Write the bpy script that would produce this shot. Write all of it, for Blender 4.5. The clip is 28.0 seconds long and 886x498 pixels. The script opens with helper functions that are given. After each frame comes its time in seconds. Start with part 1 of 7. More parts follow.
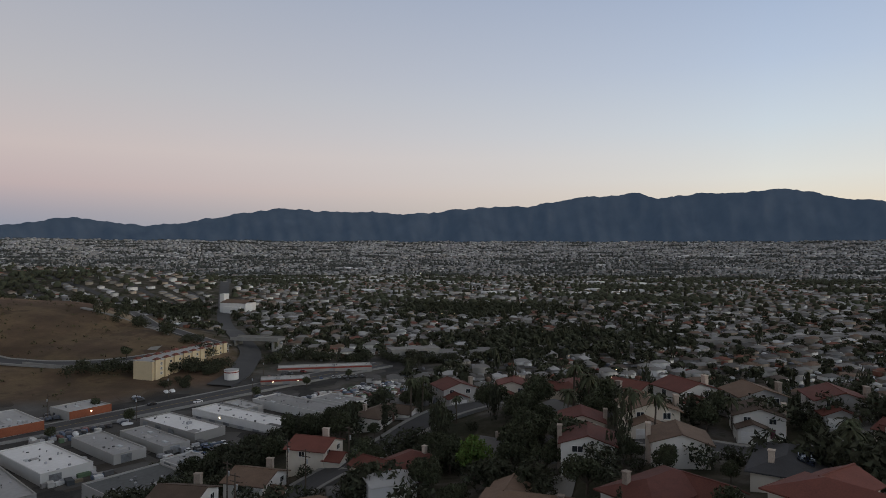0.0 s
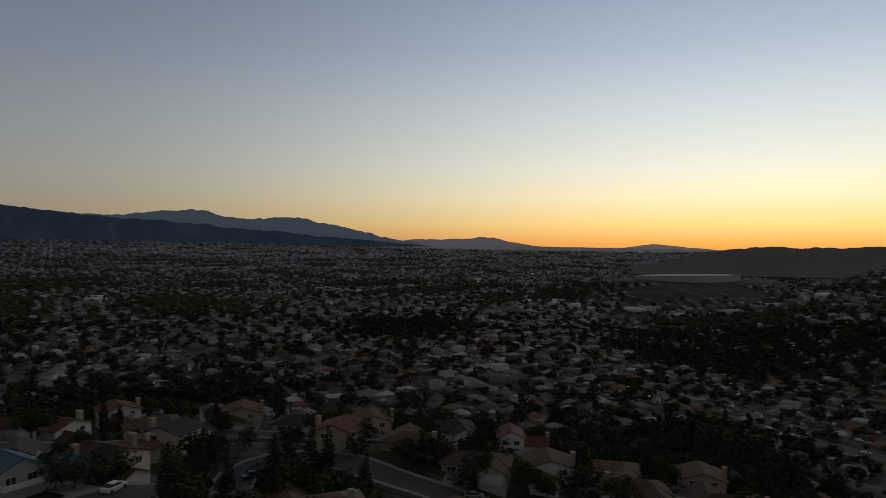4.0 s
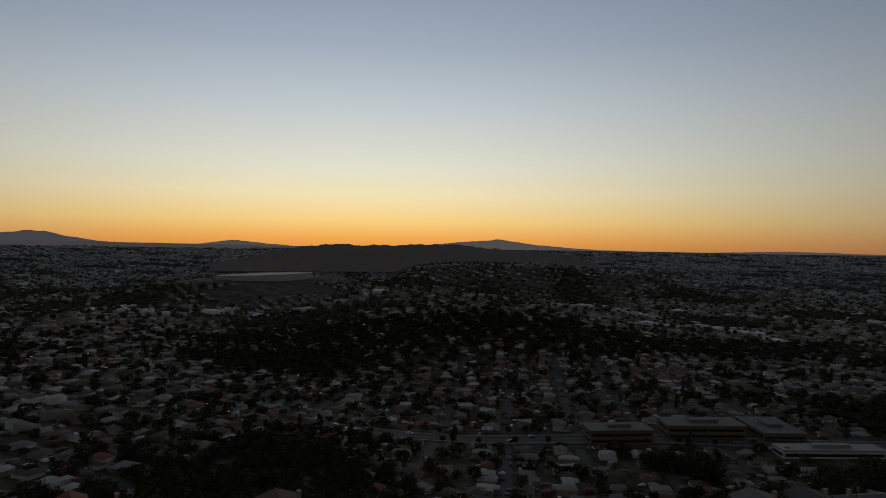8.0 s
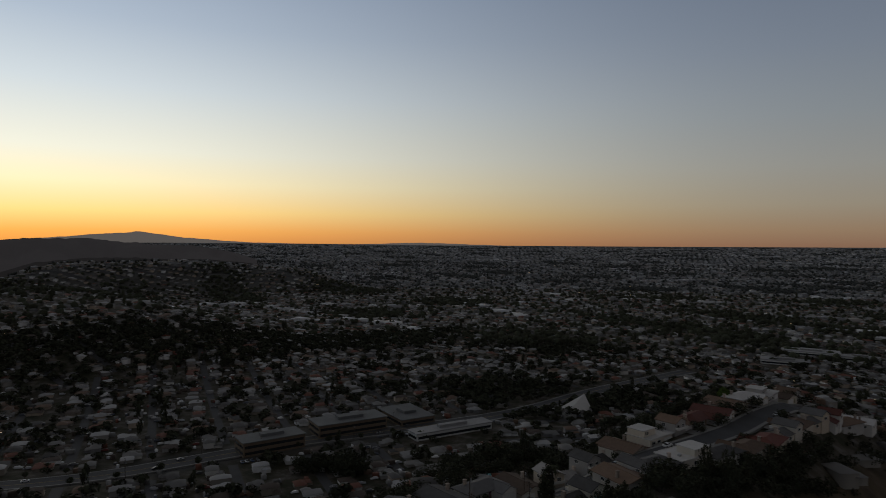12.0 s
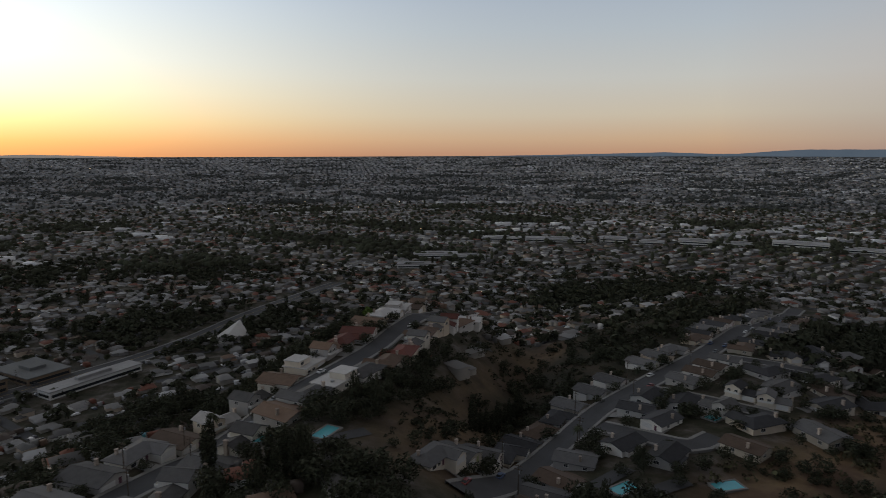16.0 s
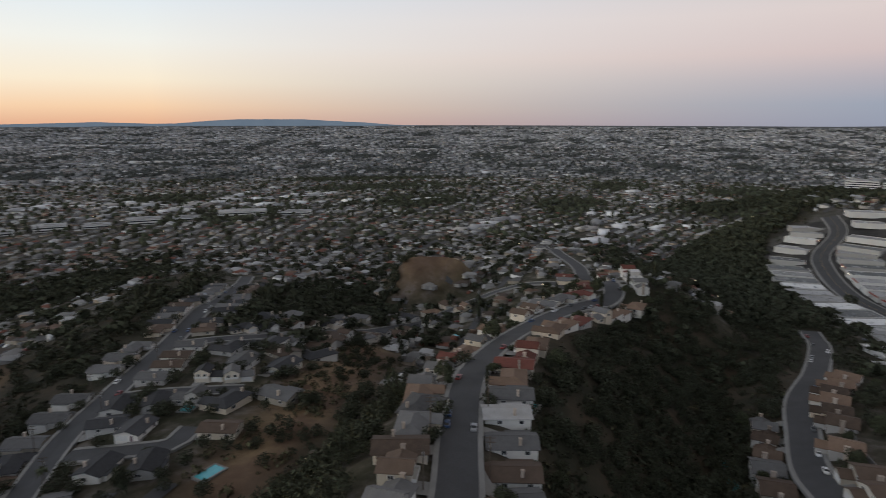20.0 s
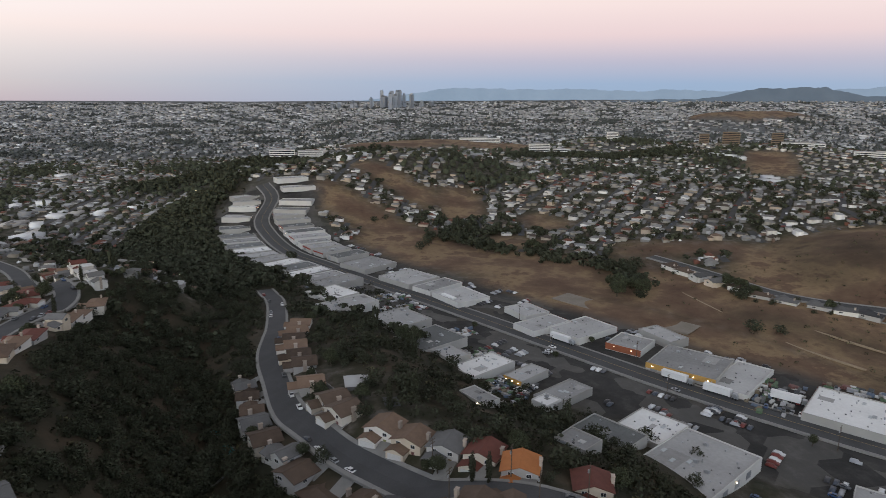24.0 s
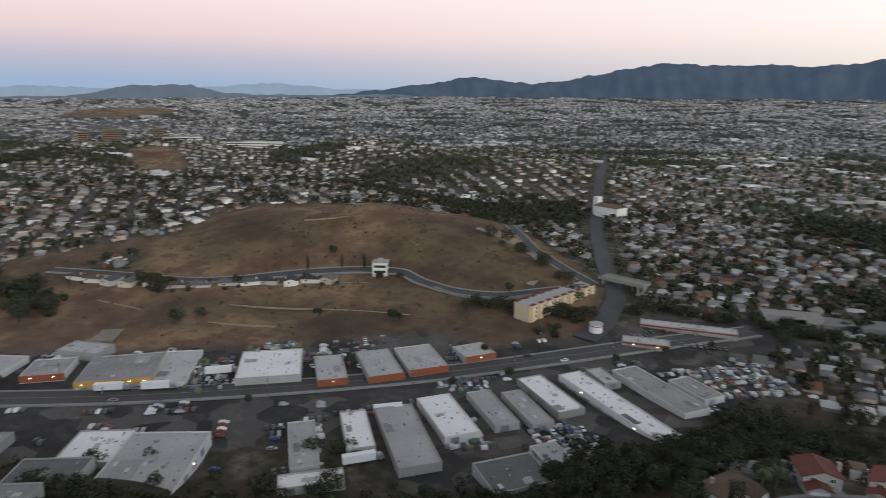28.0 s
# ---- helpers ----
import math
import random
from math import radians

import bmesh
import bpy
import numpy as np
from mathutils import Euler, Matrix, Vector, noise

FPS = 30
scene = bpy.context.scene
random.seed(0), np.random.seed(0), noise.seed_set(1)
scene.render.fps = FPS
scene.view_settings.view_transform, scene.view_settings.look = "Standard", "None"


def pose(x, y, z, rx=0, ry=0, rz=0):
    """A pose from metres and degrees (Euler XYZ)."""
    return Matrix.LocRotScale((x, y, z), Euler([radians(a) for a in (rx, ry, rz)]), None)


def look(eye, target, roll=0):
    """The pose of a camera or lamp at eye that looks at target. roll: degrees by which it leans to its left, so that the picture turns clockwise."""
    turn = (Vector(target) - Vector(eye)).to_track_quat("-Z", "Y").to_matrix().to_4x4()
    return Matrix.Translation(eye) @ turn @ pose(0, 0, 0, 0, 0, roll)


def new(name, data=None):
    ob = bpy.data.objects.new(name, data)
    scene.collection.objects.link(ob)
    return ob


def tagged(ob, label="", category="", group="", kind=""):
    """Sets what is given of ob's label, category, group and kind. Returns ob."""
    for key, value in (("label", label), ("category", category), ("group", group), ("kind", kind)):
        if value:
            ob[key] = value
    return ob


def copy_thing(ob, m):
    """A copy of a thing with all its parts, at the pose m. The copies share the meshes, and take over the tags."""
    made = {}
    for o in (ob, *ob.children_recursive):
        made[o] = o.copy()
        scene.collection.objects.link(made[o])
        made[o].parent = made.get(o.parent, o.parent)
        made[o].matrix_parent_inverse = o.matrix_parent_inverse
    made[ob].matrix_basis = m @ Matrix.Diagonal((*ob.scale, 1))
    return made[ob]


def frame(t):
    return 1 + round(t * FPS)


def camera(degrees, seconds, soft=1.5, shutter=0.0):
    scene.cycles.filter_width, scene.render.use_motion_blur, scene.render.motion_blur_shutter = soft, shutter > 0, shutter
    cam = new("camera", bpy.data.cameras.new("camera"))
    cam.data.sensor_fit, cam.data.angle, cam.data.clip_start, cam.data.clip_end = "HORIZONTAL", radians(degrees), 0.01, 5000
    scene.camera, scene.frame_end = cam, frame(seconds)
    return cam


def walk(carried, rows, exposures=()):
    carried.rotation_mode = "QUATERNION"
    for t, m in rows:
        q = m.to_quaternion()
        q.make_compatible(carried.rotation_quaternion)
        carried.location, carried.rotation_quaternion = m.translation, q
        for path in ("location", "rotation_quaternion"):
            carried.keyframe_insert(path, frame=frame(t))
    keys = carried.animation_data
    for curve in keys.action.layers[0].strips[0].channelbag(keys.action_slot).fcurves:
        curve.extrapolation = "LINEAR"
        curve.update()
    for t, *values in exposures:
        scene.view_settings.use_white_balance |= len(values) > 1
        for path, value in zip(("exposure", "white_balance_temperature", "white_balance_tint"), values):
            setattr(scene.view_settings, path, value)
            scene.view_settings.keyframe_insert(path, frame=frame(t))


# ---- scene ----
cam = camera(68.81, 28.0, soft=0.75, shutter=0.4)
PATH = [
    (0, pose(1.11, -0.32, 68.01, 90.15, -0.11, -0.48)),
    (0.5, pose(1.15, -0.60, 69.56, 90.16, -0.21, -0.44)),
    (1, pose(1.20, -0.89, 71.10, 90.16, -0.30, -0.74)),
    (1.5, pose(1.25, -1.18, 72.63, 90.26, -0.28, -13.62)),
    (2, pose(1.27, -1.43, 74.15, 90.36, -0.33, -39.42)),
    (2.5, pose(1.24, -1.62, 75.67, 90.47, -0.32, -58.97)),
    (3, pose(1.17, -1.74, 77.19, 90.35, -0.33, -72.59)),
    (3.5, pose(1.06, -1.79, 78.70, 90.13, -0.41, -81.59)),
    (5.5, pose(0.55, -1.63, 84.68, 89.85, -0.58, -100.23)),
    (6, pose(0.43, -1.54, 86.17, 89.87, -0.56, -105.08)),
    (6.5, pose(0.29, -1.44, 87.64, 89.84, -0.57, -109.72)),
    (7, pose(0.15, -1.34, 89.10, 89.80, -0.65, -114.40)),
    (7.5, pose(0.02, -1.23, 90.56, 89.82, -0.65, -119.10)),
    (8, pose(-0.11, -1.15, 92.02, 89.80, -0.63, -123.82)),
    (8.5, pose(-0.23, -1.11, 93.47, 89.81, -0.64, -128.06)),
    (9, pose(-0.34, -1.09, 94.93, 89.83, -0.66, -131.72)),
    (9.5, pose(-0.44, -1.10, 96.38, 89.84, -0.68, -135.37)),
    (10, pose(-0.52, -1.10, 97.83, 89.84, -0.68, -139.04)),
    (10.5, pose(-0.59, -1.10, 99.26, 89.86, -0.64, -142.75)),
    (11, pose(-0.65, -1.08, 100.69, 89.84, -0.61, -146.50)),
    (11.5, pose(-0.73, -1.03, 102.12, 89.84, -0.52, -150.23)),
    (13.5, pose(-1.13, -0.64, 107.81, 86.62, -0.34, -165.22)),
    (14, pose(-1.19, -0.49, 109.24, 85.36, -0.28, -168.98)),
    (14.5, pose(-1.20, -0.28, 110.69, 84.05, -0.26, -172.72)),
    (15, pose(-1.20, -0.02, 112.15, 82.75, -0.23, -176.52)),
    (15.5, pose(-1.21, 0.28, 113.63, 81.80, -0.20, -180.33)),
    (16, pose(-1.25, 0.59, 115.11, 81.34, -0.10, -184.21)),
    (16.5, pose(-1.35, 0.93, 116.59, 81.34, -0.07, -188.22)),
    (17, pose(-1.48, 1.29, 118.05, 81.32, -0.01, -192.83)),
    (17.5, pose(-1.63, 1.69, 119.47, 81.17, 0.08, -197.96)),
    (18, pose(-1.74, 2.06, 120.84, 80.73, 0.14, -204.17)),
    (18.5, pose(-1.77, 2.35, 122.13, 80.17, 0.17, -210.54)),
    (19, pose(-1.68, 2.55, 123.32, 79.63, 0.11, -216.97)),
    (19.5, pose(-1.49, 2.66, 124.40, 79.13, 0.05, -223.56)),
    (20, pose(-1.27, 2.67, 125.34, 78.69, -0.10, -230.68)),
    (20.5, pose(-1.01, 2.57, 126.12, 78.26, -0.20, -239.09)),
    (21, pose(-0.73, 2.37, 126.75, 77.81, -0.33, -247.58)),
    (21.5, pose(-0.43, 2.10, 127.22, 77.32, -0.44, -256.09)),
    (22, pose(-0.16, 1.82, 127.56, 76.88, -0.44, -264.61)),
    (22.5, pose(0.09, 1.58, 127.78, 76.76, -0.39, -268.77)),
    (24.5, pose(0.91, 0.75, 128.19, 76.79, -0.47, -280.34)),
    (25, pose(1.10, 0.52, 128.24, 76.82, -0.48, -283.42)),
    (25.5, pose(1.29, 0.23, 128.24, 76.86, -0.50, -288.44)),
    (26, pose(1.46, -0.12, 128.20, 76.92, -0.52, -296.01)),
    (26.5, pose(1.63, -0.50, 128.10, 76.90, -0.50, -304.02)),
    (27, pose(1.81, -0.89, 127.96, 76.86, -0.50, -311.94)),
    (27.5, pose(2.01, -1.28, 127.79, 76.87, -0.44, -319.92)),
    (28, pose(2.23, -1.65, 127.60, 76.88, -0.39, -328.13)),
]
EXPOSURES = [(0, 0.03), (1.2, 0.02), (2.0, -0.22), (2.5, -0.7), (3.0, -1.08), (3.5, -1.32), (5.5, -1.65), (8, -1.78), (11, -1.63), (13.5, -1.1), (15, -0.66), (17, -0.2), (20, 0.33), (22, 0.68), (25, 0.79), (28, 0.79)]
walk(cam, PATH, EXPOSURES)

# ---- dawn sky: the sun is still below the horizon in the east-south-east ----
SUN_AZ = radians(117)
world = bpy.data.worlds.new("dawn_sky")
scene.world = world
world.use_nodes = True
wn, wl = world.node_tree.nodes, world.node_tree.links
wn.clear()


def lin(r, g, b):
    return tuple(((c / 255) / 12.92 if c / 255 <= 0.04045 else ((c / 255 + 0.055) / 1.055) ** 2.4) for c in (r, g, b))


def sky_math(op, a, b=None):
    n = wn.new("ShaderNodeMath")
    n.operation = op
    for k, v in enumerate((a, b)):
        if v is None:
            continue
        if isinstance(v, (int, float)):
            n.inputs[k].default_value = v
        else:
            wl.new(v, n.inputs[k])
    return n.outputs[0]


def sky_ramp(source, stops, gain=1.0):
    n = wn.new("ShaderNodeValToRGB")
    r = n.color_ramp
    while len(r.elements) < len(stops):
        r.elements.new(0.5)
    for e, (deg, rgb) in zip(r.elements, stops):
        e.position = (math.sin(radians(deg)) + 0.1) / 1.1
        e.color = (*[c * gain for c in lin(*rgb)], 1)
    wl.new(source, n.inputs[0])
    return n.outputs[0]


coord = wn.new("ShaderNodeTexCoord")
split = wn.new("ShaderNodeSeparateXYZ")
wl.new(coord.outputs["Generated"], split.inputs[0])
sx, sy, sz = split.outputs
height = sky_math("DIVIDE", sky_math("ADD", sz, 0.1), 1.1)
flat = sky_math("SQRT", sky_math("MAXIMUM", sky_math("ADD", sky_math("MULTIPLY", sx, sx), sky_math("MULTIPLY", sy, sy)), 1e-6))
toward = sky_math("DIVIDE", sky_math("ADD", sky_math("MULTIPLY", sx, math.sin(SUN_AZ)), sky_math("MULTIPLY", sy, math.cos(SUN_AZ))), flat)
glow = sky_ramp(height, [(-4, (150, 110, 70)), (-0.5, (212, 136, 62)), (0.6, (234, 162, 76)), (2.2, (241, 202, 124)), (4.5, (234, 219, 176)), (7, (218, 216, 199)), (12, (187, 195, 199)), (17, (156, 168, 182)), (23, (129, 143, 163)), (45, (86, 86, 87)), (90, (64, 62, 61))], 3.7)
side = sky_ramp(height, [(-4, (116, 105, 105)), (-0.5, (198, 151, 124)), (1.0, (216, 183, 150)), (3.0, (219, 206, 184)), (6, (212, 212, 206)), (10, (194, 204, 212)), (15, (174, 188, 208)), (23, (149, 166, 194)), (45, (132, 130, 129)), (90, (122, 118, 115))], 1.08)
anti = sky_ramp(height, [(-4, (115, 125, 145)), (-0.5, (134, 154, 178)), (1.2, (138, 157, 182)), (3.0, (168, 166, 182)), (5, (206, 186, 188)), (8, (220, 203, 200)), (13, (206, 202, 204)), (23, (180, 187, 202)), (45, (142, 140, 139)), (90, (134, 129, 125))], 0.78)
lit = sky_math("MAXIMUM", toward, 0.0)
lift_up = sky_math("MINIMUM", sky_math("MAXIMUM", sky_math("MULTIPLY", sz, 5.0), 0.0), 1.0)
ahead = sky_math("ADD", sky_math("MULTIPLY", sky_math("POWER", lit, 4.0), sky_math("SUBTRACT", 1.0, lift_up)), sky_math("MULTIPLY", sky_math("POWER", lit, 3.4), lift_up))
back = sky_math("POWER", sky_math("MAXIMUM", sky_math("MULTIPLY", toward, -1.0), 0.0), 0.8)
first = wn.new("ShaderNodeMix")
first.data_type = "RGBA"
second = wn.new("ShaderNodeMix")
second.data_type = "RGBA"
wl.new(ahead, first.inputs["Factor"])
wl.new(side, first.inputs[6])
wl.new(glow, first.inputs[7])
wl.new(back, second.inputs["Factor"])
wl.new(first.outputs[2], second.inputs[6])
wl.new(anti, second.inputs[7])
bg = wn.new("ShaderNodeBackground")
bg.inputs["Strength"].default_value = 1.0
wl.new(second.outputs[2], bg.inputs["Color"])
wl.new(bg.outputs[0], wn.new("ShaderNodeOutputWorld").inputs[0])

dawn = bpy.data.lights.new("dawn_glow", "SUN")
dawn.energy, dawn.angle, dawn.color = 0.42, radians(40), (1.0, 0.84, 0.66)
new("dawn_glow", dawn).matrix_basis = look((math.sin(SUN_AZ) * 90, math.cos(SUN_AZ) * 90, 20), (0, 0, 0))

# ---- materials ----
MATS = {}


def mat(name, base, vary=0.25, scale=1.0, rough=0.8, metal=0.0, grain=0.15, grain_scale=12.0, island=0.0, obj=0.0, bump=0.0, spec=0.3, hue=0.0):
    """A painted, plastered or mineral surface: stains at one scale, grain at another, and a shift from piece to piece."""
    if name in MATS:
        return MATS[name]
    m = bpy.data.materials.new(name)
    m.use_nodes = True
    n, l = m.node_tree.nodes, m.node_tree.links
    p = n["Principled BSDF"]
    p.inputs["Roughness"].default_value = rough
    p.inputs["Metallic"].default_value = metal
    p.inputs["Specular IOR Level"].default_value = spec
    tc = n.new("ShaderNodeTexCoord")
    stain = n.new("ShaderNodeTexNoise")
    stain.inputs["Scale"].default_value = scale
    stain.inputs["Detail"].default_value = 4
    fine = n.new("ShaderNodeTexNoise")
    fine.inputs["Scale"].default_value = grain_scale
    fine.inputs["Detail"].default_value = 2
    l.new(tc.outputs["Object"], stain.inputs["Vector"])
    l.new(tc.outputs["Object"], fine.inputs["Vector"])

    def calc(op, a, b):
        k = n.new("ShaderNodeMath")
        k.operation = op
        for i, v in enumerate((a, b)):
            if isinstance(v, (int, float)):
                k.inputs[i].default_value = v
            else:
                l.new(v, k.inputs[i])
        return k.outputs[0]
    value = calc("ADD", 1.0, calc("MULTIPLY", calc("SUBTRACT", stain.outputs["Fac"], 0.5), 2 * vary))
    value = calc("ADD", value, calc("MULTIPLY", calc("SUBTRACT", fine.outputs["Fac"], 0.5), 2 * grain))
    shift = None
    if island:
        shift = n.new("ShaderNodeNewGeometry").outputs["Random Per Island"]
        amount = island
    elif obj:
        shift = n.new("ShaderNodeObjectInfo").outputs["Random"]
        amount = obj
    if shift is not None:
        value = calc("ADD", value, calc("MULTIPLY", calc("SUBTRACT", shift, 0.5), 2 * amount))
    hsv = n.new("ShaderNodeHueSaturation")
    hsv.inputs["Color"].default_value = (*base, 1)
    l.new(value, hsv.inputs["Value"])
    if hue and shift is not None:
        l.new(calc("ADD", 0.5, calc("MULTIPLY", calc("SUBTRACT", shift, 0.5), hue)), hsv.inputs["Hue"])
    l.new(hsv.outputs[0], p.inputs["Base Color"])
    if bump:
        b = n.new("ShaderNodeBump")
        b.inputs["Strength"].default_value = bump
        b.inputs["Distance"].default_value = 0.05
        l.new(fine.outputs["Fac"], b.inputs["Height"])
        l.new(b.outputs[0], p.inputs["Normal"])
    MATS[name] = m
    return m


def palette(name, colours, rough=0.85, vary=0.2, scale=0.6, source="island", spec=0.3):
    """Pieces that take one of several colours each."""
    if name in MATS:
        return MATS[name]
    m = bpy.data.materials.new(name)
    m.use_nodes = True
    n, l = m.node_tree.nodes, m.node_tree.links
    p = n["Principled BSDF"]
    p.inputs["Roughness"].default_value = rough
    p.inputs["Specular IOR Level"].default_value = spec
    ramp = n.new("ShaderNodeValToRGB")
    ramp.color_ramp.interpolation = "CONSTANT"
    e = ramp.color_ramp.elements
    while len(e) < len(colours):
        e.new(0.5)
    for i, c in enumerate(colours):
        e[i].position = i / len(colours)
        e[i].color = (*c, 1)
    pick = n.new("ShaderNodeNewGeometry").outputs["Random Per Island"] if source == "island" else n.new("ShaderNodeObjectInfo").outputs["Random"]
    l.new(pick, ramp.inputs[0])
    tc = n.new("ShaderNodeTexCoord")
    stain = n.new("ShaderNodeTexNoise")
    stain.inputs["Scale"].default_value = scale
    stain.inputs["Detail"].default_value = 4
    l.new(tc.outputs["Object"], stain.inputs["Vector"])
    k = n.new("ShaderNodeMapRange")
    k.inputs["To Min"].default_value = 1 - vary
    k.inputs["To Max"].default_value = 1 + vary
    l.new(stain.outputs["Fac"], k.inputs["Value"])
    hsv = n.new("ShaderNodeHueSaturation")
    l.new(ramp.outputs[0], hsv.inputs["Color"])
    l.new(k.outputs[0], hsv.inputs["Value"])
    l.new(hsv.outputs[0], p.inputs["Base Color"])
    MATS[name] = m
    return m


def lamp_mat(name, colour, strength):
    if name in MATS:
        return MATS[name]
    m = bpy.data.materials.new(name)
    m.use_nodes = True
    p = m.node_tree.nodes["Principled BSDF"]
    p.inputs["Base Color"].default_value = (*colour, 1)
    p.inputs["Emission Color"].default_value = (*colour, 1)
    p.inputs["Emission Strength"].default_value = strength
    MATS[name] = m
    return m


def ground_mat():
    """Dry grass, bare earth and scrub on the hills; yards, grass verges and paving where people live; the far plain
    paled to imitate haze.
    """
    m = bpy.data.materials.new("hillside_and_yard_ground")
    m.use_nodes = True
    n, l = m.node_tree.nodes, m.node_tree.links
    p = n["Principled BSDF"]
    p.inputs["Roughness"].default_value = 0.95
    p.inputs["Specular IOR Level"].default_value = 0.15
    tc = n.new("ShaderNodeTexCoord")

    def noise_at(scale, detail=5, rough=0.6):
        k = n.new("ShaderNodeTexNoise")
        k.inputs["Scale"].default_value = scale
        k.inputs["Detail"].default_value = detail
        k.inputs["Roughness"].default_value = rough
        l.new(tc.outputs["Object"], k.inputs["Vector"])
        return k.outputs["Fac"]

    def ramp(src, stops):
        k = n.new("ShaderNodeValToRGB")
        e = k.color_ramp.elements
        while len(e) < len(stops):
            e.new(0.5)
        for i, (pos, c) in enumerate(stops):
            e[i].position = pos
            e[i].color = (*c, 1)
        l.new(src, k.inputs[0])
        return k.outputs[0]

    def blend(f, a, b):
        k = n.new("ShaderNodeMix")
        k.data_type = "RGBA"
        l.new(f, k.inputs["Factor"])
        l.new(a, k.inputs[6])
        l.new(b, k.inputs[7])
        return k.outputs[2]
    dry = ramp(noise_at(0.016, 10, 0.66), [(0.30, (0.066, 0.040, 0.029)), (0.41, (0.108, 0.067, 0.045)), (0.48, (0.140, 0.091, 0.060)), (0.55, (0.215, 0.150, 0.088)), (0.60, (0.112, 0.069, 0.047)), (0.72, (0.185, 0.128, 0.080))])
    scrub = ramp(noise_at(0.06, 7), [(0.38, (0.024, 0.025, 0.016)), (0.5, (0.036, 0.032, 0.021)), (0.64, (0.058, 0.044, 0.030)), (0.78, (0.095, 0.069, 0.047))])
    yard = ramp(noise_at(0.11, 6), [(0.3, (0.024, 0.028, 0.015)), (0.45, (0.045, 0.043, 0.028)), (0.55, (0.075, 0.066, 0.052)), (0.66, (0.13, 0.12, 0.11)), (0.75, (0.042, 0.046, 0.022))])
    # far plain: haze is painted in as paler, cooler ground
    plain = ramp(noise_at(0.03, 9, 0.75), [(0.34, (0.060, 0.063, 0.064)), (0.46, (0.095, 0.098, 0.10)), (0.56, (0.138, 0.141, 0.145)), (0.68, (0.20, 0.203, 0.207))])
    a1 = n.new("ShaderNodeAttribute")
    a1.attribute_name = "cover"
    sp = n.new("ShaderNodeSeparateColor")
    l.new(a1.outputs["Color"], sp.inputs[0])
    c = blend(sp.outputs[0], yard, dry)
    c = blend(sp.outputs[1], c, scrub)
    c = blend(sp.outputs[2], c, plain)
    asphalt = ramp(noise_at(0.09, 8, 0.7), [(0.35, (0.030, 0.030, 0.029)), (0.52, (0.050, 0.048, 0.046)), (0.68, (0.105, 0.10, 0.095))])
    vor = n.new("ShaderNodeTexVoronoi")
    vor.distance = "MANHATTAN"
    vor.inputs["Scale"].default_value = 0.055
    turned = n.new("ShaderNodeMapping")
    turned.inputs["Rotation"].default_value = (0, 0, radians(44))
    l.new(tc.outputs["Object"], turned.inputs["Vector"])
    l.new(turned.outputs[0], vor.inputs["Vector"])
    lot_grey = n.new("ShaderNodeSeparateColor")
    l.new(vor.outputs["Color"], lot_grey.inputs[0])
    lot = ramp(lot_grey.outputs[0], [(0.0, (0.022, 0.022, 0.022)), (0.35, (0.040, 0.039, 0.038)), (0.6, (0.075, 0.072, 0.068)), (0.85, (0.15, 0.144, 0.135)), (1.0, (0.075, 0.062, 0.05))])
    even = n.new("ShaderNodeValue")
    even.outputs[0].default_value = 0.5
    asphalt = blend(even.outputs[0], asphalt, lot)
    c = blend(a1.outputs["Alpha"], c, asphalt)
    l.new(c, p.inputs["Base Color"])
    b = n.new("ShaderNodeBump")
    b.inputs["Strength"].default_value = 0.6
    b.inputs["Distance"].default_value = 0.4
    l.new(noise_at(0.5, 6), b.inputs["Height"])
    l.new(b.outputs[0], p.inputs["Normal"])
    return m


def range_mat(name, colour, haze_glow, share):
    """A far mountain range; the haze before it is imitated by emission."""
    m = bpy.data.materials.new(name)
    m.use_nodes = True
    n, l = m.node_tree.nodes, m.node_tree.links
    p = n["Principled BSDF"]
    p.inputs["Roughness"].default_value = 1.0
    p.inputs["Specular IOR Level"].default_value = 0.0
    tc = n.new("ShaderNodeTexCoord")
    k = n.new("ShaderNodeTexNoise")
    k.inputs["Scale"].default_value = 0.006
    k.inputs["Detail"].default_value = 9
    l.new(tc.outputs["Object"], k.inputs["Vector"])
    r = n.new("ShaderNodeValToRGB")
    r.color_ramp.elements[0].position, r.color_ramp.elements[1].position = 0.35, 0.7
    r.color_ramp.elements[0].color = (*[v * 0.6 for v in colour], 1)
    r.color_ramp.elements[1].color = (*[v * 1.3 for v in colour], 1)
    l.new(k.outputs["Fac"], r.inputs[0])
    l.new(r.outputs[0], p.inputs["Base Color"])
    p.inputs["Emission Color"].default_value = (*haze_glow, 1)
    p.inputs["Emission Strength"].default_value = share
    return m


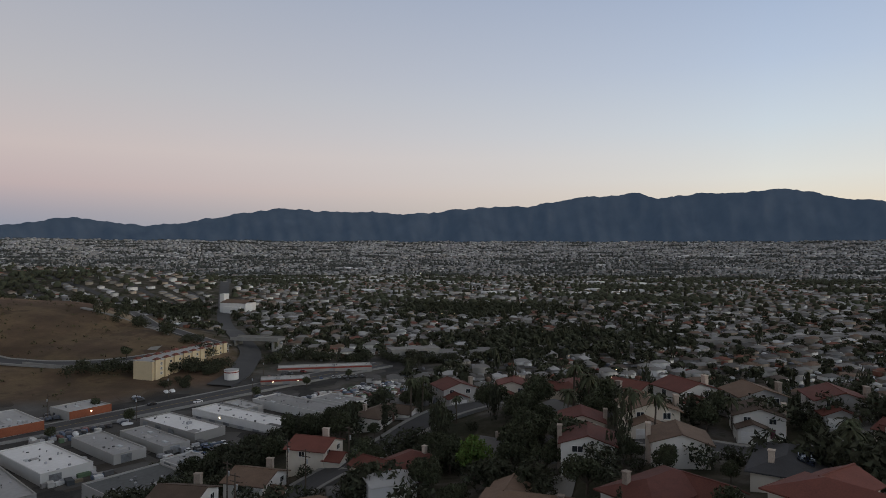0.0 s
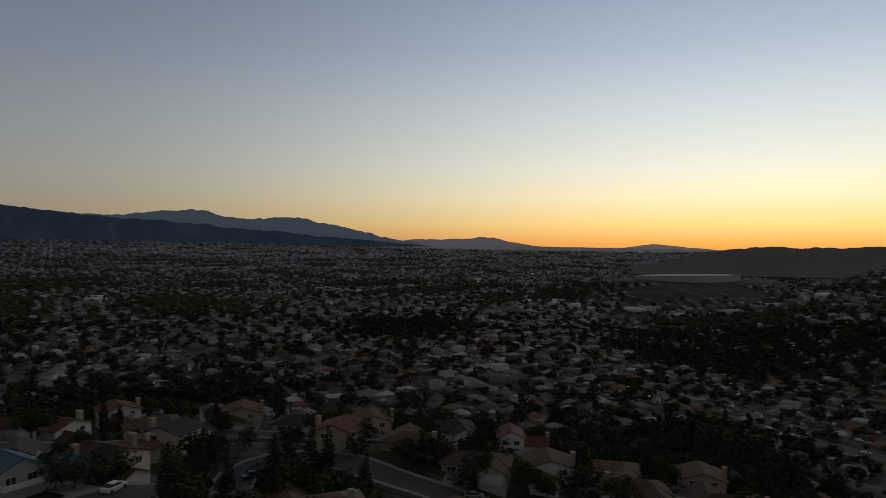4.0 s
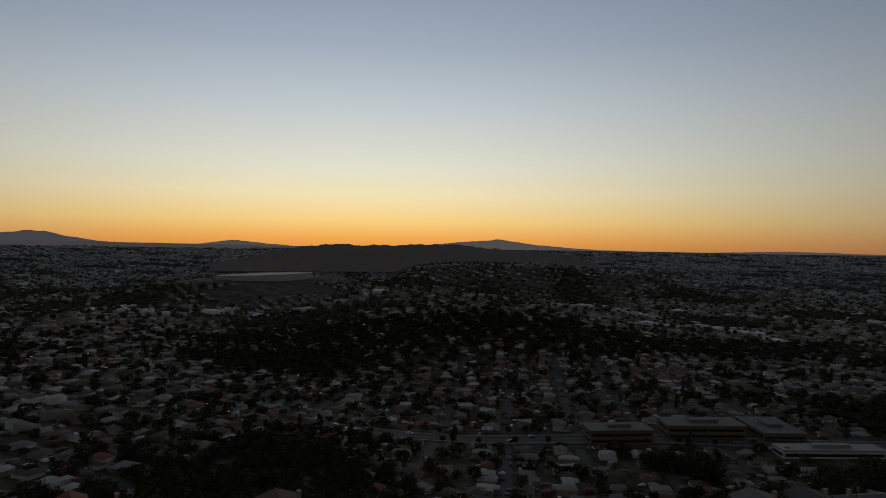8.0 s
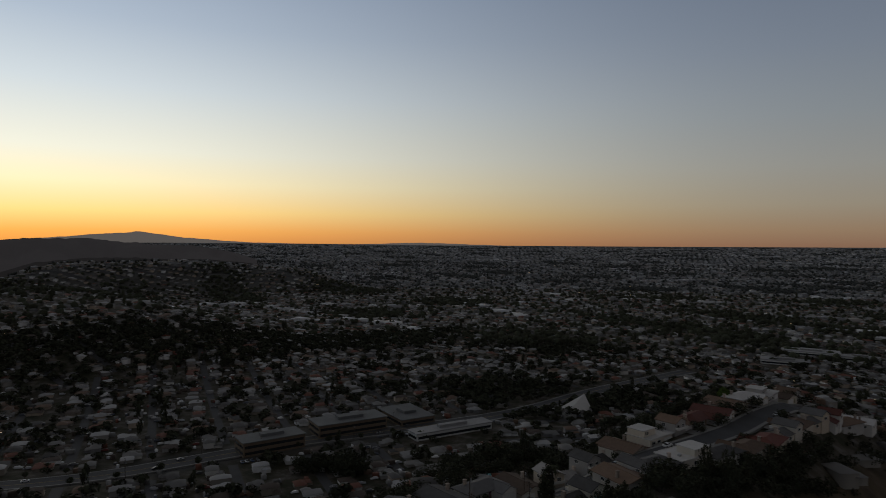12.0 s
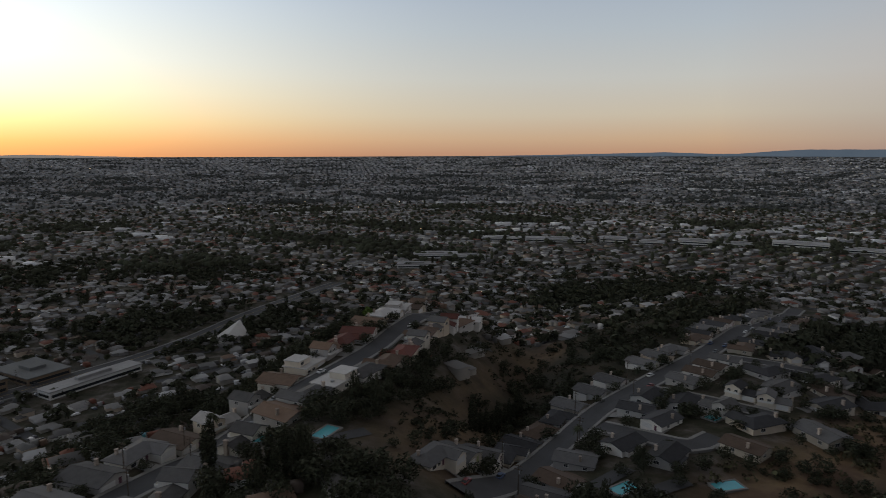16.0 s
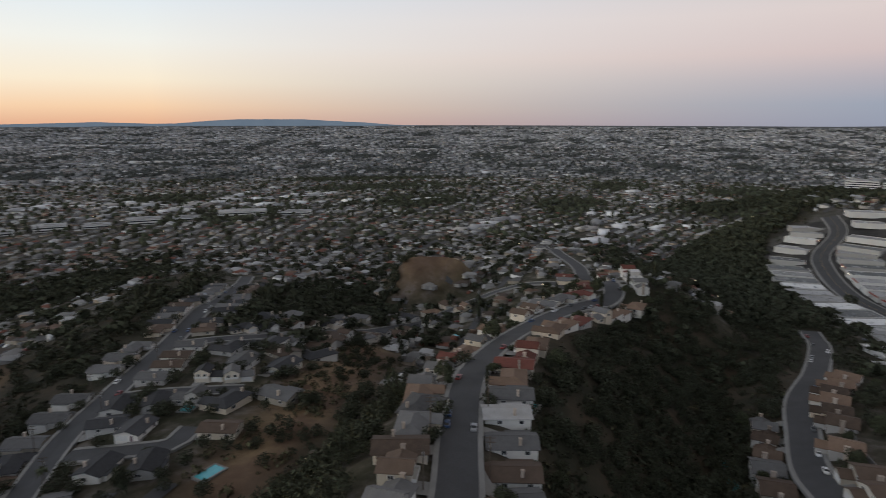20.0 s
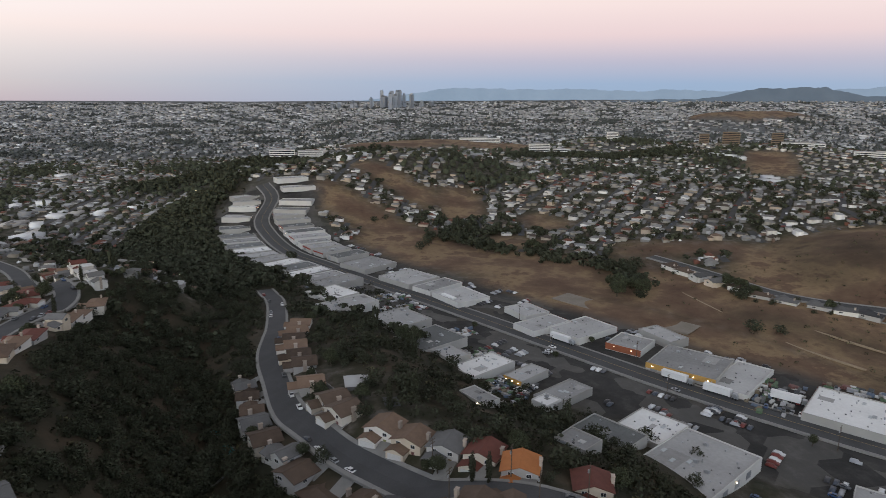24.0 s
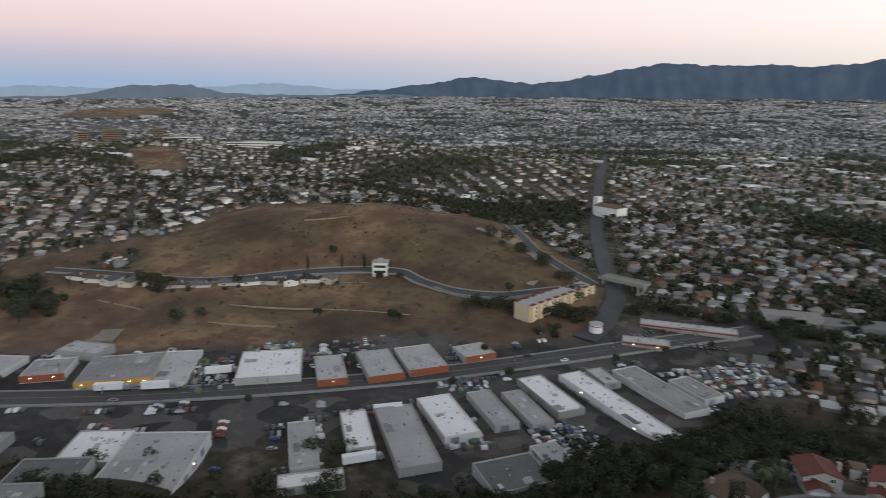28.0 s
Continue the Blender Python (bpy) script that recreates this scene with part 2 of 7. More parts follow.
# ---- the land: one sheet out to the horizon ----
def sstep(a, b, v):
    u = np.clip((v - a) / (b - a), 0.0, 1.0)
    return u * u * (3 - 2 * u)
RIDGES = [
    (66, [(30, 30, 37), (0, 0, 40), (-50, -40, 49)]),
    (68, [(0, -40, 40), (15, -160, 37), (20, -230, 34), (0, -305, 36), (-15, -340, 30)]),
    (55, [(70, -110, 34), (75, -170, 28), (80, -220, 22)]),
    (120, [(-50, -110, 22), (-110, -180, 24), (-165, -320, 20), (-260, -450, 0)]),
    (52, [(-50, -45, 50), (-95, -85, 51), (-150, -105, 47), (-205, -121, 43), (-300, -150, 34), (-350, -135, 38), (-450, -170, 14)]),
    (42, [(-20, 60, 32), (-45, 118, 17)]),
    (95, [(-410, -195, 15), (-520, -290, 4), (-600, -350, -10)]),
    (28, [(-380, -334, 18), (-404, -318, 17)]),
    (48, [(-40, 20, 40), (-110, 35, 34), (-165, 47, 26), (-205, 5, 26), (-300, -20, 18), (-400, -50, 6)]),
    (50, [(45, 75, 36), (40, 108, 33.5), (48, 145, 29), (38, 172, 28.5), (8, 178, 24.5)]),
    (44, [(0, 118, 24), (-12, 150, 20), (-15, 174, 18.5)]),
    (50, [(62, 136, 32), (80, 128, 33), (110, 175, 19), (135, 215, 10)]),
    (54, [(60, 50, 41), (88, 62, 42), (80, 82, 39), (105, 118, 35), (128, 106, 35)]),
    (50, [(90, 45, 41), (118, 18, 34), (140, 5, 31), (140, -50, 24)]),
    (52, [(128, 104, 35), (150, 66, 32), (148, 26, 33), (165, 4, 29)]),
    (46, [(186, 98, 28), (182, 55, 29), (175, 10, 26), (165, -40, 20), (160, -80, 12)]),
    (95, [(-400, 385, 32), (-330, 425, 40), (-270, 435, 33), (-205, 415, 18)]),
    (110, [(-420, 320, 14), (-560, 300, 20)]),
    (160, [(-760, 300, 34), (-620, 420, 38), (-480, 480, 40)]),
    (140, [(-800, -60, 46), (-900, 60, 52), (-1050, 160, 40)]),
    (190, [(1290, -330, 24), (1420, -590, 20)]),
    (160, [(640, -480, 22), (900, -560, 30)]),
    (150, [(1430, -960, 45), (1280, -1180, 48), (1100, -1300, 30)]),
    (160, [(-420, 900, 36), (-800, 1000, 45)]),
    (150, [(-1500, 60, 24), (-1560, 200, 28), (-1500, 330, 22)]),
    (170, [(-2350, 1380, 62), (-2560, 1760, 60)]),
    (130, [(-1235, -160, 12), (-1246, -70, 9)]), (150, [(-1341, 380, 11), (-1330, 440, 11)]), (190, [(-1310, 735, 34), (-1162, 866, 38), (-1020, 950, 24)]), (150, [(-1483, 580, 32), (-1470, 640, 32)]),
]
def terrain(x, y):
    x = np.asarray(x, float); y = np.asarray(y, float)
    base = -24.0 * sstep(-30, -250, y)
    acc = np.zeros_like(x)
    for w, line in RIDGES:
        best = np.zeros_like(x)
        for (x0, y0, z0), (x1, y1, z1) in zip(line, line[1:]):
            dx, dy = x1 - x0, y1 - y0
            u = np.clip(((x - x0) * dx + (y - y0) * dy) / (dx * dx + dy * dy), 0, 1)
            d2 = (x - x0 - u * dx) ** 2 + (y - y0 - u * dy) ** 2
            h = np.maximum((z0 + u * (z1 - z0)) - base, 0.0) * np.exp(-(d2 / (w * w)) ** 1.15)
            best = np.maximum(best, h)
        acc = acc + best ** 8
    z = base + acc ** 0.125
    r = np.hypot(x, y)
    north = np.clip((y / np.maximum(r, 1.0) + 0.15) / 1.0, 0, 1)
    far = np.clip((r - 1700) / 3000, 0, None)
    south = np.clip((x * math.sin(radians(162)) + y * math.cos(radians(162))) / np.maximum(r, 1.0), 0, 1) ** 6
    return z * (1 - sstep(2600, 4300, r)) + (78 + 66 * north - 17 * south) * far ** 1.7


def gz(x, y):
    return float(terrain(x, y))


def mesh_ob(name, verts, faces, material, parent=None, smooth=False):
    me = bpy.data.meshes.new(name)
    me.from_pydata(verts if isinstance(verts, list) else verts.tolist(), [], faces if isinstance(faces, list) else faces.tolist())
    if material is not None:
        me.materials.append(material)
    if smooth:
        me.polygons.foreach_set("use_smooth", [True] * len(me.polygons))
    me.update()
    ob = new(name, me)
    if parent is not None:
        ob.parent = parent
    return ob


def near_line(x, y, pts):
    """Distance from places to a polyline."""
    best = np.full(np.shape(x), 1e9)
    for (x0, y0), (x1, y1) in zip(pts, pts[1:]):
        dx, dy = x1 - x0, y1 - y0
        u = np.clip(((x - x0) * dx + (y - y0) * dy) / (dx * dx + dy * dy), 0, 1)
        best = np.minimum(best, np.hypot(x - x0 - u * dx, y - y0 - u * dy))
    return best


# where nobody builds: the dry hill, the scrub canyons
DRY = [(20, [(-112, 322), (-140, 296), (-165, 272)]), (21, [(-16, -175), (-30, -205), (-60, -270), (-85, -330)]), (22, [(-150, 305), (-185, 270), (-222, 246), (-262, 216), (-300, 196), (-340, 166), (-390, 130), (-430, 100)]), (88, [(-370, 340), (-320, 390), (-250, 395), (-200, 340)]), (42, [(-580, 40), (-516, 66), (-470, 128), (-410, 186), (-350, 236), (-290, 268), (-215, 290)]), (26, [(-700, -34), (-650, 10), (-590, 44)]), (17, [(-480, 219), (-452, 290), (-430, 310)]), (22, [(-805, 18), (-770, 40)]), (19, [(-730, 66), (-716, 76)]), (24, [(-748, 120), (-675, 112)]), (20, [(-800, 20), (-765, 44), (-735, 72)]), (15, [(-620, 175), (-590, 190)]), (16, [(-560, 130), (-540, 150)]), (90, [(-1500, 60), (-1560, 200), (-1500, 330)]), (16, [(-376, -334), (-402, -320)]), (14, [(-94, -149), (-126, -164), (-150, -185), (-185, -203), (-236, -242)]), (40, [(-1010, 700), (-1120, 760)]), (130, [(-2350, 1380), (-2560, 1760)])]
SCRUB = [(30, [(-62, -245), (-95, -292), (-150, -352), (-205, -420), (-270, -490)]), (44, [(-140, -38), (-230, -75), (-310, -88)]), (36, [(-150, 92), (-200, 62), (-250, 36), (-330, 2), (-420, -24)]), (14, [(-110, -134), (-150, -146), (-190, -158)]), (58, [(-560, -130), (-640, -165), (-760, -178), (-830, -165)]), (30, [(-380, -60), (-480, -90), (-560, -120)]), (26, [(40, -330), (70, -280)]), (27, [(-62, 172), (-46, 206), (-26, 246), (4, 268)]), (17, [(-190, 78), (-155, 98), (-122, 120), (-92, 148), (-62, 186), (-34, 216), (-8, 246)])]


# bare, darker earth on the hill
BARE = [(26, [(-16, -175), (-30, -205), (-60, -270), (-85, -330)]), (46, [(-180, 380), (-225, 350), (-250, 395)]), (30, [(-380, 318), (-425, 338), (-345, 362)]), (12, [(-335, 226), (-300, 256), (-262, 284)]), (30, [(-150, 312), (-190, 292), (-235, 262)]), (16, [(-420, 190), (-470, 200)])]
IND = [(-31, 385), (-63, 346), (-94, 307), (-128, 266), (-160, 230), (-205, 187), (-255, 145), (-307, 108), (-380, 57), (-440, 12), (-493, -24), (-537, -54), (-606, -82), (-646, -93), (-690, -88), (-728, -102)]
PAVED = [(53, IND[4:-1]), (24, IND[:5]), (34, [(-95, 185), (-88, 225), (-55, 285)]), (20, [(-36, 300), (-24, 312)]), (20, [(-70, 365), (-20, 372)]), (15, [(300, -250), (262, -318), (180, -425)]), (80, [(1290, -350), (1390, -560)]), (40, [(1150, -330), (1230, -520)])]


def mask(x, y, zones, soft=14):
    v = np.zeros(np.shape(x))
    for w, pts in zones:
        v = np.maximum(v, 1 - sstep(w - soft, w + soft, near_line(x, y, pts)))
    return v


ANG, RING = 560, 210
rr = np.concatenate([np.linspace(0, 420, 140), np.geomspace(426, 4860, RING - 140)])
aa = np.linspace(0, 2 * math.pi, ANG, endpoint=False)
gx = (rr[:, None] * np.sin(aa)[None, :]).ravel()
gy = (rr[:, None] * np.cos(aa)[None, :]).ravel()
bump_xy = 1.4 * np.sin(gx * 0.045 + 1.3 * np.sin(gy * 0.03)) * np.sin(gy * 0.041 + 0.7) * np.clip(mask(gx, gy, DRY, 25) + mask(gx, gy, SCRUB, 20), 0, 1)
land_v = np.stack([gx, gy, terrain(gx, gy) + bump_xy - 0.05], 1)
ii, jj = np.meshgrid(np.arange(len(rr) - 1), np.arange(ANG), indexing="ij")
jn = (jj + 1) % ANG
land_f = np.stack([ii * ANG + jj, (ii + 1) * ANG + jj, (ii + 1) * ANG + jn, ii * ANG + jn], -1).reshape(-1, 4)
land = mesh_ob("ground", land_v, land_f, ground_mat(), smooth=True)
tagged(land, "hilly ground of dry grass, scrub and paved yards", "ground", kind="structure")
cover = land.data.color_attributes.new("cover", "FLOAT_COLOR", "POINT")
cols = np.zeros((len(gx), 4))
cols[:, 0] = mask(gx, gy, DRY)
cols[:, 1] = np.maximum(mask(gx, gy, SCRUB), 0.5 * mask(gx, gy, BARE))
# third channel: haze-paled ground, stronger with distance
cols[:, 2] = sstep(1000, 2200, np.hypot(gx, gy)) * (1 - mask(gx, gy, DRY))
cols[:, 3] = mask(gx, gy, PAVED, 10)
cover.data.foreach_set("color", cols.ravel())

# ---- mountain ranges on the horizon ----
def mountain(name, label, reach, crest, material, rough, floor, depth=70):
    """A range with folded flanks along an arc; crest: bearing in degrees and height of the skyline."""
    az = np.arange(crest[0][0], crest[-1][0], 0.1)
    top = np.interp(az, [c[0] for c in crest], [c[1] for c in crest])
    rng = np.random.RandomState(7)
    for k, amp in ((0.7, 1.0), (1.73, 0.9), (3.31, 0.7), (5.9, 0.42), (9.3, 0.26), (15.7, 0.14), (26.1, 0.08)):
        top = top + rough * amp * np.sin(az * k + rng.rand() * 6 + 1.3 * np.sin(az * k * 0.37)) * np.clip((top - floor) / 120, 0, 1)
    rows = 18
    verts = []
    for r in range(rows):
        u = r / (rows - 1)
        spur = np.sin(az * 0.8 + 1.4 * np.sin(az * 0.31) + 2.2 * u) + 0.6 * np.sin(az * 1.9 + 1.9 * np.sin(az * 0.7) - 3.1 * u) + 0.3 * np.sin(az * 4.7 + 5 * u)
        dist = reach - (1 - u) * depth + spur * 0.2 * depth * (1 - u) * u * 4
        z = floor - 14 + (top - floor + 14) * (u ** 1.2)
        verts.append(np.stack([dist * np.sin(np.radians(az)), dist * np.cos(np.radians(az)), z], 1))
    m = len(az)
    faces = [(r * m + c, r * m + c + 1, (r + 1) * m + c + 1, (r + 1) * m + c) for r in range(rows - 1) for c in range(m - 1)]
    ob = mesh_ob(name, np.concatenate(verts), faces, material, smooth=True)
    return tagged(ob, label, "mountains", kind="structure")


# Each range glows faintly: distance haze painted into its emission.
BLUE = range_mat("haze_blue_mountain_slopes", (0.036, 0.039, 0.042), (0.047, 0.078, 0.130), 0.46)
PALE = range_mat("haze_pale_far_mountains", (0.04, 0.045, 0.05), (0.12, 0.16, 0.21), 0.75)
DUSK = range_mat("hazed_dusk_hills", (0.030, 0.028, 0.027), (0.105, 0.098, 0.104), 0.5)
NEAR_DUSK = range_mat("hazed_near_dusk_ridge", (0.030, 0.028, 0.027), (0.060, 0.056, 0.058), 0.45)
GREY = range_mat("haze_grey_far_ridge", (0.034, 0.034, 0.036), (0.200, 0.186, 0.190), 0.85)
DAWN_BLUE = range_mat("haze_grey_far_peak", (0.04, 0.042, 0.045), (0.21, 0.215, 0.235), 0.85)
DAWN_PALE = range_mat("haze_pale_dawn_hills", (0.04, 0.04, 0.04), (0.30, 0.27, 0.25), 0.85)
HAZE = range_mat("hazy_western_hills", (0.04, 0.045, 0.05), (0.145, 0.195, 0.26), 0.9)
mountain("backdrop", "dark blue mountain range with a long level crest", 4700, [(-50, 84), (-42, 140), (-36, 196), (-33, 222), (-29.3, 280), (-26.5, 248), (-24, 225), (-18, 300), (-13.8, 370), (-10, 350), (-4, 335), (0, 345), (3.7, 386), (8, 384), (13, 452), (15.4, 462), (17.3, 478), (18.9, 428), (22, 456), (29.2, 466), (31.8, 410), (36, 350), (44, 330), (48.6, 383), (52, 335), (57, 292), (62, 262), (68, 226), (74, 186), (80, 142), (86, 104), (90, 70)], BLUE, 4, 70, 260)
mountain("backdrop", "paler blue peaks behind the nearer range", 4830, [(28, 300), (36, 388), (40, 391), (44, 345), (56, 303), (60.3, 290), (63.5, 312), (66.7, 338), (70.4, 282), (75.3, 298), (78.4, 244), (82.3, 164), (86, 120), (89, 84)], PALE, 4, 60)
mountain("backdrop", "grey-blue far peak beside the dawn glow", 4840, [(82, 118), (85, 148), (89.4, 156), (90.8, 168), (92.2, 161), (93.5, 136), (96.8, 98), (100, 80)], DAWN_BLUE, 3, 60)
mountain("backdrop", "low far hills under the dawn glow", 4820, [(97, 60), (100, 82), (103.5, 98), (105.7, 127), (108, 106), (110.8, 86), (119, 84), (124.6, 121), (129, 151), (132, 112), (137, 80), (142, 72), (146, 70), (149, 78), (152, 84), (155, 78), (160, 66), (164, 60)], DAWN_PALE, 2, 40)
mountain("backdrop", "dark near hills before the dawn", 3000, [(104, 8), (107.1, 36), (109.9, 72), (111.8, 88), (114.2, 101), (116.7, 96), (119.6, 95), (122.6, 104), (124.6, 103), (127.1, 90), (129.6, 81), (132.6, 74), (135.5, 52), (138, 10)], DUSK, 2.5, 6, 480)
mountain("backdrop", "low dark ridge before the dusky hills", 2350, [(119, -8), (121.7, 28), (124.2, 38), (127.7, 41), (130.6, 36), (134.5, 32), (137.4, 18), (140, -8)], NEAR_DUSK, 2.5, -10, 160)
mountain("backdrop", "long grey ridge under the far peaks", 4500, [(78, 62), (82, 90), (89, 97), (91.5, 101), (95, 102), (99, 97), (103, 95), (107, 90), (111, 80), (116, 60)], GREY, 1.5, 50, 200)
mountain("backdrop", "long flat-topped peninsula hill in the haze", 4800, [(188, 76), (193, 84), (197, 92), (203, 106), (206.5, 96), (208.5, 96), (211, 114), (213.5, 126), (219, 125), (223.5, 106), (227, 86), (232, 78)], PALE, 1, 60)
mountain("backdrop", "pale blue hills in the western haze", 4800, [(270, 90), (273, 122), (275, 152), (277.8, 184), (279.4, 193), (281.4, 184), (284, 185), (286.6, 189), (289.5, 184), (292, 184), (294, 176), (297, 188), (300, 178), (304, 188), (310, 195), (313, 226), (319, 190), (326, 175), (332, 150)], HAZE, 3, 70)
mountain("backdrop", "dark park hills west of the city", 4560, [(284, 74), (288, 95), (292.3, 110), (295.3, 122), (298.4, 126), (300, 140), (302.5, 196), (307.4, 198), (310, 150), (316, 140), (324, 150), (330, 120)], range_mat("hazed_park_hills", (0.03, 0.034, 0.035), (0.078, 0.102, 0.135), 0.7), 4, 80)

# ---- building kit ----
def box(x0, y0, z0, x1, y1, z1):
    v = [(x0, y0, z0), (x1, y0, z0), (x1, y1, z0), (x0, y1, z0), (x0, y0, z1), (x1, y0, z1), (x1, y1, z1), (x0, y1, z1)]
    return v, [(0, 3, 2, 1), (4, 5, 6, 7), (0, 1, 5, 4), (1, 2, 6, 5), (2, 3, 7, 6), (3, 0, 4, 7)]


def join(*pieces):
    v, f = [], []
    for pv, pf in pieces:
        k = len(v)
        v += list(pv)
        f += [tuple(i + k for i in q) for q in pf]
    return v, f


def part(name, vf, material, parent, label="", loc=None, rot=0.0, smooth=False):
    ob = mesh_ob(name, list(vf[0]), list(vf[1]), material, parent, smooth)
    if loc is not None:
        ob.location = loc
    if rot:
        ob.rotation_euler = (0, 0, rot)
    if label:
        ob["label"] = label
    return ob


def again(name, ob, parent, loc, rot=0.0):
    """The same mesh once more under a parent."""
    c = new(name, ob.data)
    c.parent = parent
    c.location = loc
    c.rotation_euler = (0, 0, rot)
    return c


def gable_roof(x0, y0, x1, y1, z, rise, over=0.5, thick=0.22, along="x"):
    if along == "y":
        v, f = gable_roof(y0, x0, y1, x1, z, rise, over, thick, "x")
        return [(q[1], q[0], q[2]) for q in v], [tuple(reversed(q)) for q in f]
    ym, a, b = (y0 + y1) / 2, x0 - over, x1 + over
    slope = rise / ((y1 - y0) / 2)
    c, d, ze = y0 - over, y1 + over, z - over * slope
    v = [(a, c, ze), (b, c, ze), (b, ym, z + rise), (a, ym, z + rise), (a, d, ze), (b, d, ze)]
    v += [(p, q, r + thick) for p, q, r in v]
    f = [(6, 7, 8, 9), (9, 8, 11, 10), (1, 0, 3, 2), (2, 3, 4, 5), (0, 1, 7, 6), (5, 4, 10, 11), (0, 6, 9, 3), (3, 9, 10, 4), (1, 2, 8, 7), (2, 5, 11, 8)]
    cap = box(a, ym - 0.14, z + rise + thick - 0.1, b, ym + 0.14, z + rise + thick + 0.08)
    return join((v, f), cap)


def gable_ends(x0, y0, x1, y1, z, rise, along="x"):
    if along == "x":
        ym = (y0 + y1) / 2
        v = [(x0, y0, z), (x0, y1, z), (x0, ym, z + rise), (x1, y0, z), (x1, y1, z), (x1, ym, z + rise)]
        return v, [(0, 2, 1), (3, 4, 5)]
    xm = (x0 + x1) / 2
    v = [(x0, y0, z), (x1, y0, z), (xm, y0, z + rise), (x0, y1, z), (x1, y1, z), (xm, y1, z + rise)]
    return v, [(0, 1, 2), (3, 5, 4)]


def hip_roof(x0, y0, x1, y1, z, rise, over=0.6, thick=0.22):
    a, b, c, d = x0 - over, x1 + over, y0 - over, y1 + over
    w, h = b - a, d - c
    if w >= h:
        r0, r1 = (a + h / 2, (c + d) / 2), (b - h / 2 + 0.01, (c + d) / 2)
        top = [(4, 5, 9, 8), (5, 6, 9), (6, 7, 8, 9), (7, 4, 8)]
    else:
        r0, r1 = ((a + b) / 2, c + w / 2), ((a + b) / 2, d - w / 2 + 0.01)
        top = [(4, 5, 8), (5, 6, 9, 8), (6, 7, 9), (7, 4, 8, 9)]
    e = z - 0.15
    v = [(a, c, e), (b, c, e), (b, d, e), (a, d, e), (a, c, e + thick), (b, c, e + thick), (b, d, e + thick), (a, d, e + thick), (*r0, z + rise), (*r1, z + rise)]
    return v, [(0, 3, 2, 1), (0, 1, 5, 4), (1, 2, 6, 5), (2, 3, 7, 6), (3, 0, 4, 7)] + top


def cyl(x, y, z0, z1, r0, r1, n=10, tilt=(0, 0)):
    v = [(x + r0 * math.cos(k * 2 * math.pi / n), y + r0 * math.sin(k * 2 * math.pi / n), z0) for k in range(n)]
    v += [(x + tilt[0] + r1 * math.cos(k * 2 * math.pi / n), y + tilt[1] + r1 * math.sin(k * 2 * math.pi / n), z1) for k in range(n)]
    f = [(k, (k + 1) % n, n + (k + 1) % n, n + k) for k in range(n)] + [tuple(range(n - 1, -1, -1)), tuple(range(n, 2 * n))]
    return v, f


WALL = palette("house_stucco", [(0.55, 0.51, 0.44), (0.58, 0.52, 0.43), (0.60, 0.58, 0.54), (0.38, 0.34, 0.28), (0.64, 0.61, 0.56), (0.36, 0.345, 0.325), (0.54, 0.46, 0.36), (0.46, 0.445, 0.42)], 0.9, 0.12, 0.5, "object")
TRIM = mat("white_window_trim", (0.62, 0.61, 0.58), 0.1, 1.0, 0.6)
GLASS = mat("dark_window_glass", (0.025, 0.028, 0.032), 0.1, 1.0, 0.08, spec=0.6)
ROOFS = {
    "red": mat("red_clay_tile", (0.125, 0.043, 0.032), 0.25, 0.5, 0.8, grain=0.3, grain_scale=5, obj=0.22, bump=0.5),
    "tan": mat("tan_concrete_tile", (0.150, 0.100, 0.071), 0.25, 0.5, 0.85, grain=0.3, grain_scale=5, obj=0.25, bump=0.5),
    "orange": mat("orange_clay_tile", (0.34, 0.125, 0.04), 0.18, 0.5, 0.8, grain=0.25, grain_scale=5, obj=0.1, bump=0.5),
    "brown": mat("brown_shingle", (0.085, 0.060, 0.045), 0.3, 0.5, 0.9, grain=0.3, grain_scale=6, obj=0.3, bump=0.5),
    "grey": mat("grey_asphalt_shingle", (0.110, 0.108, 0.108), 0.25, 0.5, 0.9, grain=0.3, grain_scale=6, obj=0.35, bump=0.5),
    "dark": mat("charcoal_shingle", (0.045, 0.045, 0.048), 0.3, 0.5, 0.9, grain=0.3, grain_scale=6, obj=0.3, bump=0.5),
    "blue": mat("blue_glazed_tile", (0.030, 0.085, 0.150), 0.2, 0.5, 0.5, grain=0.25, grain_scale=5, obj=0.1, bump=0.5),
    "light": mat("pale_gravel_roof", (0.42, 0.41, 0.40), 0.2, 0.4, 0.9, grain=0.2, grain_scale=8, obj=0.3),
}
DOOR = mat("painted_front_door", (0.16, 0.09, 0.06), 0.2, 2.0, 0.5, obj=0.5, hue=0.3)
GARAGE = mat("white_garage_door", (0.58, 0.57, 0.55), 0.1, 1.0, 0.6, obj=0.15)
BRICK = mat("chimney_masonry", (0.36, 0.30, 0.25), 0.2, 3.0, 0.9, grain=0.3, grain_scale=9, obj=0.35)
SOLAR = mat("solar_glass", (0.020, 0.026, 0.045), 0.1, 1.0, 0.12, spec=0.7)
METAL = mat("galvanised_metal", (0.34, 0.35, 0.36), 0.2, 2.0, 0.45, 0.6)

WINDOW_MESHES = {}


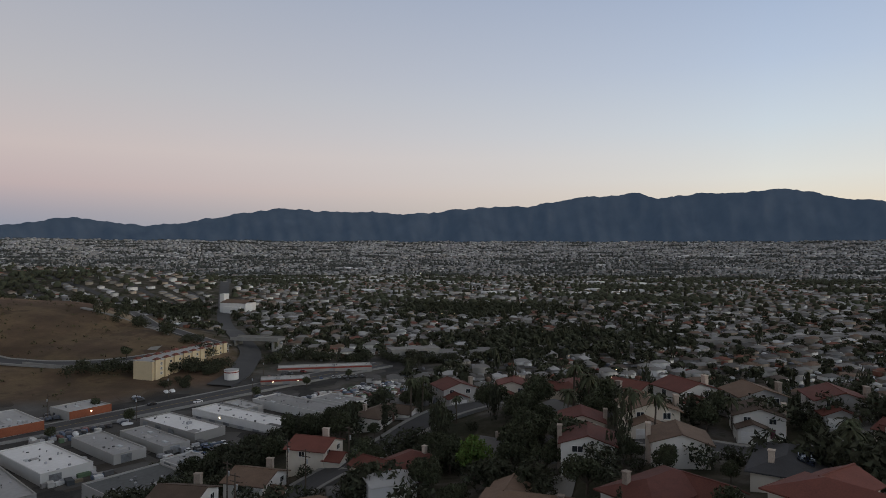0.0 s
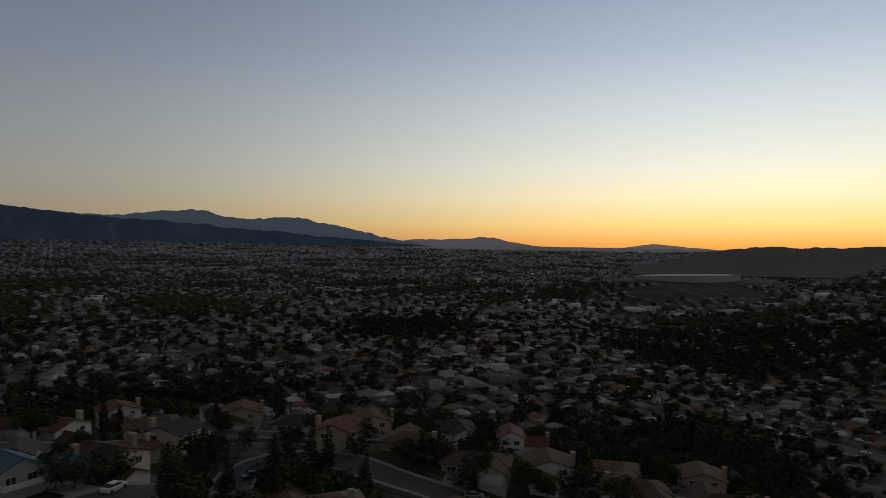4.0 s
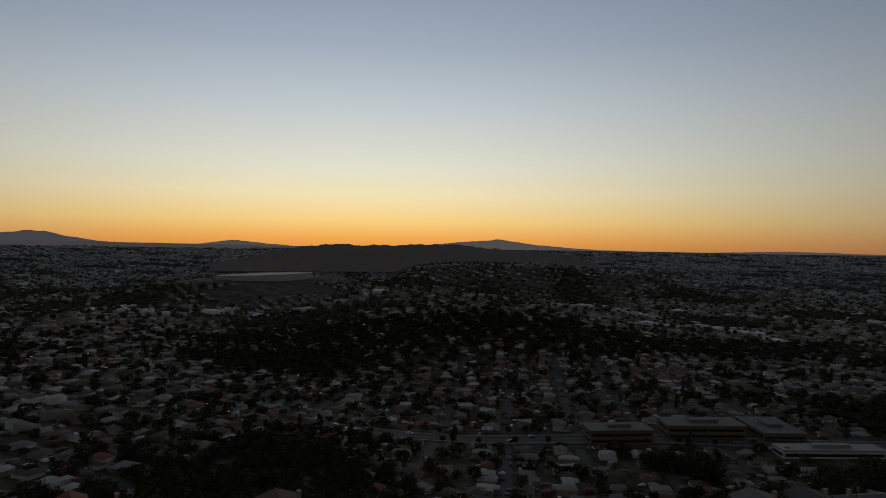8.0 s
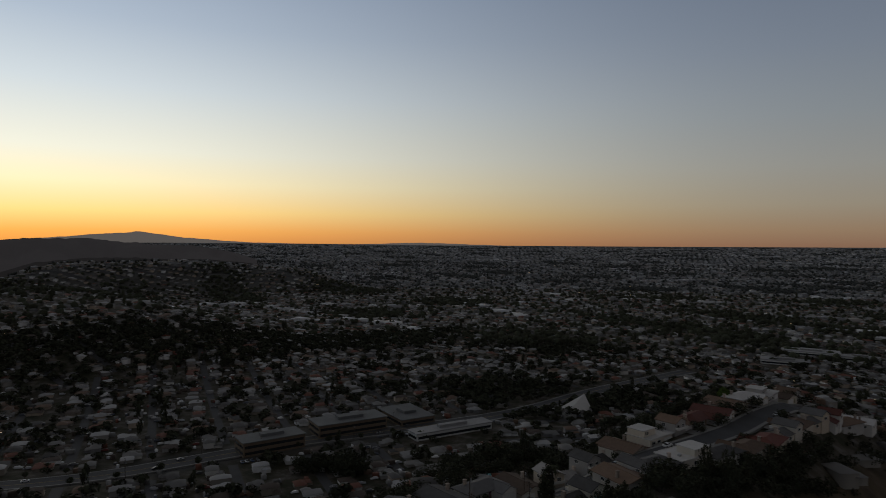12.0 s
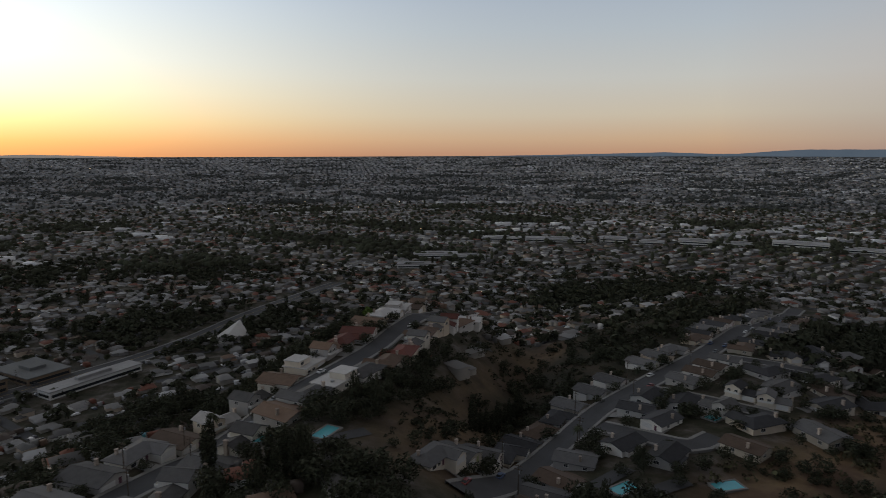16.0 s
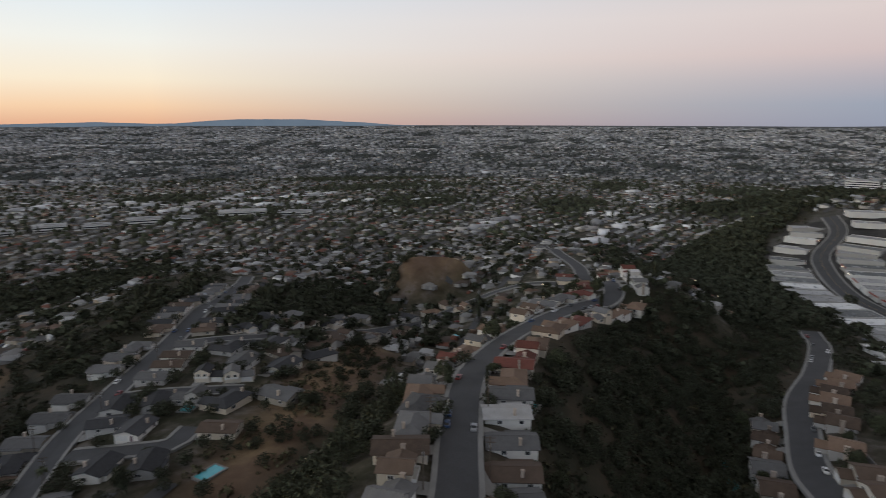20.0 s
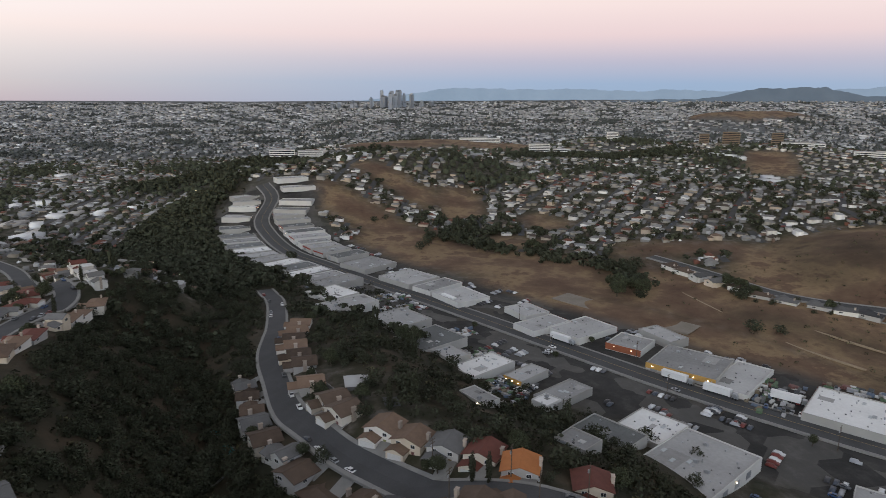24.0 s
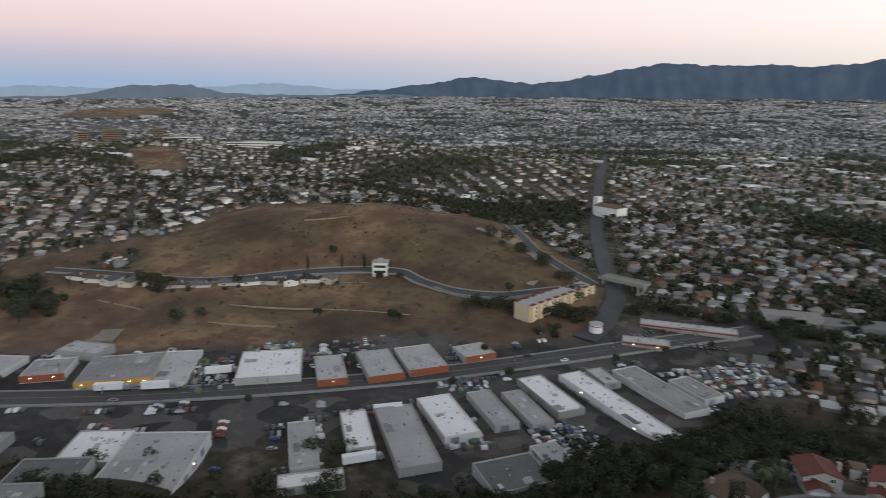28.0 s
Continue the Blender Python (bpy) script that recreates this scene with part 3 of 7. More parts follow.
def window(parent, x, y, z, w, h, face):
    """A framed window on a wall; face: which way it looks (0 = -y, 1 = +x, 2 = +y, 3 = -x)."""
    key = (w, h)
    rot = face * math.pi / 2
    if key not in WINDOW_MESHES:
        bar = [box(-w / 2 - 0.1, -0.09, -0.1, -w / 2, 0.02, h + 0.1), box(w / 2, -0.09, -0.1, w / 2 + 0.1, 0.02, h + 0.1), box(-w / 2, -0.09, h, w / 2, 0.02, h + 0.1), box(-w / 2 - 0.06, -0.16, -0.1, w / 2 + 0.06, 0.02, 0.0), box(-0.04, -0.07, 0, 0.04, 0.0, h)]
        a = part("window", join(*bar), TRIM, parent, "", (x, y, z), rot)
        b = part("pane", box(-w / 2, -0.045, 0, w / 2, -0.02, h), GLASS, a, "dark reflecting pane")
        WINDOW_MESHES[key] = (a, b)
        return a
    a = again("window", WINDOW_MESHES[key][0], parent, (x, y, z), rot)
    again("pane", WINDOW_MESHES[key][1], a, (0, 0, 0))
    return a


GARAGE_SHAPE = join(box(-2.4, -0.06, 0, 2.4, 0.02, 2.2), *[box(-2.36, -0.1, 0.06 + k * 0.55, 2.36, -0.06, 0.53 + k * 0.55) for k in range(4)])
HOUSES = {}


def house(kind, roof, m, solar=False, size=1.0):
    """One dwelling; kinds: ranch, two (storeys), split, flat. Its front faces -y."""
    key = (kind, roof, solar, size)
    if key in HOUSES:
        return copy_thing(HOUSES[key], m)
    root = new("house")
    root.matrix_basis = m @ Matrix.Diagonal((size, size, size * 0.94, 1))
    HOUSES[key] = root
    tile = ROOFS[roof]
    words = {"red": "red clay tile", "tan": "tan tile", "orange": "bright orange tile", "brown": "brown shingle", "grey": "grey shingle", "dark": "charcoal shingle", "blue": "blue glazed tile", "light": "pale flat"}[roof]
    if kind == "ranch":
        part("wall", join(box(-7.5, -4.2, -2.8, 7.5, 4.4, 2.75), box(1.2, -8.2, -2.8, 7.3, -4.19, 2.7), gable_ends(1.2, -8.2, 7.3, -3.4, 2.7, 1.5, "y")), WALL, root)
        part("roof", join(hip_roof(-7.5, -4.2, 7.5, 4.4, 2.85, 1.9, 0.7), gable_roof(1.2, -8.2, 7.3, -1.0, 2.7, 1.5, 0.5, 0.2, "y")), tile, root)
        part("chimney", join(box(-5.6, 1.5, 2.0, -4.7, 2.3, 5.6), box(-5.7, 1.4, 5.6, -4.6, 2.4, 5.75)), BRICK, root)
        part("garage_door", GARAGE_SHAPE, GARAGE, root, loc=(4.25, -8.21, 0.1))
        part("front_door", join(box(-0.5, -0.06, 0, 0.5, 0.02, 2.05), box(-0.62, -0.1, 2.05, 0.62, 0.02, 2.2)), DOOR, root, loc=(-0.2, -4.21, 0.1))
        for x, w in ((-5.2, 2.0), (-2.4, 1.4)):
            window(root, x, -4.2, 1.0, w, 1.2, 0)
        window(root, 7.5, 0.6, 1.0, 1.4, 1.2, 1)
        window(root, 3.2, 4.4, 0.9, 2.0, 1.2, 2)
        label = "single-storey stucco house with a %s roof" % words
    elif kind == "two":
        part("wall", join(box(-5.2, -4.6, -2.8, 5.2, 5.0, 5.1), box(-5.0, -8.4, -2.8, 1.2, -4.59, 2.9), gable_ends(-5.2, -4.6, 5.2, 5.0, 5.1, 1.8, "y"), gable_ends(-5.0, -8.4, 1.2, -4.6, 2.9, 1.3, "y")), WALL, root)
        part("roof", join(gable_roof(-5.2, -4.6, 5.2, 5.0, 5.1, 1.8, 0.6, 0.22, "y"), gable_roof(-5.0, -8.4, 1.2, -4.4, 2.9, 1.3, 0.45, 0.2, "y")), tile, root)
        part("chimney", join(box(5.2, -0.6, -2.0, 6.1, 0.9, 7.4), box(5.1, -0.7, 7.4, 6.2, 1.0, 7.6)), BRICK, root)
        part("garage_door", GARAGE_SHAPE, GARAGE, root, loc=(-1.9, -8.41, 0.1))
        part("front_door", join(box(-0.5, -0.06, 0, 0.5, 0.02, 2.05), box(-0.62, -0.1, 2.05, 0.62, 0.02, 2.2)), DOOR, root, loc=(2.6, -4.61, 0.1))
        for x, z in ((-2.6, 3.6), (2.6, 3.5)):
            window(root, x, -4.6, z, 1.4, 1.2, 0)
        window(root, -5.2, 1.0, 3.4, 1.4, 1.2, 3)
        window(root, 5.2, 3.0, 3.4, 1.4, 1.2, 1)
        window(root, 2.0, 5.0, 3.4, 2.0, 1.2, 2)
        label = "two-storey stucco house with a %s roof and chimney" % words
    elif kind == "split":
        part("wall", join(box(-6.4, -4.0, -2.8, 0.4, 4.4, 5.3), box(0.39, -3.4, -2.8, 6.6, 4.0, 2.9), gable_ends(-6.4, -4.0, 0.4, 4.4, 5.3, 1.7, "y"), gable_ends(0.39, -3.4, 6.6, 4.0, 2.9, 1.5, "x")), WALL, root)
        part("roof", join(gable_roof(-6.4, -4.0, 0.4, 4.4, 5.3, 1.7, 0.5, 0.22, "y"), gable_roof(0.5, -3.4, 6.6, 4.0, 2.9, 1.5, 0.5, 0.2, "x")), tile, root)
        part("chimney", join(box(6.6, -0.4, -2.0, 7.4, 0.8, 5.6), box(6.5, -0.5, 5.6, 7.5, 0.9, 5.8)), BRICK, root)
        part("garage_door", GARAGE_SHAPE, GARAGE, root, loc=(3.5, -3.41, 0.1))
        part("balcony", join(box(-6.2, -5.3, 2.7, 0.2, -4.0, 2.85), box(-6.2, -5.3, 2.85, 0.2, -5.22, 3.7), box(-6.2, -5.3, 2.85, -6.1, -4.0, 3.7), box(0.1, -5.3, 2.85, 0.2, -4.0, 3.7)), TRIM, root, "white railed balcony")
        window(root, -4.6, -4.0, 3.2, 1.4, 1.2, 0)
        window(root, -1.6, -4.0, 3.2, 1.4, 1.2, 0)
        window(root, -6.4, 1.0, 3.3, 1.4, 1.2, 3)
        window(root, -3.0, 4.4, 3.2, 2.0, 1.2, 2)
        window(root, 3.4, 4.0, 0.9, 2.0, 1.2, 2)
        label = "split-level stucco house with a %s roof" % words
    elif kind == "narrow":
        part("wall", join(box(-4.9, -7.0, -2.8, 4.9, 7.4, 2.95), box(-6.6, -1.0, -2.8, -4.89, 6.0, 2.6), gable_ends(-4.9, -7.0, 4.9, 7.4, 2.95, 1.5, "y")), WALL, root)
        part("roof", join(gable_roof(-4.9, -7.0, 4.9, 7.4, 2.95, 1.5, 0.7, 0.2, "y"), box(-7.0, -1.4, 2.6, -4.3, 6.4, 2.8)), tile, root)
        part("chimney", join(box(3.0, 2.0, 2.8, 3.9, 2.8, 5.5), box(2.9, 1.9, 5.5, 4.0, 2.9, 5.65)), BRICK, root)
        part("garage_door", GARAGE_SHAPE, GARAGE, root, loc=(-1.9, -7.01, 0.1))
        part("front_door", join(box(-0.5, -0.06, 0, 0.5, 0.02, 2.05), box(-0.62, -0.1, 2.05, 0.62, 0.02, 2.2)), DOOR, root, loc=(2.2, -7.01, 0.1))
        window(root, 4.9, -2.4, 1.0, 1.4, 1.2, 1)
        window(root, 4.9, 4.4, 1.0, 1.4, 1.2, 1)
        window(root, 1.0, 7.4, 0.9, 2.0, 1.2, 2)
        label = "narrow low stucco house with a %s roof" % words
    else:
        part("wall", join(box(-7.2, -5.0, -2.8, 7.2, 5.0, 3.1), box(-7.0, -2.0, 3.0, 0.5, 4.8, 5.7)), WALL, root)
        part("roof", join(box(-7.7, -5.5, 3.1, 7.7, 5.5, 3.35), box(-7.3, -2.3, 5.7, 0.8, 5.1, 5.95), box(-7.7, -5.5, 3.35, 7.7, -5.3, 3.5), box(-7.7, 5.3, 3.35, 7.7, 5.5, 3.5), box(7.5, -5.3, 3.35, 7.7, 5.3, 3.5)), tile, root)
        part("vent", join(box(3.2, 1.0, 3.3, 4.2, 2.0, 4.0), box(5.3, -2.0, 3.3, 5.7, -1.6, 3.9)), METAL, root, "metal roof vent")
        part("garage_door", GARAGE_SHAPE, GARAGE, root, loc=(4.0, -5.01, 0.1))
        window(root, -5.0, -5.0, 0.9, 2.0, 1.2, 0)
        window(root, -1.6, -5.0, 0.9, 2.0, 1.2, 0)
        window(root, -5.0, -2.0, 4.0, 2.0, 1.2, 0)
        window(root, 7.2, 0.5, 1.0, 1.4, 1.2, 1)
        window(root, 0.0, 5.0, 0.9, 2.0, 1.2, 2)
        label = "low flat-roofed house with pale stucco walls"
    if solar:
        sl = 1.9 / 5.0
        for i in range(3):
            for k in range(2):
                x, y = -3.6 + i * 1.75, -3.4 + k * 1.15
                z = 2.95 + (y + 4.9) * sl + 0.14
                v = [(x, y, z), (x + 1.65, y, z), (x + 1.65, y + 1.05, z + 1.05 * sl), (x, y + 1.05, z + 1.05 * sl)]
                v += [(a, b, c + 0.05) for a, b, c in v]
                part("solar_panel", (v, [(0, 3, 2, 1), (4, 5, 6, 7), (0, 1, 5, 4), (1, 2, 6, 5), (2, 3, 7, 6), (3, 0, 4, 7)]), SOLAR, root, "blue-black solar panel")
        label += " and solar panels"
    return tagged(root, label, "house", "hillside houses")


PLACED = []


def room_for(x, y, gap):
    return all((x - a) ** 2 + (y - b) ** 2 > (gap + g) ** 2 for a, b, g in PLACED)


def site(x, y, face, lift=0.15, gap=7.0):
    """A level pad for a building at (x, y), its front turned to the bearing face (degrees, from -y anticlockwise)."""
    PLACED.append((x, y, gap))
    return pose(x, y, gz(x, y) + lift, 0, 0, face)


def smooth_line(pts, step=4.0):
    out = []
    p = [Vector((2 * pts[0][0] - pts[1][0], 2 * pts[0][1] - pts[1][1]))] + [Vector(q) for q in pts] + [Vector((2 * pts[-1][0] - pts[-2][0], 2 * pts[-1][1] - pts[-2][1]))]
    for i in range(1, len(p) - 2):
        n = max(2, int((p[i + 1] - p[i]).length / step))
        for k in range(n):
            u = k / n
            out.append(0.5 * ((2 * p[i]) + (p[i + 1] - p[i - 1]) * u + (2 * p[i - 1] - 5 * p[i] + 4 * p[i + 1] - p[i + 2]) * u * u + (3 * p[i] - p[i - 1] - 3 * p[i + 1] + p[i + 2]) * u ** 3))
    return out + [p[-2]]


def strip(name, pts, a, b, lift, material, label, cross=3, skirt=0.9):
    """A ribbon of paving laid on the land between the offsets a and b from a line, with edges that go down into the ground."""
    line = smooth_line(pts)
    n = cross + 3
    P = np.array([tuple(p) for p in line])
    T = np.gradient(P, axis=0)
    T /= np.linalg.norm(T, axis=1)[:, None]
    S = np.stack([T[:, 1], -T[:, 0]], 1)
    u = np.clip((np.arange(n) - 1) / cross, 0, 1)
    Q = P[:, None, :] + S[:, None, :] * (a + (b - a) * u)[None, :, None]
    own, mid = terrain(Q[..., 0], Q[..., 1]), terrain(P[:, 0], P[:, 1])[:, None]
    z = 0.5 * own + 0.5 * np.maximum(mid, own) + lift
    z[:, 0] -= skirt
    z[:, -1] -= skirt
    verts = np.concatenate([Q, z[..., None]], -1).reshape(-1, 3).tolist()
    faces = []
    for i in range(len(line) - 1):
        for k in range(n - 1):
            faces.append((i * n + k, i * n + k + 1, (i + 1) * n + k + 1, (i + 1) * n + k))
    ob = mesh_ob(name, verts, [tuple(reversed(f)) for f in faces], material)
    return tagged(ob, label, name.split("_")[0], kind="structure")


# ---- streets ----
ASPHALT = mat("worn_asphalt", (0.060, 0.060, 0.062), 0.3, 0.12, 0.9, grain=0.25, grain_scale=3.0)
CONCRETE = mat("pale_concrete", (0.21, 0.205, 0.195), 0.25, 0.3, 0.9, grain=0.15, grain_scale=3.0)
PAINT = mat("white_road_paint", (0.55, 0.54, 0.50), 0.2, 1.0, 0.7)
YELLOW = mat("yellow_road_paint", (0.24, 0.18, 0.08), 0.2, 1.0, 0.7)
STREETS = {
    "ridge": ([(-58, -48), (-76, -58), (-96, -71), (-116, -86), (-145, -106), (-168, -118), (-202, -129), (-249, -136), (-290, -138), (-314, -137), (-334, -150), (-370, -176), (-420, -208), (-466, -238), (-540, -300), (-610, -355)], 4.5),
    "south_west": ([(-18, -150), (-39, -180), (-73, -222), (-101, -245), (-144, -281), (-198, -338), (-236, -378), (-300, -450)], 4.5),
    "spur": ([(74, -140), (65, -163), (56, -182), (42, -205), (24, -230), (8, -258), (-2, -284), (-18, -318), (-29, -338)], 4.1),
    "west": ([(-112, 88), (-130, 66), (-140, 46), (-150, 27), (-170, 5), (-187, -10), (-212, -24), (-246, -33), (-279, -40), (-317, -41), (-378, -49), (-413, -60)], 4.4),
    "north": ([(-44, 104), (-34, 122), (-26, 135), (-19, 144), (-12, 155), (-4, 166), (6, 176), (22, 184)], 3.8),
    "upper": ([(22, 122), (36, 119), (50, 114), (66, 110), (84, 106), (98, 100)], 3.5),
    "east": ([(56, 74), (70, 66), (80, 56), (93, 47), (116, 43), (136, 46), (144, 37), (138, 24), (129, 10), (126, -12), (128, -50), (112, -95)], 3.9),
    "terrace": ([(116, 120), (138, 90), (164, 80), (167, 50), (163, 20), (157, -30), (150, -80)], 3.6),
    "lower": ([(-72, -212), (-82, -196), (-93, -185), (-104, -190)], 3.5),
    "court": ([(-101, -240), (-112, -228), (-124, -215), (-134, -206)], 3.5),
    "valley": ([(-146, -278), (-170, -268), (-195, -264), (-253, -276), (-330, -290), (-383, -263), (-393, -225), (-372, -180)], 3.6),
    "hill": ([(-460, 225), (-420, 240), (-361, 262), (-324, 300), (-288, 327), (-250, 343), (-230, 341), (-200, 335), (-171, 342), (-150, 362), (-128, 392)], 3.3),
    "arterial": ([(-106, 318), (-104, 340), (-106, 360), (-112, 392), (-137, 445), (-165, 520), (-199, 610), (-240, 730), (-277, 846), (-383, 1181), (-480, 1500)], 6.2),
    "rise": ([(-128, 396), (-152, 407), (-168, 418), (-193, 441), (-222, 470), (-252, 512), (-290, 556), (-330, 590)], 4.2),
    "boulevard": ([(360, -150), (330, -200), (287, -277), (258, -326), (216, -378), (175, -432), (150, -480), (120, -560), (60, -680)], 7.0),
    "industrial": (IND, 6.3),
}
# road beds cut into the land
bed = np.zeros(len(land.data.vertices) * 3)
land.data.vertices.foreach_get("co", bed)
bed = bed.reshape(-1, 3)
bed[:, 2] = terrain(bed[:, 0], bed[:, 1]) - 0.05
wild = bump_xy.copy()
cut = np.zeros(len(bed))
for pts, half in STREETS.values():
    wild *= sstep(half + 3.0, half + 16.0, near_line(bed[:, 0], bed[:, 1], pts))
    cut = np.maximum(cut, 0.55 * (1 - sstep(half + 1.0, half + 5.0, near_line(bed[:, 0], bed[:, 1], pts))))
bed[:, 2] += wild - cut
land.data.vertices.foreach_set("co", bed.ravel())
land.data.update()
for key, (pts, half) in STREETS.items():
    strip("road", pts, -half, half, 0.22, ASPHALT, "worn grey asphalt street", 4)
    if key in ("arterial",):
        continue
    for s in (-1, 1):
        a, b = sorted((s * half, s * (half + 1.3)))
        strip("pavement", pts, a, b, 0.36, CONCRETE, "pale concrete pavement along the kerb", 1)
strip("road_marking", IND, -0.1, 0.1, 0.27, YELLOW, "worn yellow centre line", 1)
strip("road_marking", STREETS["boulevard"][0], -0.2, 0.2, 0.27, YELLOW, "worn yellow centre line", 1)



def off_street(x, y, gap):
    return all(near_line(x, y, pts) > half + gap for pts, half in STREETS.values())


rnd = random.Random(11)
DRIVES = []


def front_to(x, y, tx, ty):
    """The turn (degrees) that makes a front, -y, face the point (tx, ty)."""
    return math.degrees(math.atan2(ty - y, tx - x)) + 90


def along(key, kinds, roofs, step=16.5, setback=16.5, start=6.0, stop=1e9, sides=(-1, 1), solar=0.06, lift=0.15, size=0.84):
    pts, half = STREETS[key]
    line = smooth_line(pts, 2.0)
    run, last = 0.0, start - step
    for i in range(1, len(line) - 1):
        run += (line[i] - line[i - 1]).length
        if run - last < step or run > stop:
            continue
        last = run
        t = (line[i + 1] - line[i - 1]).normalized()
        for s in sides:
            n = Vector((t.y, -t.x)) * s
            q = line[i] + n * (setback + rnd.uniform(-1.0, 1.5)) + t * rnd.uniform(-1.2, 1.2)
            gap = min(5.6, step * 0.47)
            if not room_for(q.x, q.y, gap) or not off_street(q.x, q.y, 5.0):
                continue
            kind, roof = rnd.choice(kinds), rnd.choice(roofs)
            if kind == "flat":
                steps = [gz(q.x + a, q.y + b) for a in (-6, 6) for b in (-6, 6)]
                kind, roof = ("flat", "light") if max(steps) - min(steps) < 5.0 else ("ranch", "tan")
            m = site(q.x, q.y, front_to(q.x, q.y, line[i].x, line[i].y) + rnd.uniform(-9, 9), lift, gap=gap)
            house(kind, roof, m, kind == "ranch" and rnd.random() < solar, size)
            DRIVES.append((q.x, q.y, line[i].x, line[i].y, half))


def home(x, y, tx, ty, kind, roof, solar=False, lift=0.15):
    """A house that stands out, facing (tx, ty)."""
    house(kind, roof, site(x, y, front_to(x, y, tx, ty), lift, gap=6.6), solar, 0.96)
    d = math.hypot(tx - x, ty - y)
    DRIVES.append((x, y, x + (tx - x) / d * 16, y + (ty - y) / d * 16, 4.0))


# the terraces north of the summit
for args in [(-27, 150, -17, 147, "two", "red"), (-37, 137, -27, 134, "two", "tan"), (-47, 123, -35, 121, "two", "brown"), (-60, 117, -50, 104, "ranch", "brown"), (-74, 115, -62, 100, "ranch", "brown", True),
             (-14, 175, -2, 168, "ranch", "brown"), (6, 190, 10, 180, "two", "red"), (24, 196, 22, 184, "two", "red"), (38, 178, 26, 184, "ranch", "red"), (49, 160, 40, 170, "two", "red"), (57, 145, 62, 130, "two", "red"),
             (43, 128, 42, 116, "two", "tan"), (70, 140, 70, 124, "two", "tan"), (80, 127, 76, 110, "two", "red"), (11, 148, -4, 158, "ranch", "grey"),
             (51, 91, 62, 84, "ranch", "dark", True), (45, 67, 56, 74, "ranch", "red"), (31, 86, 40, 74, "ranch", "red"), (-6, 131, -20, 142, "ranch", "red"), (15, 97, 20, 112, "ranch", "tan"),
             (98, 150, 90, 134, "two", "red"), (84, 168, 74, 156, "ranch", "tan"), (66, 176, 58, 166, "two", "brown"), (112, 176, 100, 164, "two", "red"), (96, 116, 86, 108, "two", "tan")]:
    home(*args)
# the eastern bench
for args in [(73, 92, 66, 106, "two", "red"), (80, 80, 72, 68, "two", "red"), (86, 72, 78, 60, "split", "grey"), (96, 64, 88, 50, "split", "blue"), (106, 58, 102, 46, "two", "brown"), (110, 124, 120, 112, "two", "red"), (98, 130, 108, 126, "ranch", "tan"),
             (126, 108, 132, 98, "two", "red"), (140, 106, 140, 92, "ranch", "brown"), (122, 88, 134, 94, "split", "grey"), (152, 68, 164, 66, "two", "dark"), (140, 74, 150, 86, "ranch", "red"), (156, 98, 152, 86, "two", "red"), (186, 100, 170, 84, "two", "red"), (178, 86, 168, 78, "ranch", "brown"),
             (182, 62, 168, 58, "two", "red"), (180, 44, 168, 44, "ranch", "dark"), (152, 28, 163, 26, "two", "red"), (151, 10, 160, 8, "ranch", "brown", True), (143, -4, 128, -2, "ranch", "brown", True), (176, 24, 165, 22, "two", "brown"), (174, 4, 163, 2, "ranch", "dark"),
             (170, -16, 160, -16, "split", "red"), (146, -20, 128, -20, "two", "brown"), (168, -38, 158, -36, "ranch", "tan"), (144, -38, 130, -38, "ranch", "brown"), (164, -60, 154, -58, "two", "brown"), (142, -58, 152, -60, "ranch", "brown"), (160, -80, 152, -78, "ranch", "tan"), (138, -78, 148, -78, "two", "brown"), (104, 22, 118, 28, "ranch", "tan"), (110, 0, 124, 0, "two", "brown")]:
    home(*args)
# the western street with its row of tiled roofs
for args in [(-148, 62, -132, 58, "two", "red"), (-155, 44, -143, 40, "two", "orange"), (-166, 36, -152, 27, "two", "red"), (-172, 26, -158, 18, "two", "grey"), (-178, 16, -166, 8, "two", "tan"), (-186, 8, -174, 0, "two", "tan")]:
    home(*args, lift=-2.2)
along("west", ["two", "two", "split"], ["tan", "tan", "tan", "brown", "brown"], 10.6, 11.4, 72, 260, (1,), lift=-2.0, size=0.96)
along("west", ["two", "ranch", "split"], ["brown", "brown", "grey", "grey"], 10.8, 11.4, 40, 205, (-1,), lift=-2.0, size=0.96)
along("ridge", ["narrow", "split", "ranch", "narrow", "flat", "two"], ["brown", "light", "grey", "light", "tan", "grey"], 11.2, 12.5, 10, 110)
along("ridge", ["ranch", "narrow", "flat", "split"], ["brown", "red", "tan", "grey"], 12.6, 13.3, 112, 400)
along("south_west", ["ranch", "narrow", "narrow"], ["grey", "grey", "dark", "brown"], 11.9, 12.5, 6, 360)
along("spur", ["ranch", "flat", "narrow", "ranch", "split", "narrow"], ["tan", "light", "grey", "red", "grey", "brown", "tan"], 12.8, 13.0, size=0.96)
for x, y, tx, ty in [(-160, -215, -134, -206), (-150, -230, -124, -215), (-172, -232, -170, -268), (-187, -224, -195, -264), (-178, -247, -170, -268), (-158, -250, -144, -281), (-204, -242, -195, -264), (-218, -252, -230, -270), (-226, -298, -230, -270), (-246, -258, -250, -276), (-262, -300, -253, -276), (-284, -304, -290, -284), (-206, -290, -200, -264), (-122, -196, -112, -228), (-138, -188, -134, -206)]:
    if room_for(x, y, 5.0) and off_street(x, y, 4.0):
        home(x, y, tx, ty, rnd.choice(["ranch", "narrow"]), rnd.choice(["grey", "dark", "brown"]))
along("lower", ["narrow", "ranch"], ["grey", "dark", "brown"], 11.6, 10.8)
along("court", ["narrow", "split"], ["grey", "dark", "grey"], 11.6, 10.8)
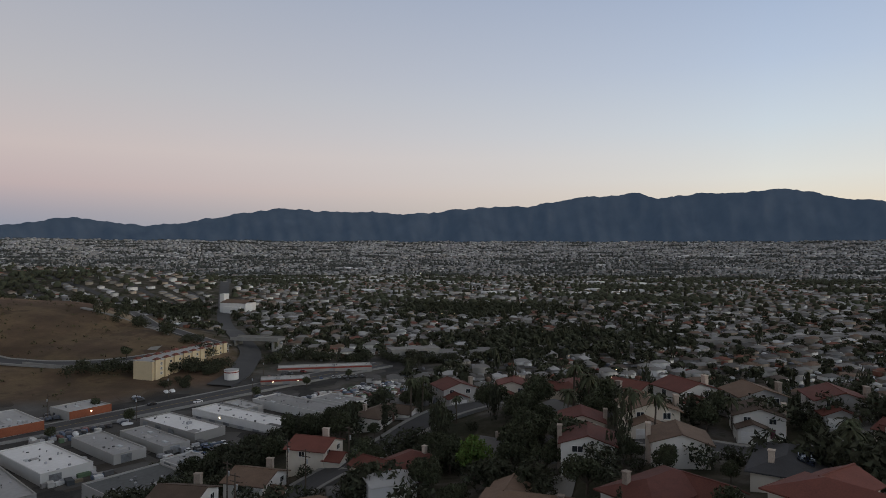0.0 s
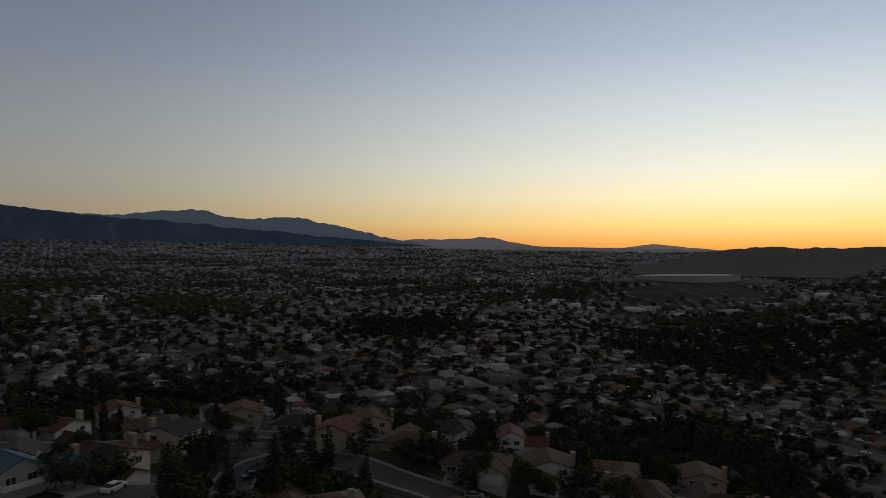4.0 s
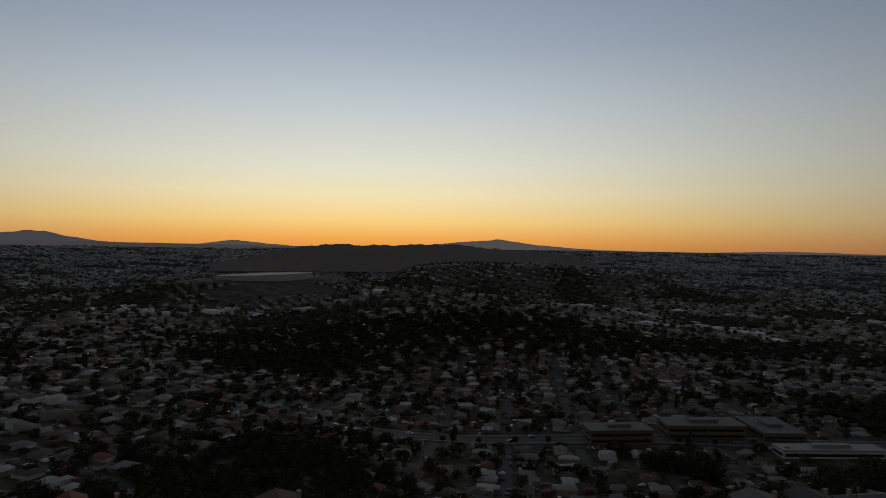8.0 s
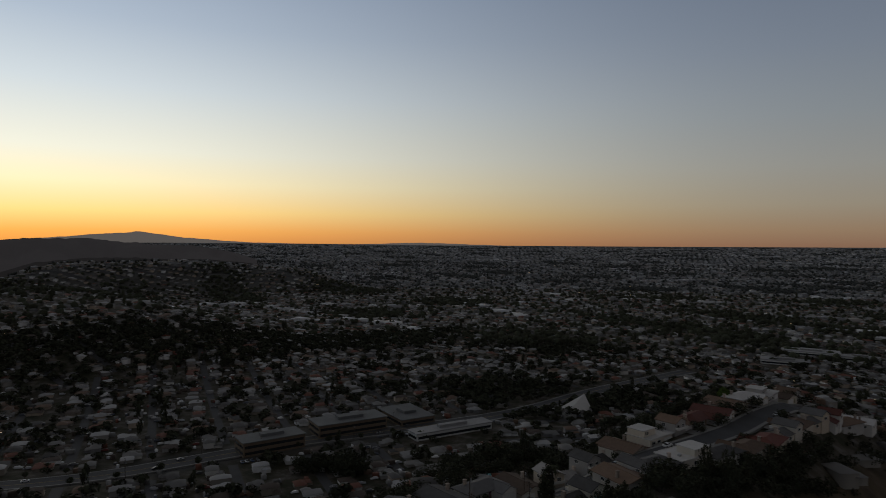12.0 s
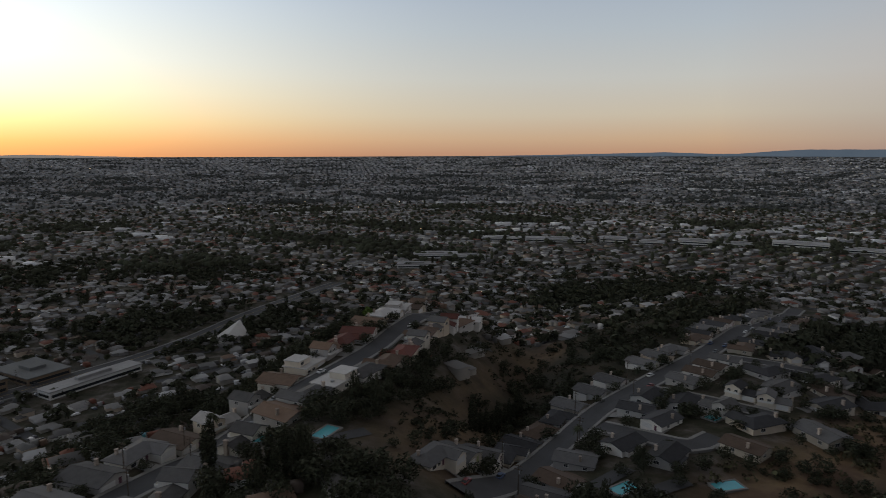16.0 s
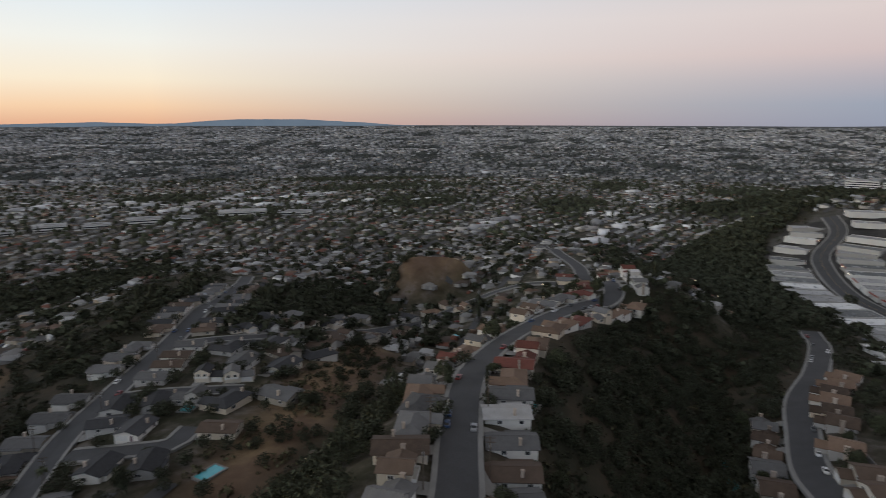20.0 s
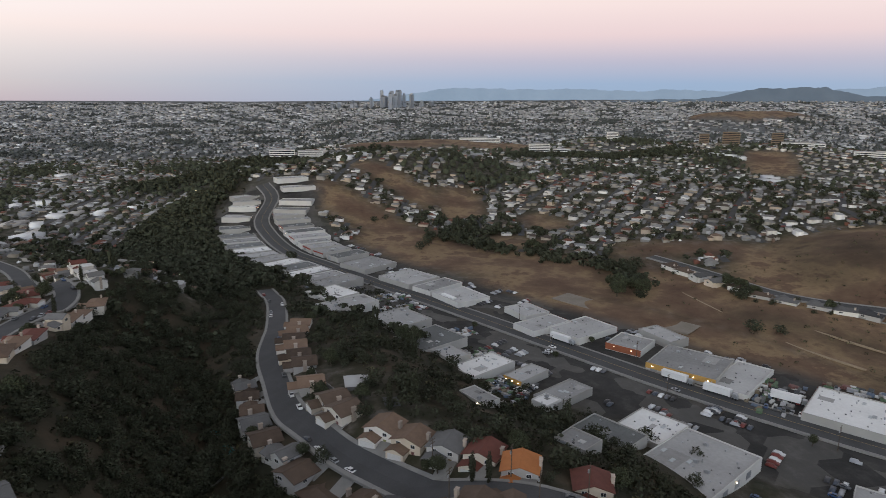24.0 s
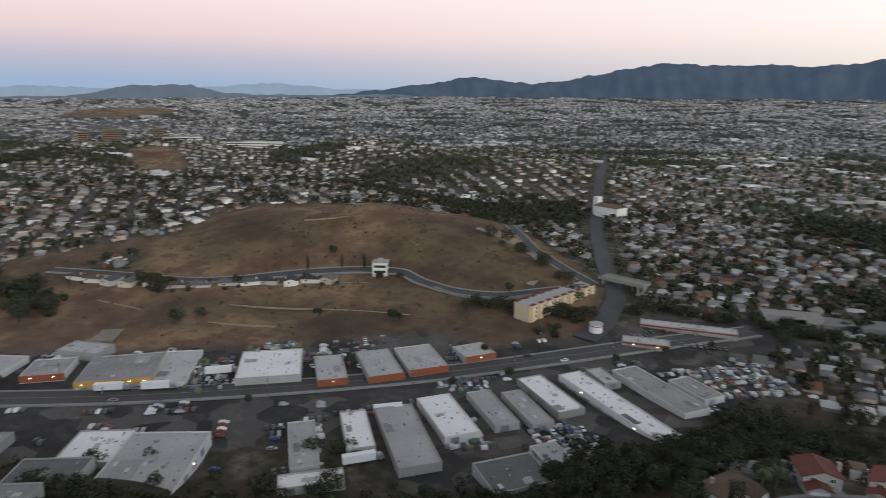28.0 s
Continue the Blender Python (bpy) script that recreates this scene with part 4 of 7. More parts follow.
along("valley", ["ranch", "narrow", "split"], ["grey", "dark", "brown", "tan"], 12.6, 12.0, 6, 230)
along("hill", ["ranch", "narrow", "ranch"], ["grey", "dark", "brown", "grey"], 13.0, 10.8, 30, 215, (1,))
along("upper", ["two", "ranch"], ["brown", "tan", "red"], 14.9, 11.2)

# driveways, one slab to each house
dv, df = [], []
for x, y, tx, ty, half in DRIVES:
    d = Vector((tx - x, ty - y)).normalized()
    s = Vector((d.y, -d.x))
    L = math.hypot(tx - x, ty - y) - half
    off = s * rnd.choice((-3.4, 3.4, 2.2, -2.2))
    k = len(dv)
    for u in (0.28, 0.55, 0.8, 1.02):
        for w in (-2.5, 2.5):
            q = Vector((x, y)) + off + d * (L * u) + s * w
            dv.append((q.x, q.y, gz(q.x, q.y) + 0.2))
    df += [(k + 2 * i, k + 2 * i + 1, k + 2 * i + 3, k + 2 * i + 2) for i in range(3)]
tagged(mesh_ob("driveways", dv, df, CONCRETE), "pale concrete driveways between houses and street", "driveway", kind="stuff")

# ---- the industrial valley ----
SHED_WALL = palette("shed_wall_paint", [(0.42, 0.41, 0.39), (0.33, 0.32, 0.30), (0.48, 0.47, 0.45), (0.27, 0.26, 0.245)], 0.9, 0.15, 0.15, "object")
SHED_ROOF = mat("grey_membrane_roof", (0.31, 0.307, 0.305), 0.28, 0.06, 0.85, grain=0.15, grain_scale=0.8, obj=0.3)
WHITE_ROOF = mat("white_coated_roof", (0.66, 0.655, 0.65), 0.15, 0.08, 0.8, grain=0.1, grain_scale=0.8)
DARK_ROOF = mat("dark_gravel_roof", (0.13, 0.135, 0.135), 0.3, 0.08, 0.9, grain=0.2, grain_scale=1.0, obj=0.2)
BANDS = {"orange": mat("orange_brick_band", (0.23, 0.075, 0.038), 0.2, 0.3, 0.85, grain=0.25, grain_scale=3), "gold": mat("ochre_front", (0.42, 0.25, 0.075), 0.15, 0.3, 0.85), "white": mat("white_front", (0.60, 0.59, 0.57), 0.12, 0.3, 0.85), "red": mat("dark_red_front", (0.22, 0.045, 0.035), 0.15, 0.3, 0.85)}
STEEL = mat("roll_up_steel_door", (0.24, 0.25, 0.26), 0.15, 1.0, 0.5, 0.4, obj=0.3)
SKYLIGHT = mat("milky_skylight", (0.40, 0.42, 0.43), 0.1, 1.0, 0.4)
WALL_LAMP = lamp_mat("wall_lamp_glow", (1.0, 0.82, 0.55), 5.0)
srnd = random.Random(5)
ROOF_GEAR = palette("roof_vents_and_curbs", [(0.12, 0.12, 0.125), (0.20, 0.20, 0.205), (0.08, 0.08, 0.082), (0.36, 0.36, 0.37)], 0.8, 0.1, 1.0)
PATCH = mat("roof_repair_membrane", (0.27, 0.265, 0.26), 0.35, 0.15, 0.9, grain=0.2, grain_scale=1.0, obj=0.5)
UNIT = {}


def ribbed(hw, h, n):
    """One door leaf folded into n flat ribs."""
    prof = []
    for k in range(n):
        a, b = k * h / n, (k + 1) * h / n
        prof += [(-0.05, a), (-0.1, a + 0.06), (-0.1, b - 0.06), (-0.05, b)]
    v = [(s * hw, y, z) for y, z in prof for s in (-1, 1)] + [(s * hw, 0.03, z) for z in (0, h) for s in (-1, 1)]
    m = len(prof)
    f = [(2 * i, 2 * i + 1, 2 * i + 3, 2 * i + 2) for i in range(m - 1)]
    e = 2 * m
    f += [(0, e, e + 1, 1), (e - 2, e - 1, e + 3, e + 2), tuple([2 * i for i in range(m)] + [e + 2, e]), tuple([2 * i + 1 for i in range(m - 1, -1, -1)] + [e + 1, e + 3])]
    return v, f




def shed(x, y, w, d, turn, h=6.0, roof="grey", band="", front="-y", lamps=0, vents=6):
    """A flat-roofed industrial building with a parapet, roof gear, roll-up doors and an optional coloured front band."""
    PLACED.append((x, y, max(w, d) * 0.5))
    w, d, h = w * 1.05, d * 1.05, h * 0.55
    root = new("warehouse")
    root.matrix_basis = pose(x, y, gz(x, y), 0, 0, turn)
    hw, hd = w / 2, d / 2
    part("wall", join(box(-hw, -hd, -1.5, hw, -hd + 0.3, h + 0.5), box(-hw, hd - 0.3, -1.5, hw, hd, h + 0.5), box(-hw, -hd + 0.3, -1.5, -hw + 0.3, hd - 0.3, h + 0.5), box(hw - 0.3, -hd + 0.3, -1.5, hw, hd - 0.3, h + 0.5)), SHED_WALL, root)
    part("roof", box(-hw + 0.3, -hd + 0.3, h - 0.3, hw - 0.3, hd - 0.3, h), {"grey": SHED_ROOF, "white": WHITE_ROOF, "dark": DARK_ROOF}[roof], root, {"grey": "grey membrane roof", "white": "white coated roof", "dark": "dark gravel roof"}[roof])
    if "unit" not in UNIT:
        UNIT["unit"] = part("roof_unit", join(box(-0.8, -0.6, 0, 0.8, 0.6, 0.9), box(-0.5, -0.35, 0.9, 0.5, 0.35, 1.05)), METAL, root, "boxy rooftop cooling unit", (0, 0, h))
        UNIT["pipe"] = part("vent", join(cyl(0, 0, 0, 0.7, 0.22, 0.22, 8), cyl(0, 0, 0.7, 0.9, 0.36, 0.3, 8)), METAL, root, "", (1.5, 1.5, h))
        UNIT["sky"] = part("skylight", join(box(-0.7, -1.3, 0, 0.7, 1.3, 0.2), box(-0.55, -1.15, 0.2, 0.55, 1.15, 0.3)), SKYLIGHT, root, "", (-1.5, -1.5, h))
        UNIT["door"] = part("roll_up_door", ribbed(1.7, 2.6, 7), STEEL, root, "", (0, -hd, 0.1))
    for k in range((vents + 1) // 2):
        what = srnd.choice(("unit", "pipe", "sky", "pipe", "sky"))
        again({"unit": "roof_unit", "pipe": "vent", "sky": "skylight"}[what], UNIT[what], root, (srnd.uniform(-hw + 2, hw - 2), srnd.uniform(-hd + 2, hd - 2), h))
    gear = []
    for k in range(int(w * d / 42) + 2):
        gx0, gy0, q = srnd.uniform(-hw + 1, hw - 1), srnd.uniform(-hd + 1, hd - 1), srnd.uniform(0.12, 0.36)
        gear.append(box(gx0 - q, gy0 - q * 0.8, h - 0.05, gx0 + q, gy0 + q * 0.8, h + srnd.uniform(0.2, 0.55)))
    tagged(part("roof_gear", join(*gear), ROOF_GEAR, root), "dark vents and curbs dotted over the roof", kind="stuff")
    part("roof_patch", join(*[box(a0, b0, h + 0.004, a0 + srnd.uniform(2, w * 0.3), b0 + srnd.uniform(2, d * 0.3), h + 0.02) for a0, b0 in [(srnd.uniform(-hw + 0.5, hw * 0.3), srnd.uniform(-hd + 0.5, hd * 0.3)) for _ in range(1)]]), PATCH, root, "stained repair patch on the roof")
    ang = {"-y": 0, "+y": math.pi, "+x": math.pi / 2, "-x": -math.pi / 2}[front]
    span, depth = (w, hd) if front[1] == "y" else (d, hw)
    for k in range(max(1, int(span / 9))):
        q = Matrix.Rotation(ang, 3, "Z") @ Vector((-span / 2 + 4 + k * 8.5, -depth - 0.02, 0.1))
        again("roll_up_door", UNIT["door"], root, q, ang)
    if band:
        bb = part("front_band", box(-span / 2 - 0.08, -0.14, {"orange": 0.2, "red": h * 0.72}.get(band, h * 0.35), span / 2 + 0.08, 0.0, h + (0.55 if band != "red" else 0.2)), BANDS[band], root, "%s painted front" % {"orange": "orange brick", "gold": "ochre", "white": "white", "red": "dark red"}[band])
        bb.location = Matrix.Rotation(ang, 3, "Z") @ Vector((0, -depth - 0.02, 0))
        bb.rotation_euler = (0, 0, ang)
    for k in range(lamps):
        q = Matrix.Rotation(ang, 3, "Z") @ Vector((-span / 2 + (k + 0.5) * span / lamps, -depth - 0.3, h * 0.75))
        part("wall_lamp", box(-0.18, -0.18, -0.14, 0.18, 0.18, 0.14), WALL_LAMP, root, "lit wall lamp", q, ang)
    words = {"grey": "grey", "white": "bright white", "dark": "dark grey"}[roof]
    tail = {"": "with roof vents and plain walls", "orange": "with an orange brick front", "gold": "with an ochre front", "white": "with a white front", "red": "with a dark red front"}[band]
    return tagged(root, "flat %s roofed warehouse %s" % (words, tail), "warehouse", "warehouses in the valley")


# south side of the road, from the north-east end to the bend
for a in [(-187, 115, 27, 38, 34, 6.5, "grey", "", "+x", 1, 14), (-215, 112, 20, 22, 36, 6.2, "white", "", "-x", 0, 7), (-206, 90, 22, 18, 36, 5.0, "dark", "", "-x", 0, 6),
          (-145, 174, 10, 28, 46, 6, "white", "", "-y", 0, 3), (-127, 181, 15, 44, 48, 6, "grey", "", "-y", 0, 8), (-122, 203, 14, 33, 52, 5.5, "white", "", "-y", 0, 4), (-156, 156, 10, 32, 46, 4.5, "grey", "", "-x", 0, 9),
          (-137, 140, 21, 8, 45, 5, "white", "", "-y", 0, 2), (-110, 219, 10, 30, 51, 5, "grey", "", "-y", 0, 4), (-98, 227, 9, 29, 51, 5, "grey", "", "-y", 0, 4), (-95, 244, 12, 34, 54, 5.2, "white", "", "-x", 0, 6),
          (-66, 248, 11, 66, 56, 6, "white", "white", "-x", 2, 8), (-56, 274, 13, 45, 55, 5.5, "grey", "", "+x", 0, 8), (-81, 274, 8, 16, 51, 5, "grey", "", "-y", 0, 3), (-80, 177, 21, 18, 52, 6, "dark", "", "-y", 0, 4),
          (-42, 284, 11, 21, 56, 5, "grey", "", "-y", 0, 4), (-74, 196, 10, 13, 53, 4.5, "grey", "", "-x", 0, 3),
          (-250, 88, 24, 12, -56, 5.5, "grey", "", "-y", 0, 5), (-242, 78, 9, 8, -56, 5, "white", "", "-y", 1, 1), (-176, 68, 11, 9, 36, 4.5, "grey", "", "-y", 0, 2), (-271, 77, 19, 10, -54, 5.5, "grey", "gold", "+x", 3, 4),
          (-279, 58, 26, 15, -56, 6, "white", "", "-y", 1, 9), (-291, 44, 12, 16, -60, 6, "grey", "", "-y", 0, 3), (-236, 48, 8, 15, -60, 4.5, "grey", "", "+x", 2, 2), (-308, 34, 33, 24, -56, 5.5, "dark", "", "-y", 0, 8),
          (-342, 22, 26, 25, -56, 6, "grey", "", "-y", 1, 9), (-361, -6, 31, 16, -58, 6, "grey", "white", "-y", 1, 6), (-390, -16, 22, 24, -52, 6, "white", "red", "-y", 0, 6)]:
    shed(*a)
# north side under the dry hill
for a in [(-220, 201, 28, 31, 42, 6, "white", "red", "-x", 0, 16), (-193, 213, 13, 27, 46, 5.5, "grey", "orange", "-y", 1, 5), (-177, 230, 16, 30, 50, 5.5, "grey", "orange", "-y", 0, 6), (-164, 246, 18, 28, 51, 5.5, "grey", "orange", "-y", 0, 6),
          (-275, 160, 31, 29, 44, 6, "grey", "gold", "-y", 5, 10), (-257, 176, 16, 36, 40, 4, "grey", "", "-y", 0, 2), (-304, 142, 18, 19, 44, 5.5, "grey", "orange", "-y", 2, 5), (-146, 268, 16, 15, 56, 5, "grey", "orange", "-y", 1, 4),
          (-362, 101, 17, 20, -66, 5.5, "grey", "orange", "-x", 0, 4), (-338, 104, 28, 16, -62, 5.5, "grey", "orange", "-x", 0, 6), (-328, 124, 30, 22, -61, 5.5, "grey", "orange", "-x", 0, 6), (-312, 164, 13, 22, -70, 6, "grey", "red", "-x", 2, 4),
          (-396, 66, 24, 27, -62, 5.5, "grey", "white", "-x", 0, 6), (-421, 54, 30, 16, -52, 5.5, "grey", "orange", "-x", 0, 5), (-442, 36, 28, 30, -52, 6, "grey", "white", "-x", 0, 9), (-484, 8, 30, 28, -50, 6, "grey", "white", "-x", 0, 8)]:
    shed(*a)
# the rows beyond the bend: long sheds side by side, their ends to the road
line = smooth_line(IND, 2.0)
EARLIER = list(PLACED)
run, last = 0.0, {-1: 0.0, 1: 0.0}
for i in range(1, len(line) - 2):
    p = line[i]
    run += (p - line[i - 1]).length
    t = (line[i + 1] - line[i - 1]).normalized()
    for s in (-1, 1):
        if p.x > (-500 if s > 0 else -445) or run - last[s] < 18.5:
            continue
        deep = srnd.uniform(26, 34)
        q = p + Vector((t.y, -t.x)) * s * (12 + deep / 2)
        if any(math.hypot(q.x - a, q.y - b) < g + 8 for a, b, g in EARLIER):
            continue
        last[s] = run
        shed(q.x, q.y, srnd.uniform(14.5, 17), deep, math.degrees(math.atan2(t.y, t.x)) + srnd.uniform(-3, 3), srnd.uniform(5, 6.5), srnd.choice(("grey", "grey", "white", "dark")), srnd.choice(("", "white", "red", "")), "-y" if s < 0 else "+y", srnd.choice((0, 0, 1)), 5)

# car dealer by the junction, with its long red-and-white canopy
for a in [(-62, 364, 49, 9, 12, 4.0, "grey", "red", "-y", 0, 3), (-76, 329, 23, 9, 14, 4.2, "grey", "red", "-y", 2, 3)]:
    shed(*a)
root = tagged(new("showroom"), "round white corner showroom with red stripe", "building")
root.matrix_basis = pose(-104, 331, gz(-104, 331))
part("wall", cyl(0, 0, -1, 4.8, 3.6, 3.6, 20), BANDS["white"], root)
part("stripe", cyl(0, 0, 3.6, 4.1, 3.66, 3.66, 20), BANDS["red"], root, "red band")
part("roof", cyl(0, 0, 4.8, 5.1, 3.8, 3.8, 20), SHED_ROOF, root)

# yard clutter: crates, skips, stacked goods and scrapped cars
CLUTTER = palette("yard_goods", [(0.30, 0.30, 0.31), (0.10, 0.10, 0.10), (0.45, 0.44, 0.42), (0.10, 0.13, 0.18), (0.16, 0.08, 0.07), (0.16, 0.13, 0.09), (0.05, 0.055, 0.06), (0.55, 0.55, 0.54), (0.09, 0.14, 0.08), (0.36, 0.36, 0.37), (0.24, 0.23, 0.22)], 0.7, 0.2, 1.0)
cl = []
for x, y, w, d, turn, n in [(-76, 212, 9, 16, 50, 70), (-30, 306, 22, 16, 40, 170), (-62, 205, 8, 8, 50, 30), (-155, 158, 5, 16, 46, 50), (-246, 188, 9, 10, 42, 40), (-236, 176, 8, 14, 42, 30), (-262, 66, 12, 8, -56, 50), (-250, 60, 12, 8, -56, 40), (-110, 196, 8, 12, 50, 30), (-300, 60, 10, 6, -56, 30), (-330, 52, 14, 6, -56, 40), (-376, 26, 16, 6, -54, 40), (-206, 232, 20, 6, 50, 40), (-240, 222, 14, 4, 44, 30), (-132, 236, 12, 5, 50, 25), (-400, 20, 14, 8, -50, 40)]:
    c, s = math.cos(radians(turn)), math.sin(radians(turn))
    for _ in range(n):
        u, v = srnd.uniform(-w, w), srnd.uniform(-d, d)
        px, py = x + u * c - v * s, y + u * s + v * c
        a, b, h = srnd.uniform(0.5, 1.1), srnd.uniform(0.8, 2.2), srnd.uniform(0.5, 1.6)
        q = radians(turn + srnd.choice((0, 90)) + srnd.uniform(-12, 12))
        g0 = gz(px, py)
        bv, bf = box(-a, -b, -0.2, a, b, h)
        cl.append(([(px + i * math.cos(q) - j * math.sin(q), py + i * math.sin(q) + j * math.cos(q), g0 + k) for i, j, k in bv], bf))
tagged(mesh_ob("yard_clutter", *join(*cl), CLUTTER), "crates, skips and scrap crowding the work yards", "clutter", kind="stuff")

# ---- apartments on the shoulder of the dry hill ----
CREAM = mat("cream_apartment_stucco", (0.50, 0.41, 0.27), 0.12, 0.3, 0.9, grain=0.1, grain_scale=2)
root = tagged(new("apartment_building"), "long cream stucco apartment building with red-tiled gables", "apartment building")
base_z = gz(-136, 352) - 1.6
root.matrix_basis = pose(-137, 354, base_z, 0, 0, -14)
part("wall", join(box(-5.5, -33, -6, 5.5, 33, 7.4)), CREAM, root)
part("roof", join(box(-4.4, -32, 7.4, 4.4, 32, 7.7), box(-5.8, -33.2, 7.4, -4.4, 33.2, 8.0), box(4.4, -33.2, 7.4, 5.8, 33.2, 8.0)), SHED_ROOF, root)
for k in range(9):
    y = -30 + k * 7.5
    for s in (-1, 1):
        bay = part("bay", join(box(s * 5.5 - 0.9, y - 1.7, -4, s * 5.5 + 0.9, y + 1.7, 8.2)), CREAM, root)
        part("bay_roof", hip_roof(s * 5.5 - 0.9, y - 1.7, s * 5.5 + 0.9, y + 1.7, 8.3, 0.9, 0.3), ROOFS["red"], bay, "red tiled cap")
        for lvl in range(3):
            window(root, s * 5.5, y + 3.7, 0.2 + lvl * 2.4, 1.4, 1.2, 1 if s > 0 else 3)

# ---- the white church tower and hall by the arterial ----
root = tagged(new("church"), "white church hall with a square tower", "church")
root.matrix_basis = pose(-214, 700, gz(-214, 700), 0, 0, -20)
part("hall", join(box(-16, -9, -1, 16, 9, 11), box(-10, -12, -1, 10, -9, 7)), BANDS["white"], root)
part("tower", box(-21, -4, -1, -15, 4, 20), BANDS["white"], root)
part("roof", gable_roof(-16, -9, 16, 9, 11, 3, 0.4), ROOFS["tan"], root)

# ---- overpass where the arterial meets the railway ----
root = tagged(new("overpass"), "pale concrete overpass across the arterial", "bridge", kind="")
root.matrix_basis = pose(-112, 405, gz(-112, 405), 0, 0, -12)
part("deck", box(-15, -5, 5.2, 17, 5, 6.4), CONCRETE, root)
for s in (-1, 1):
    part("parapet", box(-15, s * 5 - 0.15, 6.4, 17, s * 5 + 0.15, 7.4), CONCRETE, root)
for x in (-12, 13):
    part("pier", box(x - 0.6, -4.4, -1, x + 0.6, 4.4, 5.2), CONCRETE, root)
root = tagged(new("rail_bridge"), "concrete railway bridge with arched opening", "bridge")
root.matrix_basis = pose(-14, 412, gz(-14, 412), 0, 0, 18)
part("deck", box(-16, -6, 4.6, 16, 6, 6.2), CONCRETE, root)
for s in (-1, 1):
    part("abutment", box(s * 11 - 4, -6, -1, s * 11 + 4, 6, 4.6), CONCRETE, root)
strip("road", [(0, 417), (60, 436), (160, 466), (300, 500), (520, 540), (800, 590)], -8, 8, 3.2, mat("freeway_concrete", (0.16, 0.155, 0.15), 0.2, 0.1, 0.9), "wide concrete freeway on its embankment", 3, 5.0)

# ---- office blocks on the south-eastern boulevard ----
TAN = mat("brown_office_wall", (0.17, 0.125, 0.085), 0.15, 0.2, 0.9)


def office(x, y, w, d, turn, storeys, wall, label):
    PLACED.append((x, y, max(w, d) / 2))
    root = tagged(new("office_building"), label, "office building")
    root.matrix_basis = pose(x, y, gz(x, y), 0, 0, turn)
    h = storeys * 3.6
    part("wall", box(-w / 2, -d / 2, -2, w / 2, d / 2, h + 0.7), wall, root)
    part("roof", join(box(-w / 2 - 0.5, -d / 2 - 0.5, h + 0.7, w / 2 + 0.5, d / 2 + 0.5, h + 1.2), box(-w / 5, -d / 6, h + 1.2, w / 6, d / 6, h + 3)), DARK_ROOF if wall is TAN else SHED_ROOF, root)
    for lvl in range(storeys):
        for s in (-1, 1):
            part("window_band", box(-w / 2 + 1.0, s * d / 2 - 0.06, 1.0 + lvl * 3.6, w / 2 - 1.0, s * d / 2 + 0.06, 2.6 + lvl * 3.6), GLASS, root, "dark strip of windows")
            part("window_band", box(s * w / 2 - 0.06, -d / 2 + 1.0, 1.0 + lvl * 3.6, s * w / 2 + 0.06, d / 2 - 1.0, 2.6 + lvl * 3.6), GLASS, root, "dark strip of windows")
    return root


office(246, -362, 48, 20, 57, 2, TAN, "brown two-storey office block with flat roof")
office(266, -308, 38, 17, 60, 2, TAN, "brown two-storey office block with flat roof")
office(182, -388, 58, 12, 57, 1, BANDS["white"], "long low white shop row with flat roof")
office(226, -405, 26, 38, 57, 1, TAN, "low brown building with broad roof")
office(-1241, -136, 46, 16, 95, 5, BANDS["white"], "white five-storey office block on a far ridge")
office(-1246, -84, 46, 16, 92, 5, BANDS["white"], "white five-storey office block on a far ridge")
office(-1341, 385, 44, 18, 75, 6, BANDS["white"], "white hospital block on a far ridge")
office(-1336, 432, 36, 16, 75, 3, BANDS["white"], "low white hospital wing on a far ridge")
office(-1620, 309, 100, 16, 80, 3, BANDS["white"], "long pale residential block on a far ridge")
office(-1307, 735, 20, 16, 60, 6, TAN, "brown office tower on the western heights")
office(-1280, 780, 34, 16, 60, 7, TAN, "wide brown office slab on the western heights")
office(-1233, 853, 22, 16, 55, 7, TAN, "brown office tower on the western heights")
office(-1172, 866, 76, 24, 55, 2, BANDS["white"], "broad white institutional block on the heights")
office(-1040, 940, 110, 16, 48, 3, BANDS["white"], "long white institutional block on the heights")
office(-1478, 600, 26, 16, 68, 5, BANDS["white"], "white slab block on the plain")
for x, y, w, d, storeys in [(-250, -985, 92, 30, 1), (-168, -1004, 62, 20, 1), (-334, -960, 40, 24, 2), (-388, -944, 36, 22, 1), (-446, -924, 46, 26, 2), (-508, -914, 40, 26, 1), (-586, -886, 72, 30, 2), (-652, -842, 56, 24, 1), (-54, -848, 58, 26, 1), (-26, -770, 46, 20, 1), (-100, -828, 36, 18, 1)]:
    office(x, y, w, d, math.degrees(math.atan2(y, x)) + 90, storeys, BANDS["white"], "broad pale flat-roofed store on the southern plain")
office(-330, 520, 24, 12, 20, 2, BANDS["white"], "white house on the hilltop with flat roof")
office(-258, 338, 10, 9, 30, 2, BANDS["white"], "white two-storey villa by the hill road")
root = tagged(new("church"), "white church with one sweeping pointed roof", "church")
root.matrix_basis = pose(124, -474, gz(124, -474), 0, 0, 50)
part("roof", ([(-13, -9, 2), (11, -9, 2), (11, 9, 2), (-13, 9, 2), (-12, 0, 13), (10, 0, 4.5)], [(0, 1, 5, 4), (1, 2, 5), (2, 3, 4, 5), (3, 0, 4), (3, 2, 1, 0)]), BANDS["white"], root)
part("wall", box(-11, -8, -2, 10, 8, 2.2), SHED_WALL, root)

